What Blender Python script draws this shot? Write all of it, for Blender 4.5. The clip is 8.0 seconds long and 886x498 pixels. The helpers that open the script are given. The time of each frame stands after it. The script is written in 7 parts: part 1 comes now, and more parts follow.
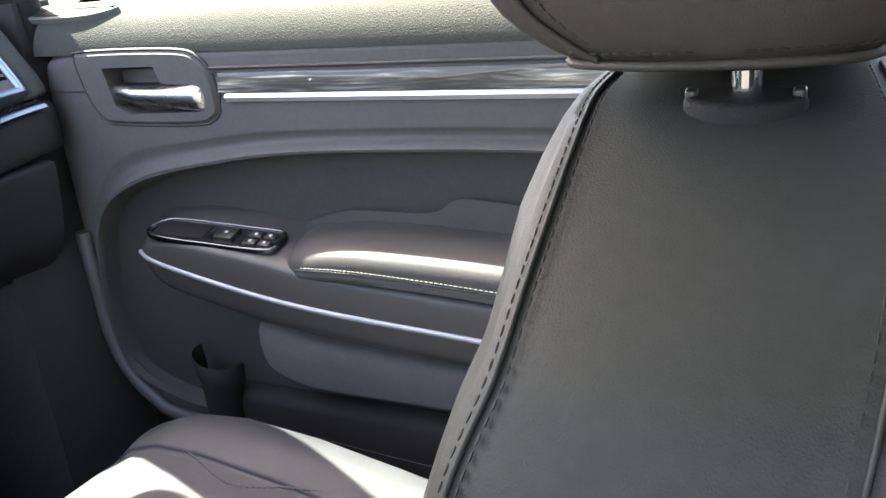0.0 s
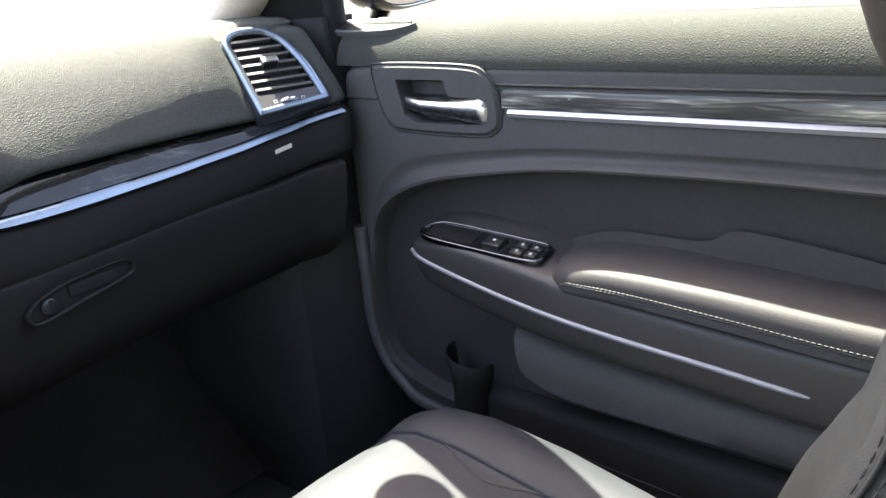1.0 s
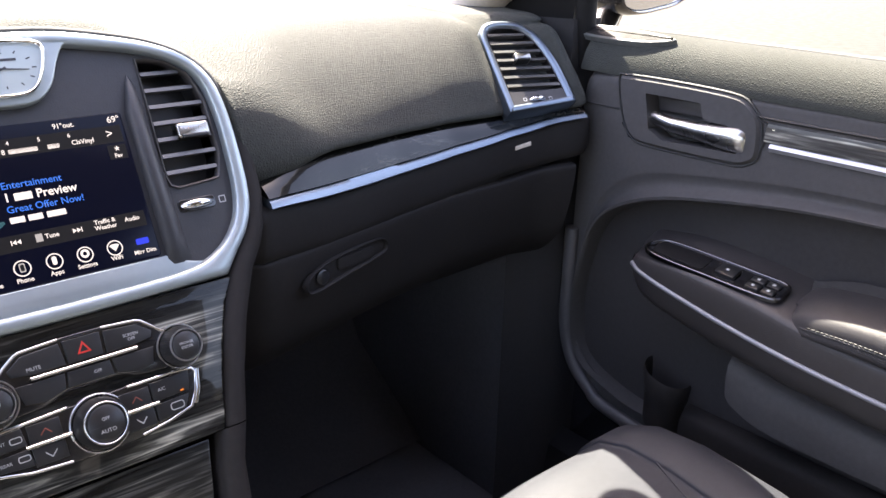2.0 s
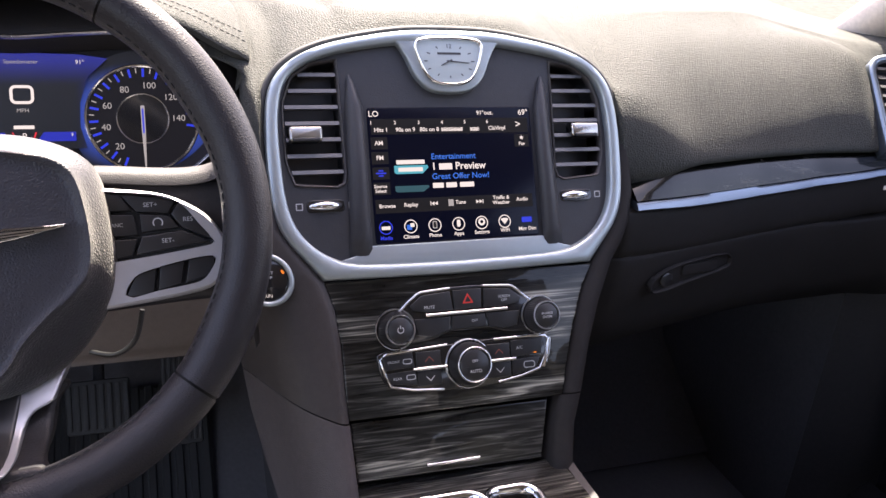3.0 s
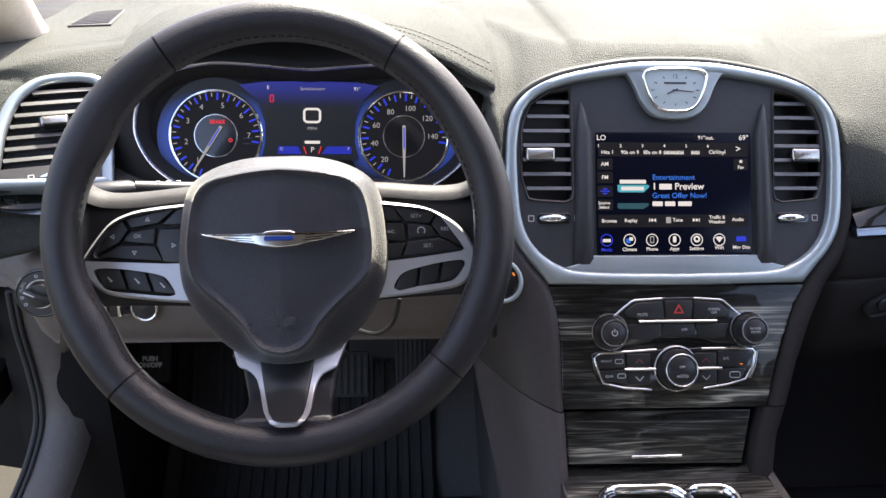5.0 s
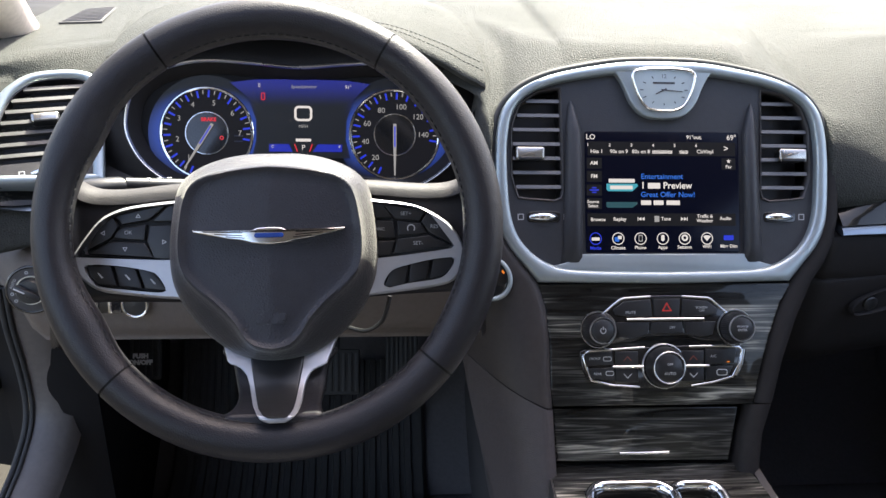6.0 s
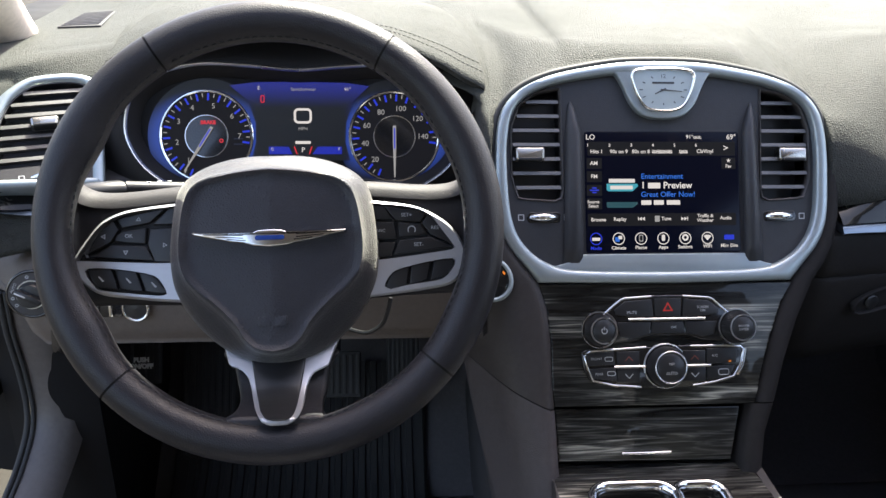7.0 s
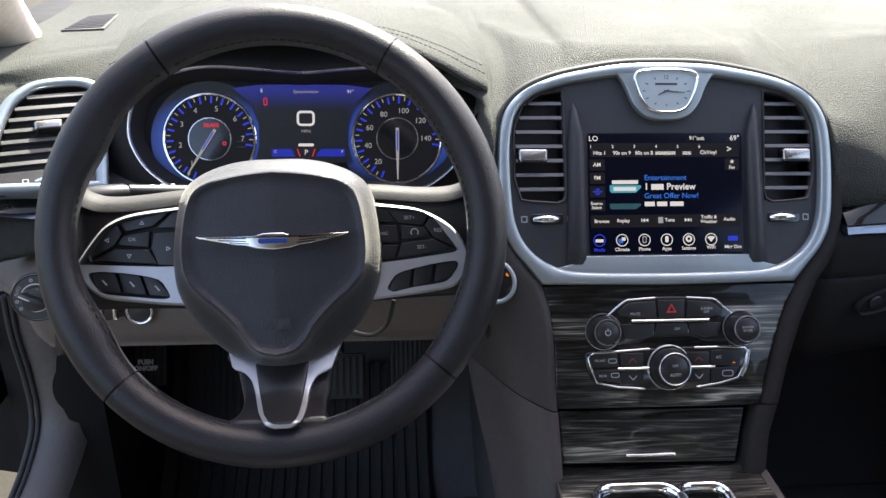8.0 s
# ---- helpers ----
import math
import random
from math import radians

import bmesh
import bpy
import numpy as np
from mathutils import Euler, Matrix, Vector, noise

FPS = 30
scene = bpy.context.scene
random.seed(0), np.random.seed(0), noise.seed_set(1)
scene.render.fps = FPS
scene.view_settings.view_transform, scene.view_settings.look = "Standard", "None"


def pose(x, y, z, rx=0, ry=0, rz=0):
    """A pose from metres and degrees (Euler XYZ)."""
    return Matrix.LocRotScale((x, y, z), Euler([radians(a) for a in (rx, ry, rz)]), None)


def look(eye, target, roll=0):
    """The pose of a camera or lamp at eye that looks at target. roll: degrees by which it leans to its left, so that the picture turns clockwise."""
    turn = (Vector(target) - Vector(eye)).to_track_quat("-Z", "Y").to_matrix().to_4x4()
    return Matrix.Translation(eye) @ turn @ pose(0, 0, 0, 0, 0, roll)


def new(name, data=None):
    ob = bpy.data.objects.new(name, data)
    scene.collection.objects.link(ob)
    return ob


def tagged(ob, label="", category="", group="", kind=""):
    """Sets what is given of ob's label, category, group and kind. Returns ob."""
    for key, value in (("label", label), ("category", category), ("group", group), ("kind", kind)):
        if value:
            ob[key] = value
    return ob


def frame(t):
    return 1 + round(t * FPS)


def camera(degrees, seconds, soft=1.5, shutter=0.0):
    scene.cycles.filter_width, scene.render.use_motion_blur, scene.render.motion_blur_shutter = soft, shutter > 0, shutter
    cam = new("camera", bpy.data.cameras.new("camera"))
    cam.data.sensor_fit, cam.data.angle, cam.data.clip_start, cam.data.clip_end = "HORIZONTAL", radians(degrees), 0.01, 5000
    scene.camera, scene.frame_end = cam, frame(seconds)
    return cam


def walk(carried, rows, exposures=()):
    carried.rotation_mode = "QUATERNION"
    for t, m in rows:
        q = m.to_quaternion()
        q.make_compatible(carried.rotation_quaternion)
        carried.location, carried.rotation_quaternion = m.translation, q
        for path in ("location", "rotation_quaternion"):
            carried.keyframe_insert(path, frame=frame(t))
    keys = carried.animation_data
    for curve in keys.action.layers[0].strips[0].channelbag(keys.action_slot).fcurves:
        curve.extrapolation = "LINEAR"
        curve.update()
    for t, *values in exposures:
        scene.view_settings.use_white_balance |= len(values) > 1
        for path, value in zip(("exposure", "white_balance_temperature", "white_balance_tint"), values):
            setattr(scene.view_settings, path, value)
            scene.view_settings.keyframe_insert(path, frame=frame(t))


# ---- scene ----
EXPOSURE = 3.2
cam = camera(56.8, 8.0)
PATH = [
    (0, (0.003, 0.116, 1.041), (1.682, 0.949, 0.345), -5.6),
    (0.5, (-0.028, 0.131, 1.061), (1.551, 1.156, 0.385), -5.7),
    (1, (-0.043, 0.156, 1.071), (1.364, 1.42, 0.423), -5.3),
    (1.2, (-0.078, 0.21, 1.092), (1.336, 1.451, 0.412), -3.6),
    (2.3, (-0.203, 0.29, 1.136), (0.899, 1.785, 0.392), 3.7),
    (2.5, (-0.224, 0.286, 1.146), (0.744, 1.86, 0.38), 4.7),
    (3, (-0.271, 0.259, 1.165), (0.368, 1.982, 0.376), 4.6),
    (3.5, (-0.308, 0.233, 1.182), (0.008, 2.037, 0.379), 4.2),
    (4, (-0.331, 0.213, 1.198), (-0.186, 2.024, 0.363), 4.3),
    (4.5, (-0.311, 0.19, 1.219), (-0.178, 2.004, 0.386), 1.5),
    (6, (-0.305, 0.172, 1.221), (-0.143, 1.983, 0.387), 2.0),
    (6.5, (-0.306, 0.172, 1.221), (-0.142, 1.983, 0.387), 1.8),
    (7, (-0.306, 0.172, 1.22), (-0.143, 1.985, 0.391), 1.6),
    (7.5, (-0.305, 0.173, 1.221), (-0.147, 1.986, 0.392), 1.5),
    (8, (-0.305, 0.173, 1.222), (-0.152, 1.986, 0.393), 1.3),
]
walk(cam, [(t, look(eye, target, roll)) for t, eye, target, roll in PATH], [(t, EXPOSURE + e, k, tint) for t, e, k, tint in ((0.0, 1.30, 7450, 12), (1.0, 0.76, 7350, 13), (2.5, 0.43, 7500, 26), (3.5, -0.03, 7400, 27), (4.5, -0.02, 7250, 20), (8.0, -0.22, 7050, 15))])

# ---- world and sun ----
SUN_TO = Vector((0.262, 0.63, 1.0)).normalized()      # towards the sun: ahead of the car, high
world = bpy.data.worlds.new("sky")
scene.world = world
world.use_nodes = True
wn = world.node_tree
sky = wn.nodes.new("ShaderNodeTexSky")
sky.sky_type = "NISHITA"
sky.sun_disc = False
sky.sun_elevation = math.asin(SUN_TO.z)
sky.sun_rotation = math.atan2(SUN_TO.x, SUN_TO.y)
sky.dust_density, sky.ozone_density = 3.0, 0.5
wn.links.new(sky.outputs[0], wn.nodes["Background"].inputs[0])
wn.nodes["Background"].inputs[1].default_value = 0.098
sun = new("sun", bpy.data.lights.new("sun", "SUN"))
sun.data.energy, sun.data.angle, sun.data.color = 3.3, radians(0.5), (0.92, 1.0, 0.90)
sun.matrix_world = look((0, 0, 6), Vector((0, 0, 6)) - SUN_TO)


# ---- materials ----
def mat(name, color, rough=0.5, metal=0.0, grain=0.0, scale=200.0, vary=0.15, coat=0.0, spec=0.5, kind="noise", emit=None, power=0.0, sheen=0.0):
    """A procedural surface: colour varied at two scales, grain as relief, roughness varied a little."""
    m = bpy.data.materials.new(name)
    m.use_nodes = True
    t = m.node_tree
    b = t.nodes["Principled BSDF"]
    b.inputs["Roughness"].default_value = rough
    b.inputs["Metallic"].default_value = metal
    b.inputs["Coat Weight"].default_value = coat
    b.inputs["Coat Roughness"].default_value = 0.05
    b.inputs["Specular IOR Level"].default_value = spec
    b.inputs["Sheen Weight"].default_value, b.inputs["Sheen Roughness"].default_value = sheen, 0.45
    b.inputs["Sheen Tint"].default_value = (1.0, 0.96, 0.88, 1)
    co = t.nodes.new("ShaderNodeTexCoord")
    if vary > 0:
        n1, n2 = t.nodes.new("ShaderNodeTexNoise"), t.nodes.new("ShaderNodeTexNoise")
        n1.inputs["Scale"].default_value, n1.inputs["Detail"].default_value = 9.0, 4.0
        n2.inputs["Scale"].default_value, n2.inputs["Detail"].default_value = 160.0, 3.0
        mixn = t.nodes.new("ShaderNodeMath")
        mixn.operation = "ADD"
        for n, k in ((n1, 0), (n2, 1)):
            t.links.new(co.outputs["Object"], n.inputs["Vector"])
            t.links.new(n.outputs["Fac"], mixn.inputs[k])
        ramp = t.nodes.new("ShaderNodeMapRange")
        ramp.inputs["From Min"].default_value, ramp.inputs["From Max"].default_value = 0.6, 1.4
        ramp.inputs["To Min"].default_value, ramp.inputs["To Max"].default_value = 1 - vary, 1 + vary
        t.links.new(mixn.outputs[0], ramp.inputs["Value"])
        mul = t.nodes.new("ShaderNodeVectorMath")
        mul.operation = "SCALE"
        mul.inputs[0].default_value = color
        t.links.new(ramp.outputs[0], mul.inputs["Scale"])
        t.links.new(mul.outputs[0], b.inputs["Base Color"])
        rr = t.nodes.new("ShaderNodeMapRange")
        rr.inputs["From Min"].default_value, rr.inputs["From Max"].default_value = 0.3, 0.7
        rr.inputs["To Min"].default_value, rr.inputs["To Max"].default_value = rough * 0.88, min(1, rough * 1.12)
        t.links.new(n1.outputs["Fac"], rr.inputs["Value"])
        t.links.new(rr.outputs[0], b.inputs["Roughness"])
    else:
        b.inputs["Base Color"].default_value = (*color, 1)
    if grain > 0:
        g = t.nodes.new("ShaderNodeTexVoronoi" if kind == "cells" else "ShaderNodeTexNoise")
        g.inputs["Scale"].default_value = scale
        if kind == "cells":
            g.feature = "DISTANCE_TO_EDGE"
        else:
            g.inputs["Detail"].default_value = 3.0
        t.links.new(co.outputs["Object"], g.inputs["Vector"])
        bp = t.nodes.new("ShaderNodeBump")
        bp.inputs["Strength"].default_value = grain
        bp.inputs["Distance"].default_value = 0.0006
        t.links.new(g.outputs[0], bp.inputs["Height"])
        t.links.new(bp.outputs[0], b.inputs["Normal"])
    if emit:
        b.inputs["Emission Color"].default_value = (*emit, 1)
        b.inputs["Emission Strength"].default_value = power
    return m


PAD = mat("dash_pad_grain", (0.041, 0.0425, 0.039), 0.70, grain=2.3, scale=380, kind="cells", spec=0.17, vary=0.22, sheen=0.06)
PLASTIC = mat("black_plastic", (0.031, 0.0275, 0.0280), 0.5, grain=0.35, scale=700)
DARK = mat("matt_black", (0.030, 0.030, 0.031), 0.7, grain=0.15, scale=500)
LOWER = mat("lower_dash_plastic", (0.0195, 0.0178, 0.0178), 0.66, grain=0.5, scale=600, kind="cells", spec=0.14)
VINYL = mat("door_vinyl", (0.066, 0.063, 0.064), 0.64, grain=0.6, scale=620, kind="cells", spec=0.22)
LEATHER = mat("black_leather", (0.038, 0.0355, 0.0365), 0.56, grain=0.6, scale=700, kind="cells", spec=0.25)
HUBHIDE = mat("airbag_cover_grain", (0.018, 0.018, 0.0235), 0.45, grain=1.0, scale=430, kind="cells", spec=0.36, sheen=0.30)
# Cushion copy of the seat leather, the sky's blue tint put into the colour.
CUSHIONHIDE = mat("cushion_leather_sky_tint", (0.0265, 0.028, 0.034), 0.6, spec=0.25, grain=0.4, scale=700, kind="cells")
# Headrest copy of the seat leather, warm cabin light put into the colour.
HEADHIDE = mat("headrest_leather_warm_tint", (0.0375, 0.0325, 0.0290), 0.55, spec=0.25, grain=0.4, scale=700, kind="cells")
SEATHIDE = mat("seat_leather", (0.029, 0.030, 0.0275), 0.58, spec=0.22, grain=0.4, scale=700, kind="cells")
RIMHIDE = mat("rim_leather", (0.0155, 0.0146, 0.0172), 0.43, grain=0.5, scale=500, kind="cells", spec=0.33)
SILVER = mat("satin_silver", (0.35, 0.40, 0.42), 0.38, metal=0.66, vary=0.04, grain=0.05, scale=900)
CHROME = mat("chrome", (0.80, 0.80, 0.80), 0.10, metal=1.0, vary=0.03)
SATIN = mat("satin_chrome", (0.72, 0.72, 0.72), 0.27, metal=1.0, vary=0.04)
SLAT = mat("slat_plastic", (0.036, 0.035, 0.035), 0.40, grain=0.1, scale=700, spec=0.9)
DARKCHROME = mat("dark_chrome", (0.12, 0.12, 0.13), 0.25, metal=1.0, vary=0.04)
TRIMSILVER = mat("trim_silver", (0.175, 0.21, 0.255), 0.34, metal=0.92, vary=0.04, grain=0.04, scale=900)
SPOKE = mat("spoke_silver", (0.46, 0.46, 0.48), 0.38, metal=0.65, vary=0.04, grain=0.05, scale=900)
FASCIA = mat("stack_fascia_plastic", (0.0225, 0.0230, 0.0265), 0.5, grain=0.35, scale=700)
FOOT = mat("pillar_foot_plastic", (0.105, 0.092, 0.086), 0.5, grain=0.3, scale=700)
# Lighter brown than the black trim: warm bounce light put into the colour.
KNEE = mat("knee_plastic_warm_lit", (0.092, 0.073, 0.062), 0.55, grain=0.4, scale=700, sheen=0.03)
CHEEK = mat("stack_cheek_plastic", (0.038, 0.0325, 0.0315), 0.55, grain=0.4, scale=700, kind="cells", spec=0.3)
CHEEKLOW = mat("console_side_plastic", (0.062, 0.053, 0.054), 0.55, grain=0.9, scale=520, kind="cells", spec=0.3)
# Footwell tones set part by part; shade levels are put into these colours.
DARKPILE = mat("tunnel_carpet_shaded", (0.045, 0.043, 0.046), 0.95, grain=1.0, scale=900)
COWL = mat("cowl_trim", (0.026, 0.025, 0.026), 0.85, grain=0.4, scale=500, spec=0.2)
TOE = mat("toe_board_carpet", (0.085, 0.081, 0.084), 0.95, grain=1.0, scale=900, spec=0.2)
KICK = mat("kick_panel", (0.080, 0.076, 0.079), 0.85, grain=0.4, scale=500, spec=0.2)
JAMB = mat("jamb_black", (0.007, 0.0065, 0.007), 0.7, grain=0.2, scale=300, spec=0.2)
GLOSS = mat("gloss_black", (0.012, 0.012, 0.013), 0.14, vary=0.1, coat=0.4)
BUTTON = mat("button_black", (0.015, 0.015, 0.016), 0.36, vary=0.12)
RUBBER = mat("rubber_black", (0.028, 0.028, 0.028), 0.75, grain=0.4, scale=300)
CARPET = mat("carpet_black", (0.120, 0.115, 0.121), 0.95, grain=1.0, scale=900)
CREAM = mat("headliner_cream", (0.60, 0.52, 0.45), 0.9, grain=0.3, scale=500)
PAINT = mat("body_paint", (0.02, 0.02, 0.022), 0.25, coat=0.8, vary=0.05)
STITCH = mat("stitch_thread", (0.012, 0.012, 0.012), 0.7, vary=0.1)
ASPHALT = mat("asphalt", (0.0235, 0.0205, 0.0160), 0.9, grain=1.0, scale=60, vary=0.25)

for m in (PAD, ASPHALT):      # matt at a glancing angle
    m.node_tree.nodes["Principled BSDF"].inputs["Specular Tint"].default_value = (0.35, 0.35, 0.35, 1.0)


def wood_mat(name="grey_wood", stretch=(7.0, 140.0, 140.0), light=1.0, wave=0.35, ground=0.0):
    """Dark grey ash veneer under clear lacquer, the grain running across the car."""
    m = bpy.data.materials.new(name)
    m.use_nodes = True
    t = m.node_tree
    b = t.nodes["Principled BSDF"]
    co, mp = t.nodes.new("ShaderNodeTexCoord"), t.nodes.new("ShaderNodeMapping")
    mp.inputs["Scale"].default_value = stretch
    mp.inputs["Rotation"].default_value = (0, 0, 0.06)
    t.links.new(co.outputs["Object"], mp.inputs["Vector"])
    n = t.nodes.new("ShaderNodeTexNoise")
    n.inputs["Scale"].default_value, n.inputs["Detail"].default_value, n.inputs["Distortion"].default_value = 1.0, 8.0, 2.4
    t.links.new(mp.outputs[0], n.inputs["Vector"])
    # broad pale figure over the fine grain
    mp2, n2 = t.nodes.new("ShaderNodeMapping"), t.nodes.new("ShaderNodeTexNoise")
    mp2.inputs["Scale"].default_value = [q * (0.75 if q < 20 else 0.22) for q in stretch]
    mp2.inputs["Location"].default_value = (3.7, 1.9, 5.2)
    t.links.new(co.outputs["Object"], mp2.inputs["Vector"])
    t.links.new(mp2.outputs[0], n2.inputs["Vector"])
    n2.inputs["Scale"].default_value, n2.inputs["Detail"].default_value, n2.inputs["Distortion"].default_value = 1.0, 3.0, 1.2
    add, half = t.nodes.new("ShaderNodeMath"), t.nodes.new("ShaderNodeMath")
    add.operation, half.operation, half.inputs[1].default_value = "ADD", "MULTIPLY", 0.5
    t.links.new(n.outputs["Fac"], add.inputs[0])
    t.links.new(n2.outputs["Fac"], add.inputs[1])
    t.links.new(add.outputs[0], half.inputs[0])
    cr_ = t.nodes.new("ShaderNodeValToRGB")
    e = cr_.color_ramp.elements
    e[0].position, e[0].color = 0.41, (0.0045 + ground, 0.0045 + 0.95 * ground, 0.0040 + 0.93 * ground, 1)
    e[1].position, e[1].color = 0.70, (0.44 * light, 0.42 * light, 0.35 * light, 1)
    for at_, v in ((0.505, 0.018), (0.570, 0.066)):
        mid = cr_.color_ramp.elements.new(at_)
        mid.color = (v * light + ground, v * light * 0.985 + 0.95 * ground, v * light * 0.88 + 0.93 * ground, 1)
    t.links.new(half.outputs[0], cr_.inputs[0])
    t.links.new(cr_.outputs[0], b.inputs["Base Color"])
    b.inputs["Roughness"].default_value = 0.25
    b.inputs["Coat Weight"].default_value = 0.42
    b.inputs["Coat IOR"].default_value = 1.5
    b.inputs["Specular IOR Level"].default_value = 0.10
    b.inputs["Coat Roughness"].default_value = 0.025
    # the lacquer is not quite flat
    w = t.nodes.new("ShaderNodeTexNoise")
    w.inputs["Scale"].default_value, w.inputs["Detail"].default_value = 34.0, 1.0
    t.links.new(co.outputs["Object"], w.inputs["Vector"])
    bp = t.nodes.new("ShaderNodeBump")
    bp.inputs["Strength"].default_value, bp.inputs["Distance"].default_value = wave, 0.0015
    t.links.new(w.outputs["Fac"], bp.inputs["Height"])
    t.links.new(bp.outputs[0], b.inputs["Coat Normal"])
    t.links.new(bp.outputs[0], b.inputs["Normal"])
    return m


WOOD = wood_mat(ground=0.004)
WOOD_TRIM = wood_mat("grey_wood_trim", (5.0, 170.0, 170.0), 0.16, 0.04)
WOOD_DOOR = wood_mat("grey_wood_lengthwise", (120.0, 7.0, 120.0), 1.5, 0.06, 0.035)


def glow(name, color, power):
    return mat(name, (0.0, 0.0, 0.0), 0.5, vary=0, emit=color, power=power)


# ---- mesh helpers ----
def thing(name, label, category, group="", kind="", at=(0, 0, 0)):
    ob = new(name)
    ob.empty_display_size = 0.02
    ob.location = at
    return tagged(ob, label, category, group, kind)


def finish(bm, name, material, parent=None, label="", smooth=40, kind=""):
    me = bpy.data.meshes.new(name)
    bmesh.ops.recalc_face_normals(bm, faces=bm.faces)
    bm.to_mesh(me)
    bm.free()
    me.materials.append(material)
    if smooth:
        me.shade_smooth()
        me.set_sharp_from_angle(angle=radians(smooth))
    ob = new(name, me)
    if parent:
        ob.parent = parent
        ob.matrix_parent_inverse = Matrix.Translation(-parent.location) if parent.parent is None and parent.type == "EMPTY" else Matrix.Identity(4)
    return tagged(ob, label, kind=kind)


def part(name, bm, material, parent, label="", smooth=40, kind=""):
    """Links a bmesh as one mesh object under a thing or under a part."""
    return finish(bm, name, material, parent, label, smooth, kind)


def cr(pts, n=8, closed=False):
    """A smooth curve (Catmull-Rom) through points of any dimension."""
    p = [np.array(q, float) for q in pts]
    m = len(p)
    out = []
    for i in range(m if closed else m - 1):
        g = (lambda k: p[k % m]) if closed else (lambda k: p[min(max(k, 0), m - 1)])
        a, b, c, d = g(i - 1), g(i), g(i + 1), g(i + 2)
        for k in range(n):
            t = k / n
            out.append(0.5 * (2 * b + (c - a) * t + (2 * a - 5 * b + 4 * c - d) * t * t + (3 * b - a - 3 * c + d) * t ** 3))
    if not closed:
        out.append(p[-1])
    return out


def resample(pts, n, closed=False):
    p = [np.array(q, float) for q in pts]
    if closed:
        p = p + [p[0]]
    s = [0.0]
    for a, b in zip(p, p[1:]):
        s.append(s[-1] + float(np.linalg.norm(b - a)))
    out = []
    for k in range(n):
        d = s[-1] * k / (n if closed else n - 1)
        i = min(max(int(np.searchsorted(s, d, side="right")) - 1, 0), len(p) - 2)
        f = (d - s[i]) / max(s[i + 1] - s[i], 1e-9)
        out.append(p[i] + (p[i + 1] - p[i]) * f)
    return out


def loft(bm, sections, close_u=False, close_v=False, caps=False, M=None):
    """Skin between sections of equal length. close_v: each section is a ring; close_u: the last joins the first."""
    rows = [[bm.verts.new(M @ Vector(q) if M else Vector(q)) for q in s] for s in sections]
    n = len(rows[0])
    for i in range(len(rows) if close_u else len(rows) - 1):
        a, b = rows[i], rows[(i + 1) % len(rows)]
        for k in range(n if close_v else n - 1):
            f = (a[k], a[(k + 1) % n], b[(k + 1) % n], b[k])
            if len(set(f)) == 4:
                bm.faces.new(f)
    if caps:
        bm.faces.new(rows[0])
        bm.faces.new(rows[-1][::-1])
    return bm


def inset(pts, d):
    """A closed 2D outline moved inwards by d."""
    p = [np.array(q[:2], float) for q in pts]
    area = sum(a[0] * b[1] - b[0] * a[1] for a, b in zip(p, p[1:] + p[:1]))
    sgn = 1 if area > 0 else -1
    out = []
    for i in range(len(p)):
        a, b, c = p[i - 1], p[i], p[(i + 1) % len(p)]
        e, f = b - a, c - b
        ne = np.array((-e[1], e[0])) / max(np.linalg.norm(e), 1e-9)
        nf = np.array((-f[1], f[0])) / max(np.linalg.norm(f), 1e-9)
        m = ne + nf
        m = m / max(np.linalg.norm(m), 1e-9)
        out.append(b + sgn * m * d / max(m @ ne, 0.5))
    return out


def plate(bm, outline, z0, z1, bevel, M):
    """A plate with a rounded upper edge; outline in the plane of M, z along its third axis."""
    rings = [[(*q, z0) for q in outline], [(*q, z1 - bevel) for q in outline]]
    for k in (0.35, 0.7, 1.0):
        a = k * math.pi / 2
        rings.append([(*q, z1 - bevel + bevel * math.sin(a)) for q in inset(outline, bevel * (1 - math.cos(a)))])
    loft(bm, rings, close_v=True, caps=True, M=M)
    return bm


def holed(bm, outer, holes, z, depth, M, ztop=None):
    """A flat plate with holes through it, and walls that run down by depth along every edge."""
    edges, loops = [], []
    for o in (outer, *holes):
        vs = [bm.verts.new(M @ Vector((q[0], q[1], z))) for q in o]
        loops.append((vs, o))
        edges += [bm.edges.new((a, b)) for a, b in zip(vs, vs[1:] + vs[:1])]
    bmesh.ops.triangle_fill(bm, use_beauty=True, edges=edges)
    for vs, o in loops:
        lo = [bm.verts.new(M @ Vector((q[0], q[1], z - depth))) for q in o]
        for k in range(len(vs)):
            j = (k + 1) % len(vs)
            bm.faces.new((vs[k], vs[j], lo[j], lo[k]))
    return bm


def rrect(w, h, r, n=5, cx=0.0, cy=0.0):
    """A rectangle with rounded corners, anticlockwise."""
    out = []
    for k, (sx, sy) in enumerate(((1, 1), (-1, 1), (-1, -1), (1, -1))):
        for i in range(n + 1):
            a = (k + i / n) * math.pi / 2
            out.append((cx + sx * (w / 2 - r) + r * math.cos(a), cy + sy * (h / 2 - r) + r * math.sin(a)))
    return out


def circle(r, n=40, cx=0.0, cy=0.0, e=1.0):
    return [(cx + r * math.cos(2 * math.pi * k / n), cy + e * r * math.sin(2 * math.pi * k / n)) for k in range(n)]


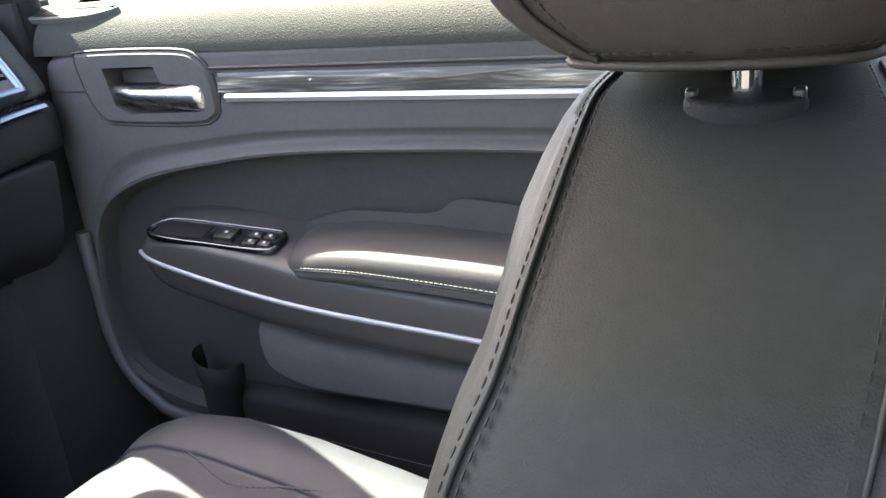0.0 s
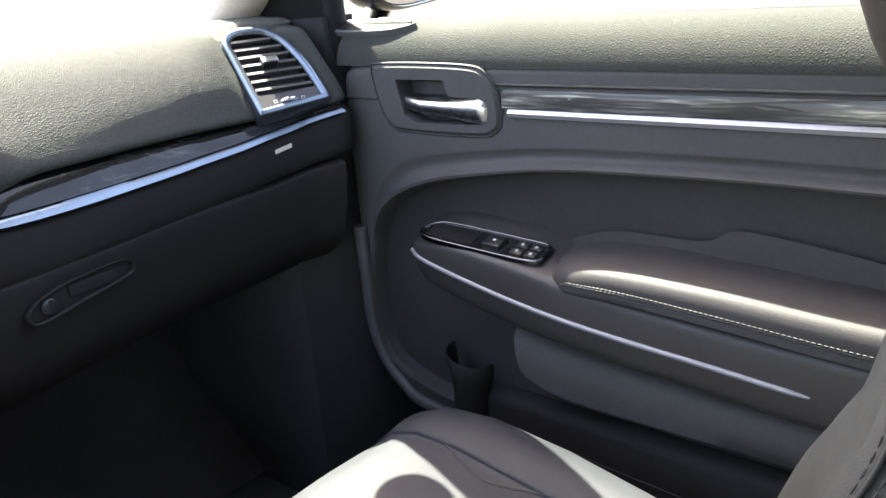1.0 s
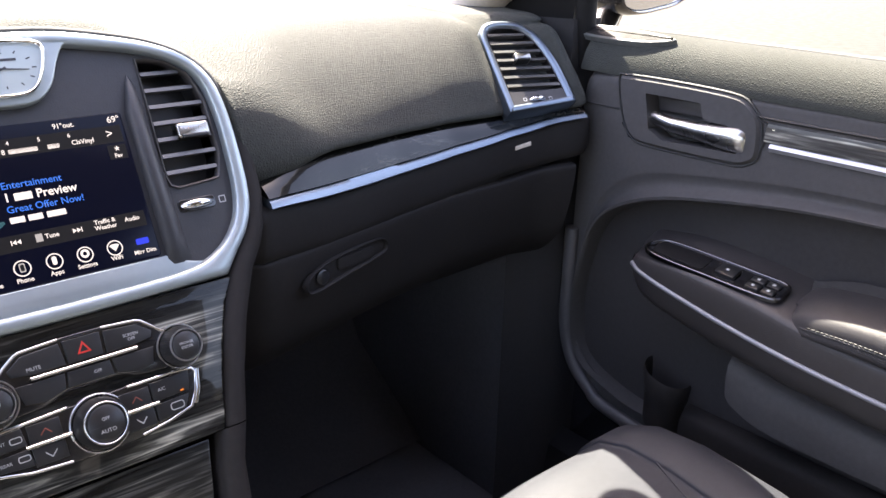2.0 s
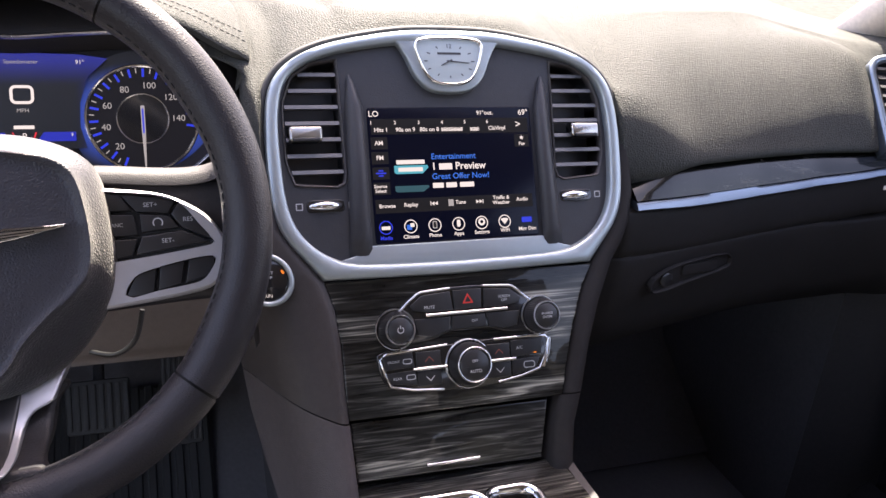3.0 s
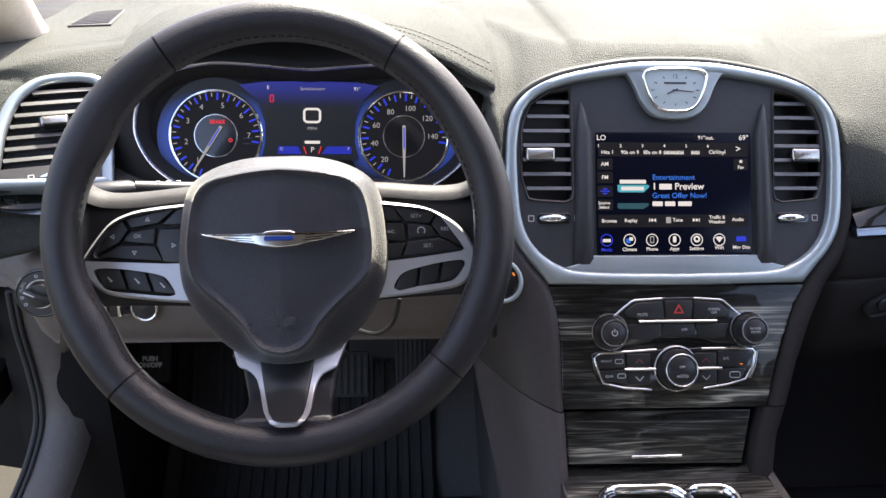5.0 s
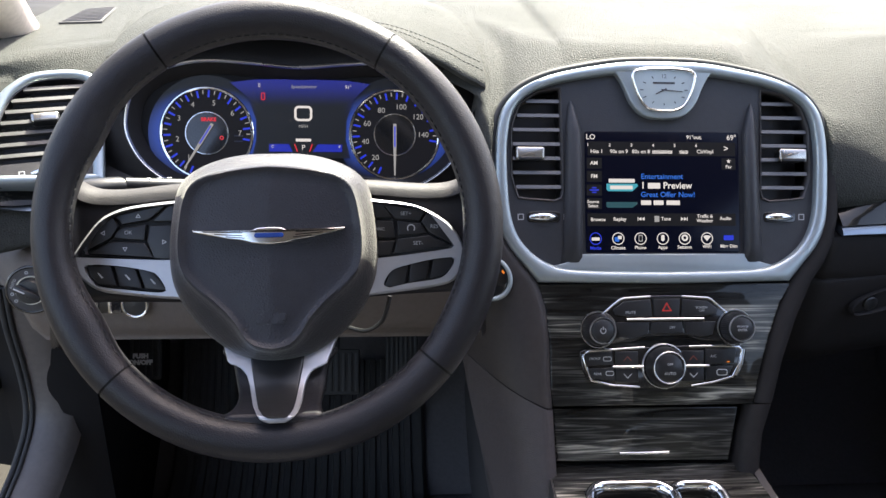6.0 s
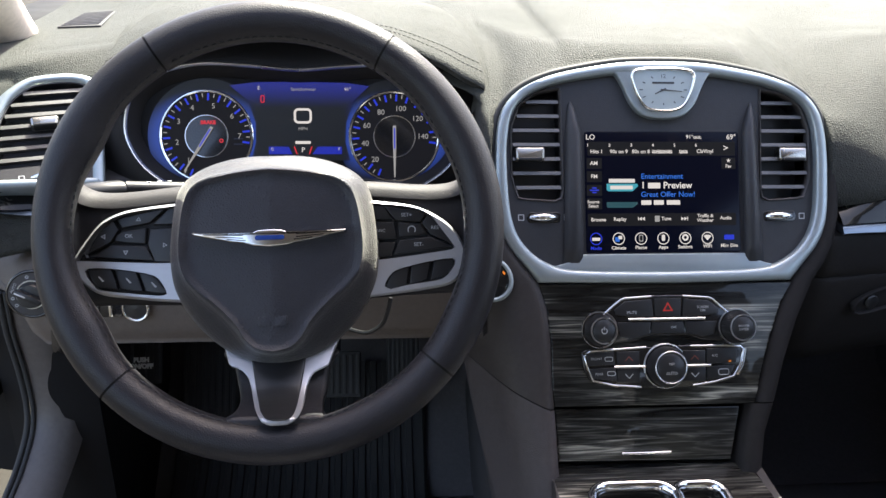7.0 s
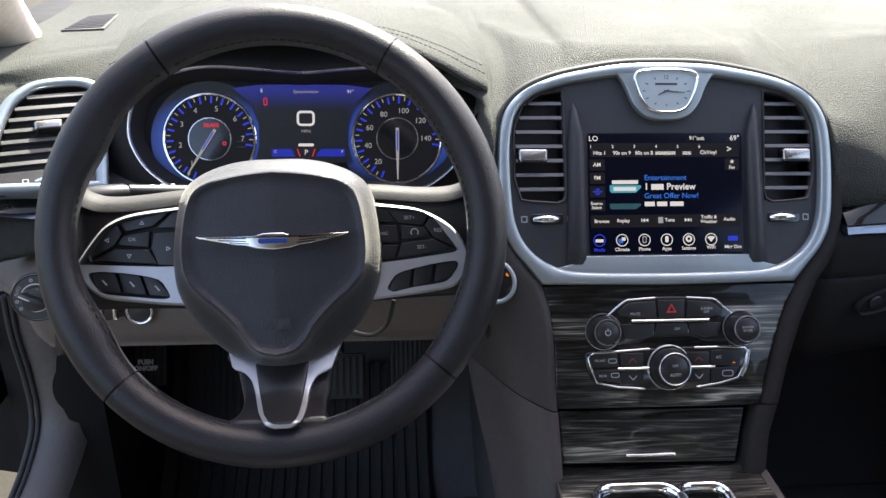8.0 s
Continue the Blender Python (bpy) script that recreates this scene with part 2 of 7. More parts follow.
def tube(bm, path, r, n=8, closed=False, flat=1.0, caps=True, up=(0, 0, 1)):
    """A round bar along a path; r may be a list; flat squeezes it along its second axis."""
    P = [Vector(p) for p in path]
    m = len(P)
    rings = []
    u = None
    for i in range(m):
        a, b = (P[i - 1], P[(i + 1) % m]) if closed else (P[max(i - 1, 0)], P[min(i + 1, m - 1)])
        t = (b - a).normalized()
        if u is None:
            u = t.cross(Vector(up))
            if u.length < 1e-4:
                u = t.cross(Vector((1, 0, 0)))
            u.normalize()
        else:
            u = (u - t * u.dot(t)).normalized()
        w = t.cross(u)
        rr = r[i] if isinstance(r, (list, tuple)) else r
        rings.append([P[i] + u * rr * math.cos(2 * math.pi * k / n) + w * rr * flat * math.sin(2 * math.pi * k / n) for k in range(n)])
    loft(bm, rings, close_u=closed, close_v=True, caps=caps and not closed)
    return bm


def lathe(bm, profile, M, n=40):
    """A turned body: profile of (radius, height) about the third axis of M."""
    rings = [[(r * math.cos(2 * math.pi * k / n), r * math.sin(2 * math.pi * k / n), h) for k in range(n)] for r, h in profile]
    loft(bm, rings, close_v=True, caps=True, M=M)
    return bm


def block(bm, lo, hi, bevel, M=None):
    """A box with rounded edges."""
    b2 = bmesh.new()
    bmesh.ops.create_cube(b2, size=1.0, matrix=Matrix.LocRotScale(((Vector(lo) + Vector(hi)) / 2), None, Vector(hi) - Vector(lo)))
    if bevel > 0:
        bmesh.ops.bevel(b2, geom=b2.edges[:], offset=bevel, segments=2, affect="EDGES", profile=0.5)
    vs = {v: bm.verts.new(M @ v.co if M else v.co) for v in b2.verts}
    for f in b2.faces:
        bm.faces.new([vs[v] for v in f.verts])
    b2.free()
    return bm


def stitches(bm, path, length, gap, r, M=None):
    """Short threads, end to end along a path."""
    pts = [Vector(p) for p in path]
    s = [0.0]
    for a, b in zip(pts, pts[1:]):
        s.append(s[-1] + (b - a).length)

    def at(d):
        i = min(max(int(np.searchsorted(s, d, side="right")) - 1, 0), len(pts) - 2)
        return pts[i].lerp(pts[i + 1], (d - s[i]) / max(s[i + 1] - s[i], 1e-9))

    d = 0.0
    while d + length < s[-1]:
        a, b = at(d), at(d + length)
        t = (b - a).normalized()
        u = t.cross(Vector((0.3, 0.2, 1))).normalized()
        w = t.cross(u)
        q = [[a.lerp(b, f) + u * rr * math.cos(k * math.pi / 2) + w * rr * math.sin(k * math.pi / 2) for k in range(4)] for f, rr in ((0, r * 0.4), (0.25, r), (0.75, r), (1, r * 0.4))]
        if M:
            q = [[M @ v for v in ring] for ring in q]
        loft(bm, q, close_v=True)
        d += length + gap
    return bm


def words(body, size, M, material, parent, name="lettering", align="CENTER", bold=0.0, lift=0.0002):
    """Letters as a flat mesh in the plane of M."""
    cu = bpy.data.curves.new(name, "FONT")
    cu.body, cu.size, cu.align_x, cu.align_y, cu.offset, cu.resolution_u = body, size, align, "CENTER", bold, 3
    tmp = bpy.data.objects.new(name, cu)
    me = bpy.data.meshes.new_from_object(tmp)
    bpy.data.objects.remove(tmp)
    bpy.data.curves.remove(cu)
    me.transform(M @ Matrix.Translation((0, 0, lift)))
    me.materials.append(material)
    ob = new(name, me)
    ob.parent = parent
    ob.matrix_parent_inverse = Matrix.Translation(-parent.location) if parent.parent is None and parent.type == "EMPTY" else Matrix.Identity(4)
    return ob


def axes(o, u, v):
    """A frame with its origin at o, first axis u, second axis v."""
    u, v = Vector(u).normalized(), Vector(v).normalized()
    n = u.cross(v).normalized()
    return Matrix(((u.x, v.x, n.x, o[0]), (u.y, v.y, n.y, o[1]), (u.z, v.z, n.z, o[2]), (0, 0, 0, 1)))


TS, TW = radians(26.8), radians(28.0)
MS = axes((0, 0.9755, 0.921), (1, 0, 0), (0, math.sin(TS), math.cos(TS)))        # centre stack
MW = axes((-0.391, 0.8095, 0.948), (1, 0, 0), (0, math.sin(TW), math.cos(TW)))   # steering wheel

# ---- ground, car shell ----
bm = bmesh.new()
bmesh.ops.create_grid(bm, x_segments=40, y_segments=40, size=400)
tagged(finish(bm, "ground", ASPHALT), "sunlit grey asphalt of a car park", "ground", kind="structure")

bm = bmesh.new()
block(bm, (-0.74, -1.6, 0.17), (0.74, 1.75, 0.21), 0.01)
tagged(finish(bm, "floor", CARPET), "black carpeted car floor", "floor", kind="structure")


def shell():
    """Roof, pillars, sills, bulkhead and rear end that close the cabin."""
    bm = bmesh.new()
    xs = [-0.60, -0.45, -0.2, 0, 0.2, 0.45, 0.60]
    loft(bm, [[(x, y, z - 0.05 * (x / 0.6) ** 2) for x in xs] for y, z in ((0.60, 1.40), (0.3, 1.45), (-0.5, 1.47), (-1.3, 1.41), (-1.66, 1.36))])
    loft(bm, [[(x, y, z + 0.03 - 0.05 * (x / 0.6) ** 2) for x in xs] for y, z in ((0.60, 1.40), (0.3, 1.45), (-0.5, 1.47), (-1.3, 1.41), (-1.66, 1.36))])
    tagged(finish(bm, "ceiling", CREAM), "cream woven headliner", "ceiling", kind="structure")
    for s, nm in ((-1, "pillar_left"), (1, "pillar_right")):
        bm = bmesh.new()
        path = cr([(s * 0.76 - (0.030 if s < 0 else 0), 1.36, 0.95), (s * 0.738 - (0.028 if s < 0 else 0), 1.20, 1.06), (s * 0.70, 0.97, 1.215), (s * 0.655, 0.74, 1.325), (s * 0.61, 0.5, 1.385), (s * 0.60, -1.3, 1.36)], 5)
        tube(bm, path, [0.050] * 10 + [0.05] * (len(path) - 10), 12, flat=0.75)
        tagged(finish(bm, nm, CREAM), "cream pillar trim beside the windscreen", "pillar", kind="structure")
        if s > 0:
            bm = bmesh.new()
            edge_ = [(0.776, 1.056, 0.955), (0.771, 1.050, 1.01), (0.768, 1.046, 1.06), (0.762, 1.020, 1.12), (0.747, 0.968, 1.185), (0.717, 0.845, 1.26), (0.682, 0.66, 1.325)]
            tube(bm, cr(edge_ + [(0.648, 0.42, 1.37), (0.635, -0.25, 1.375)], 5), 0.015, 10)
            a = resample(cr([(0.755, 1.30, 0.98), (0.738, 1.20, 1.06), (0.70, 0.97, 1.215), (0.655, 0.74, 1.325), (0.62, 0.55, 1.375)], 5), 16)
            b = resample(cr(edge_, 5), 16)
            loft(bm, [[tuple(p + (q - p) * k + np.array((0.004 * d, 0.0, 0.012 * d))) for k, d in ((0.15, 1), (0.5, 1), (0.9, 1), (0.9, -1), (0.5, -1), (0.15, -1))] for p, q in zip(a, b)], close_v=True, caps=True)
            tagged(finish(bm, "window_frame_right", JAMB), "black door window frame", "window frame", kind="structure")
        bm = bmesh.new()
        loft(bm, [[(s * 0.78, y - 0.07, z), (s * 0.70, y - 0.05, z), (s * 0.70, y + 0.05, z), (s * 0.78, y + 0.07, z)] for y, z in ((-0.27, 0.2), (-0.27, 0.9), (-0.3, 1.36))], close_v=True, caps=True)
        tagged(finish(bm, "post_" + nm[7:], PLASTIC), "black centre post trim", "pillar", kind="structure")
    # Unseen rear wall, carried up to the roof to cut light from behind.
    bm = bmesh.new()
    block(bm, (-0.80, -1.7, 0.2), (0.80, -1.62, 1.36), 0.02)
    tagged(finish(bm, "wall_rear", CARPET), "unseen black wall closing the rear", "wall", kind="structure")
    bm = bmesh.new()
    block(bm, (-0.78, 1.70, 0.15), (0.78, 1.78, 1.02), 0.02)
    tagged(finish(bm, "wall_front", CARPET), "black front bulkhead", "wall", kind="structure")
    # Unseen side walls, raised above sill height for the same dimming.
    bm = bmesh.new()
    block(bm, (-0.80, -1.65, 0.2), (-0.77, -0.3, 1.22), 0.01)
    tagged(finish(bm, "wall_left", PLASTIC), "unseen black wall closing the rear side", "wall", kind="structure")
    bm = bmesh.new()
    block(bm, (0.77, -1.65, 0.2), (0.80, -0.3, 1.22), 0.01)
    tagged(finish(bm, "wall_right", PLASTIC), "unseen black wall closing the rear side", "wall", kind="structure")


shell()

# ---- dashboard ----
XF = [0.0, 0.12, 0.17, 0.19, 0.30, 0.40, 0.50, 0.60, 0.66, 0.70, 0.75]
YF = [0.985, 0.975, 0.962, 0.954, 0.985, 1.01, 1.028, 1.032, 1.018, 0.992, 0.950]
BEZ_X = [0.0, 0.04, 0.077, 0.122, 0.154, 0.173, 0.180, 0.186]
BEZ_V = [0.136, 0.135, 0.130, 0.120, 0.105, 0.083, 0.052, -0.02]


def face_y(x):
    return float(np.interp(abs(x), XF, YF))


def smooth01(a, b, x):
    t = min(max((x - a) / (b - a), 0), 1)
    return t * t * (3 - 2 * t)


def mixv(a, b, t):
    return a + (b - a) * t


def end_face(x):
    """Front face on the passenger side; its end rounds off ahead of the door."""
    return face_y(x) if x < 0.70 else float(np.interp(x, [0.70, 0.712, 0.722, 0.730, 0.738, 0.746, 0.76], [0.992, 0.9905, 0.995, 1.005, 1.022, 1.05, 1.09]))


XS = sorted(set([0.712, 0.717, 0.722, 0.726, 0.730, 0.734, 0.738, 0.742, 0.746] + [round(-0.76 + 0.02 * k, 3) for k in range(77)] + [-0.606] + [s * v for s in (-1, 1) for v in (0.095, 0.105, 0.11, 0.15, 0.166, 0.173, 0.178, 0.182, 0.186, 0.19)]))


VALLEY_Y, VALLEY_Z = [0.968, 0.978, 0.998, 1.03, 1.06, 1.10, 1.14, 1.19, 1.26], [0.906, 0.951, 0.984, 1.001, 1.0165, 1.031, 1.041, 1.0475, 1.052]


def dash_section(x):
    """One upright cut through the padded top: from its front edge up over the crest to the windscreen."""
    ax = abs(x)
    crest = 1.0585 - 0.0055 * smooth01(0.094, 0.104, ax) - 0.030 * smooth01(0.45, 0.66, ax)

    def tail(pts):
        pts = list(pts)
        while len(pts) < 7:
            pts.insert(-1, ((pts[-2][0] + pts[-1][0]) / 2, pts[-2][1] * 0.38 + pts[-1][1] * 0.62))
        yc = pts[-1][0]
        return pts + [(yc + 0.018, crest + 0.0006), (yc + 0.045, crest + 0.0016), (max(1.2, yc + 0.085), crest + 0.004), (1.42, crest + 0.008), (1.60, 1.045), (1.72, 1.02)]

    def middle():
        """Over the centre stack; towards its sides the pad rises more slowly."""
        xb = min(ax, 0.186)
        p = MS @ Vector((xb, float(np.interp(xb, BEZ_X, BEZ_V)) + 0.003, -0.004))
        sy, sz = p.y, p.z
        h = max(crest - sz, 0.004)
        w = 0.03 + 0.65 * min(h, 0.085)
        steep = tail([(sy + 0.03, sz - 0.03), (sy, sz), (sy + 0.10 * w, sz + 0.30 * h), (sy + 0.32 * w, sz + 0.62 * h), (sy + 0.62 * w, sz + 0.86 * h), (sy + w, crest - 0.04 * h)])
        t = smooth01(0.05, 0.165, ax)
        rise = lambda y: min(crest, max(float(np.interp(y, VALLEY_Y, VALLEY_Z)), sz + 0.28 * (y - sy)))
        easy = [(sy + 0.03, sz - 0.03), (sy, sz)] + [(y, rise(y)) for y in (sy + 0.010, sy + 0.030, *np.linspace(sy + 0.055, 1.26, 6))] + [(1.42, crest + 0.007), (1.60, 1.045), (1.72, 1.02)]
        return [(mixv(a[0], b[0], t), mixv(a[1], b[1], t)) for a, b in zip(steep, easy)]

    if ax < 0.187 or -0.1975 < x < 0.0:
        pts = middle()
    elif -0.605 < x < -0.186:
        pts = tail([(1.24, 0.98), (1.225, 1.0), (1.225, 1.02), (1.23, 1.035), (1.245, 1.045), (1.26, crest)])
    else:
        f = end_face(x) if x > 0 else face_y(x)
        z0 = float(np.interp(ax, [0, 0.2, 0.25, 0.4, 0.6, 0.7, 0.76], [0.915, 0.913, 0.915, 0.911, 0.906, 0.911, 0.918]))
        k = 1 - 0.3 * smooth01(0.6, 0.76, ax)
        e = smooth01(0.55, 0.60, ax)
        pts = [(f + 0.03, z0 - 0.004), (f + 0.004, z0), (f + 0.010, z0 + 0.018), (f + mixv(0.030, 0.035, e), mixv(0.961, 0.965, e)), (f + mixv(0.063, 0.068, e), mixv(0.998, min(1.010, crest - 0.018), e)), (f + mixv(0.106, 0.096, e), mixv(1.027, crest - 0.010, e)), (f + mixv(0.165, 0.128 * k, e), crest - 0.005)]
        g = smooth01(0.606, 0.622, ax) * (1 - smooth01(0.686, 0.702, ax) if x > 0 else 1 - smooth01(0.712, 0.724, ax))
        pts = tail([(y + (0.032 * g if 2 <= k <= 4 else 0.012 * g if k > 4 else 0.0), z - (0.010 * g if k in (4, 5) else 0.0)) for k, (y, z) in enumerate(pts)])
        if 0 < x < 0.30:
            t = smooth01(0.186, 0.30, ax)
            pts = [(mixv(a[0], b[0], t), mixv(a[1], b[1], t)) for a, b in zip(middle(), pts)]
    return [(x, y, z) for y, z in cr(pts, 5)]


dash = thing("dashboard", "black grained soft dashboard with grey wood trim", "dashboard", at=(0, 1.2, 0.9))


def pad_return(d, back):
    """The end of the middle pad, turning away beside the instrument hood; its top runs on beneath the hood."""
    out = []
    for x, y, z in dash_section(-0.186):
        w = smooth01(0.996, 1.030, z)
        out.append((x - d * (1 + 7 * w), y + back * (1 - w), z - 0.9 * d * w))
    return out


bm = bmesh.new()
loft(bm, [pad_return(d, b) for d, b in ((0.0085, 0.12), (0.0085, 0.06), (0.0080, 0.03), (0.0065, 0.013), (0.0045, 0.005), (0.0022, 0.0012))] + [dash_section(x) for x in XS if x >= -0.186])
part("upper_pad", bm, PAD, dash, "black grained upper pad", smooth=60)
bm = bmesh.new()
loft(bm, [dash_section(x) for x in XS if x <= -0.604])
part("upper_pad", bm, PAD, dash, "black grained upper pad", smooth=60)
bm = bmesh.new()
loft(bm, [[(x, y, z - 0.008 * smooth01(-0.32, -0.20, x)) for x, y, z in dash_section(q)] for q in np.linspace(-0.6045, -0.199, 21)])
part("upper_pad", bm, PAD, dash, "grained black upper pad behind the instrument hood", smooth=60)


bm = bmesh.new()
loft(bm, [[(x, y, z) for y, z in cr([(1.15, 0.95), (1.13, 0.98), (1.134, 1.010), (1.16, 1.030), (1.20, 1.040), (1.25, 1.046), (1.42, 1.052), (1.60, 1.043)], 5)] for x in np.linspace(-0.607, -0.545, 6)])
part("pad_shoulder", bm, PAD, dash, smooth=60)


# slotted grille in the corner of the dash by the driver's pillar
GR = [(-0.712, 1.285), (-0.662, 1.300), (-0.676, 1.420), (-0.714, 1.395)]
bm = bmesh.new()
plate(bm, GR, 1.01, 1.0310, 0.001, Matrix.Identity(4))
grille = part("corner_grille", bm, DARK, dash, "dark slotted air grille")
for k in range(9):
    t = (k + 0.5) / 9
    a, b = mixv(np.array(GR[0]), np.array(GR[3]), t), mixv(np.array(GR[1]), np.array(GR[2]), t)
    bm = bmesh.new()
    tube(bm, [(a[0] + 0.003, a[1], 1.0310), (b[0] - 0.003, b[1], 1.0310)], 0.0018, 6)
    part("grille_bar", bm, PLASTIC, grille)


def lower_section(x):
    f = end_face(x)
    zt = float(np.interp(abs(x), [0, 0.2, 0.277, 0.376, 0.482, 0.584, 0.668, 0.691, 0.76], [0.880, 0.878, 0.868, 0.866, 0.868, 0.875, 0.888, 0.898, 0.905]))
    zl = zt - 0.055
    pts = [(f + 0.03, zt + 0.004), (f + 0.002, zt), (f - 0.006, zt - 0.012), (f - 0.006, zl + 0.012), (f - 0.001, zl)]
    return [(x, y, z) for y, z in cr(pts, 4)]


bm = bmesh.new()
xr = [x for x in XS if x >= 0.155]
loft(bm, [lower_section(x) for x in xr])
part("lower_panel", bm, LOWER, dash, smooth=60)


def trim_strips(s, xa, xe, TU, TM, TL):
    """Wood strip and the silver bar below it, on one side of the dash; upper, middle and lower line over x."""
    xs = np.linspace(xa, xe, 44)

    def eased(line):
        """The broken line as a soft curve."""
        fine = np.linspace(xa, xe, 120)
        z = np.pad(np.interp(fine, *line), 9, mode="edge")
        z = np.convolve(z, np.ones(19) / 19, mode="valid")
        return lambda x: float(np.interp(x, fine, z))

    up, mid, low = eased(TU), eased(TM), eased(TL)
    b1, b2 = bmesh.new(), bmesh.new()
    loft(b1, [[(s * x, face_y(x) + d, z) for d, z in ((0.03, up(x) - 0.002), (0.0125, up(x) - 0.0025), (0.0062, up(x) * 0.73 + mid(x) * 0.27), (-0.0016, up(x) * 0.33 + mid(x) * 0.67), (-0.0068, mid(x) + 0.0005), (0.03, mid(x) + 0.0005))] for x in xs], close_v=True, caps=True)
    loft(b2, [[(s * x, face_y(x) + d, z) for d, z in ((0.03, mid(x) - 0.001), (-0.0056, mid(x) - 0.001), (-0.0088, mid(x) * 0.6 + low(x) * 0.4), (-0.0118, low(x) + 0.0016), (-0.0100, low(x)), (0.03, low(x)))] for x in xs], close_v=True, caps=True)
    part("wood_trim", b1, WOOD_TRIM, dash, "glossy grey wood strip", smooth=50)
    part("silver_trim", b2, TRIMSILVER, dash, "satin silver bar", smooth=50)


trim_strips(1, 0.196, 0.703, ([0.196, 0.207, 0.241, 0.29, 0.368, 0.472, 0.593, 0.703], [0.893, 0.911, 0.914, 0.913, 0.911, 0.908, 0.906, 0.911]),
            ([0.196, 0.275, 0.374, 0.479, 0.582, 0.666, 0.703], [0.889, 0.883, 0.880, 0.880, 0.885, 0.898, 0.909]),
            ([0.196, 0.277, 0.376, 0.482, 0.584, 0.668, 0.703], [0.880, 0.871, 0.868, 0.869, 0.875, 0.889, 0.902]))
trim_strips(-1, 0.585, 0.713, ([0.585, 0.66, 0.713], [0.904, 0.906, 0.9065]), ([0.585, 0.664, 0.683, 0.698, 0.713], [0.882, 0.8885, 0.891, 0.8965, 0.904]), ([0.585, 0.665, 0.683, 0.698, 0.713], [0.874, 0.8815, 0.8875, 0.895, 0.9035]))
bm = bmesh.new()
loft(bm, [[(x, y, z) for y, z in cr([(face_y(x) + 0.02, 0.905), (face_y(x) + 0.002, 0.895), (face_y(x) - 0.006, 0.878), (face_y(x) - 0.012, 0.860), (face_y(x) - 0.014, 0.846), (face_y(x) + 0.01, 0.838)], 4)] for x in np.linspace(-0.735, -0.585, 14)])
part("lower_panel", bm, PAD, dash, "grained black panel under the trim", smooth=60)

# glove box door: below the lower panel, leaning back towards the footwell
bm = bmesh.new()


def glove_section(x):
    f = face_y(x)
    zt = float(np.interp(x, [0.15, 0.236, 0.387, 0.6, 0.76], [0.828, 0.822, 0.818, 0.818, 0.845]))
    pts = [(f + 0.02, zt - 0.001), (f + 0.002, zt - 0.002), (f - 0.004, zt - 0.012), (f + 0.005, zt - 0.07), (f + 0.022, zt - 0.115), (f + 0.07, zt - 0.155), (f + 0.15, zt - 0.170), (f + 0.36, zt - 0.170)]
    return [(x, y, z) for y, z in cr(pts, 5)]


loft(bm, [glove_section(x) for x in np.linspace(0.17, 0.70, 40)])
glove = part("glove_box_door", bm, LOWER, dash, smooth=60)

# glove box latch: a shallow scoop with a pull and a lock
bm = bmesh.new()
MG = axes((0.305, 0.978, 0.789), (0.150, 0.044, -0.012), (0.0, 0.05, 1.0)) @ Matrix.Diagonal((1, 0.78, 1, 1))
sl = [(-0.070, -0.020), (-0.064, -0.004), (-0.04, 0.008), (0.0, 0.015), (0.055, 0.018), (0.070, 0.013), (0.074, 0.002), (0.064, -0.008), (0.0, -0.019), (-0.055, -0.028)]
sl = [tuple(q) for q in cr(sl, 4, closed=True)]
loft(bm, [[(*q, h) for q in inset(sl, d)] for d, h in ((0, -0.004), (0, 0.0010), (0.0008, 0.0017), (0.0024, 0.0010), (0.003, -0.004))], close_v=True, M=MG)
part("latch_rim", bm, LOWER, glove, "", smooth=60)
bm = bmesh.new()
plate(bm, inset(sl, 0.0028), -0.008, -0.0030, 0.0005, MG)
part("latch_scoop", bm, LOWER, glove)
bm = bmesh.new()
plate(bm, rrect(0.064, 0.018, 0.004, 3, 0.016, 0.0), -0.004, -0.0005, 0.0015, MG)
part("latch_pull", bm, LOWER, glove)
bm = bmesh.new()
lathe(bm, [(0.0, 0.0), (0.0105, 0.0), (0.0105, 0.0035), (0.009, 0.0045), (0.0, 0.0045)], MG @ Matrix.Translation((-0.042, -0.010, -0.004)), 24)
part("lock", bm, BUTTON, glove)
# Pale block standing in for a small patch of sun on the dash.
bm = bmesh.new()
block(bm, (-0.0125, -0.0028, -0.003), (0.0125, 0.0028, 0.0012), 0.0006, axes((0.623, 1.0200, 0.8635), (1, -0.25, 0.20), (0, 0.1, 1)))
part("air_sensor_slot", bm, CREAM, dash, "pale block for a patch of sun")

# ---- instrument hood and cluster ----
TC = radians(22.0)
MC = axes((-0.39, 1.065, 0.955), (1, 0, 0), (0, math.sin(TC), math.cos(TC)))
LIP = [(-0.192, 0.93), (-0.190, 0.962), (-0.196, 0.990), (-0.2035, 1.009), (-0.197, 1.0155), (-0.180, 1.0235), (-0.15, 1.0395), (-0.09, 1.063), (0.0, 1.071)]
lip = cr(LIP, 6)
lip = [(x, z) for x, z in lip] + [(-x, z) for x, z in lip[-2::-1]]
HY, HG, HZ, HH_ = [1.056, 1.058, 1.066, 1.09, 1.14, 1.22, 1.32, 1.40], [0.997, 1.002, 1.004, 1.002, 0.985, 0.94, 0.88, 0.84], [-0.001, 0.002, 0.004, 0.006, 0.008, 0.006, 0.0, -0.006], [0.0, 0.001, 0.004, 0.012, 0.026, 0.038, 0.042, 0.040]


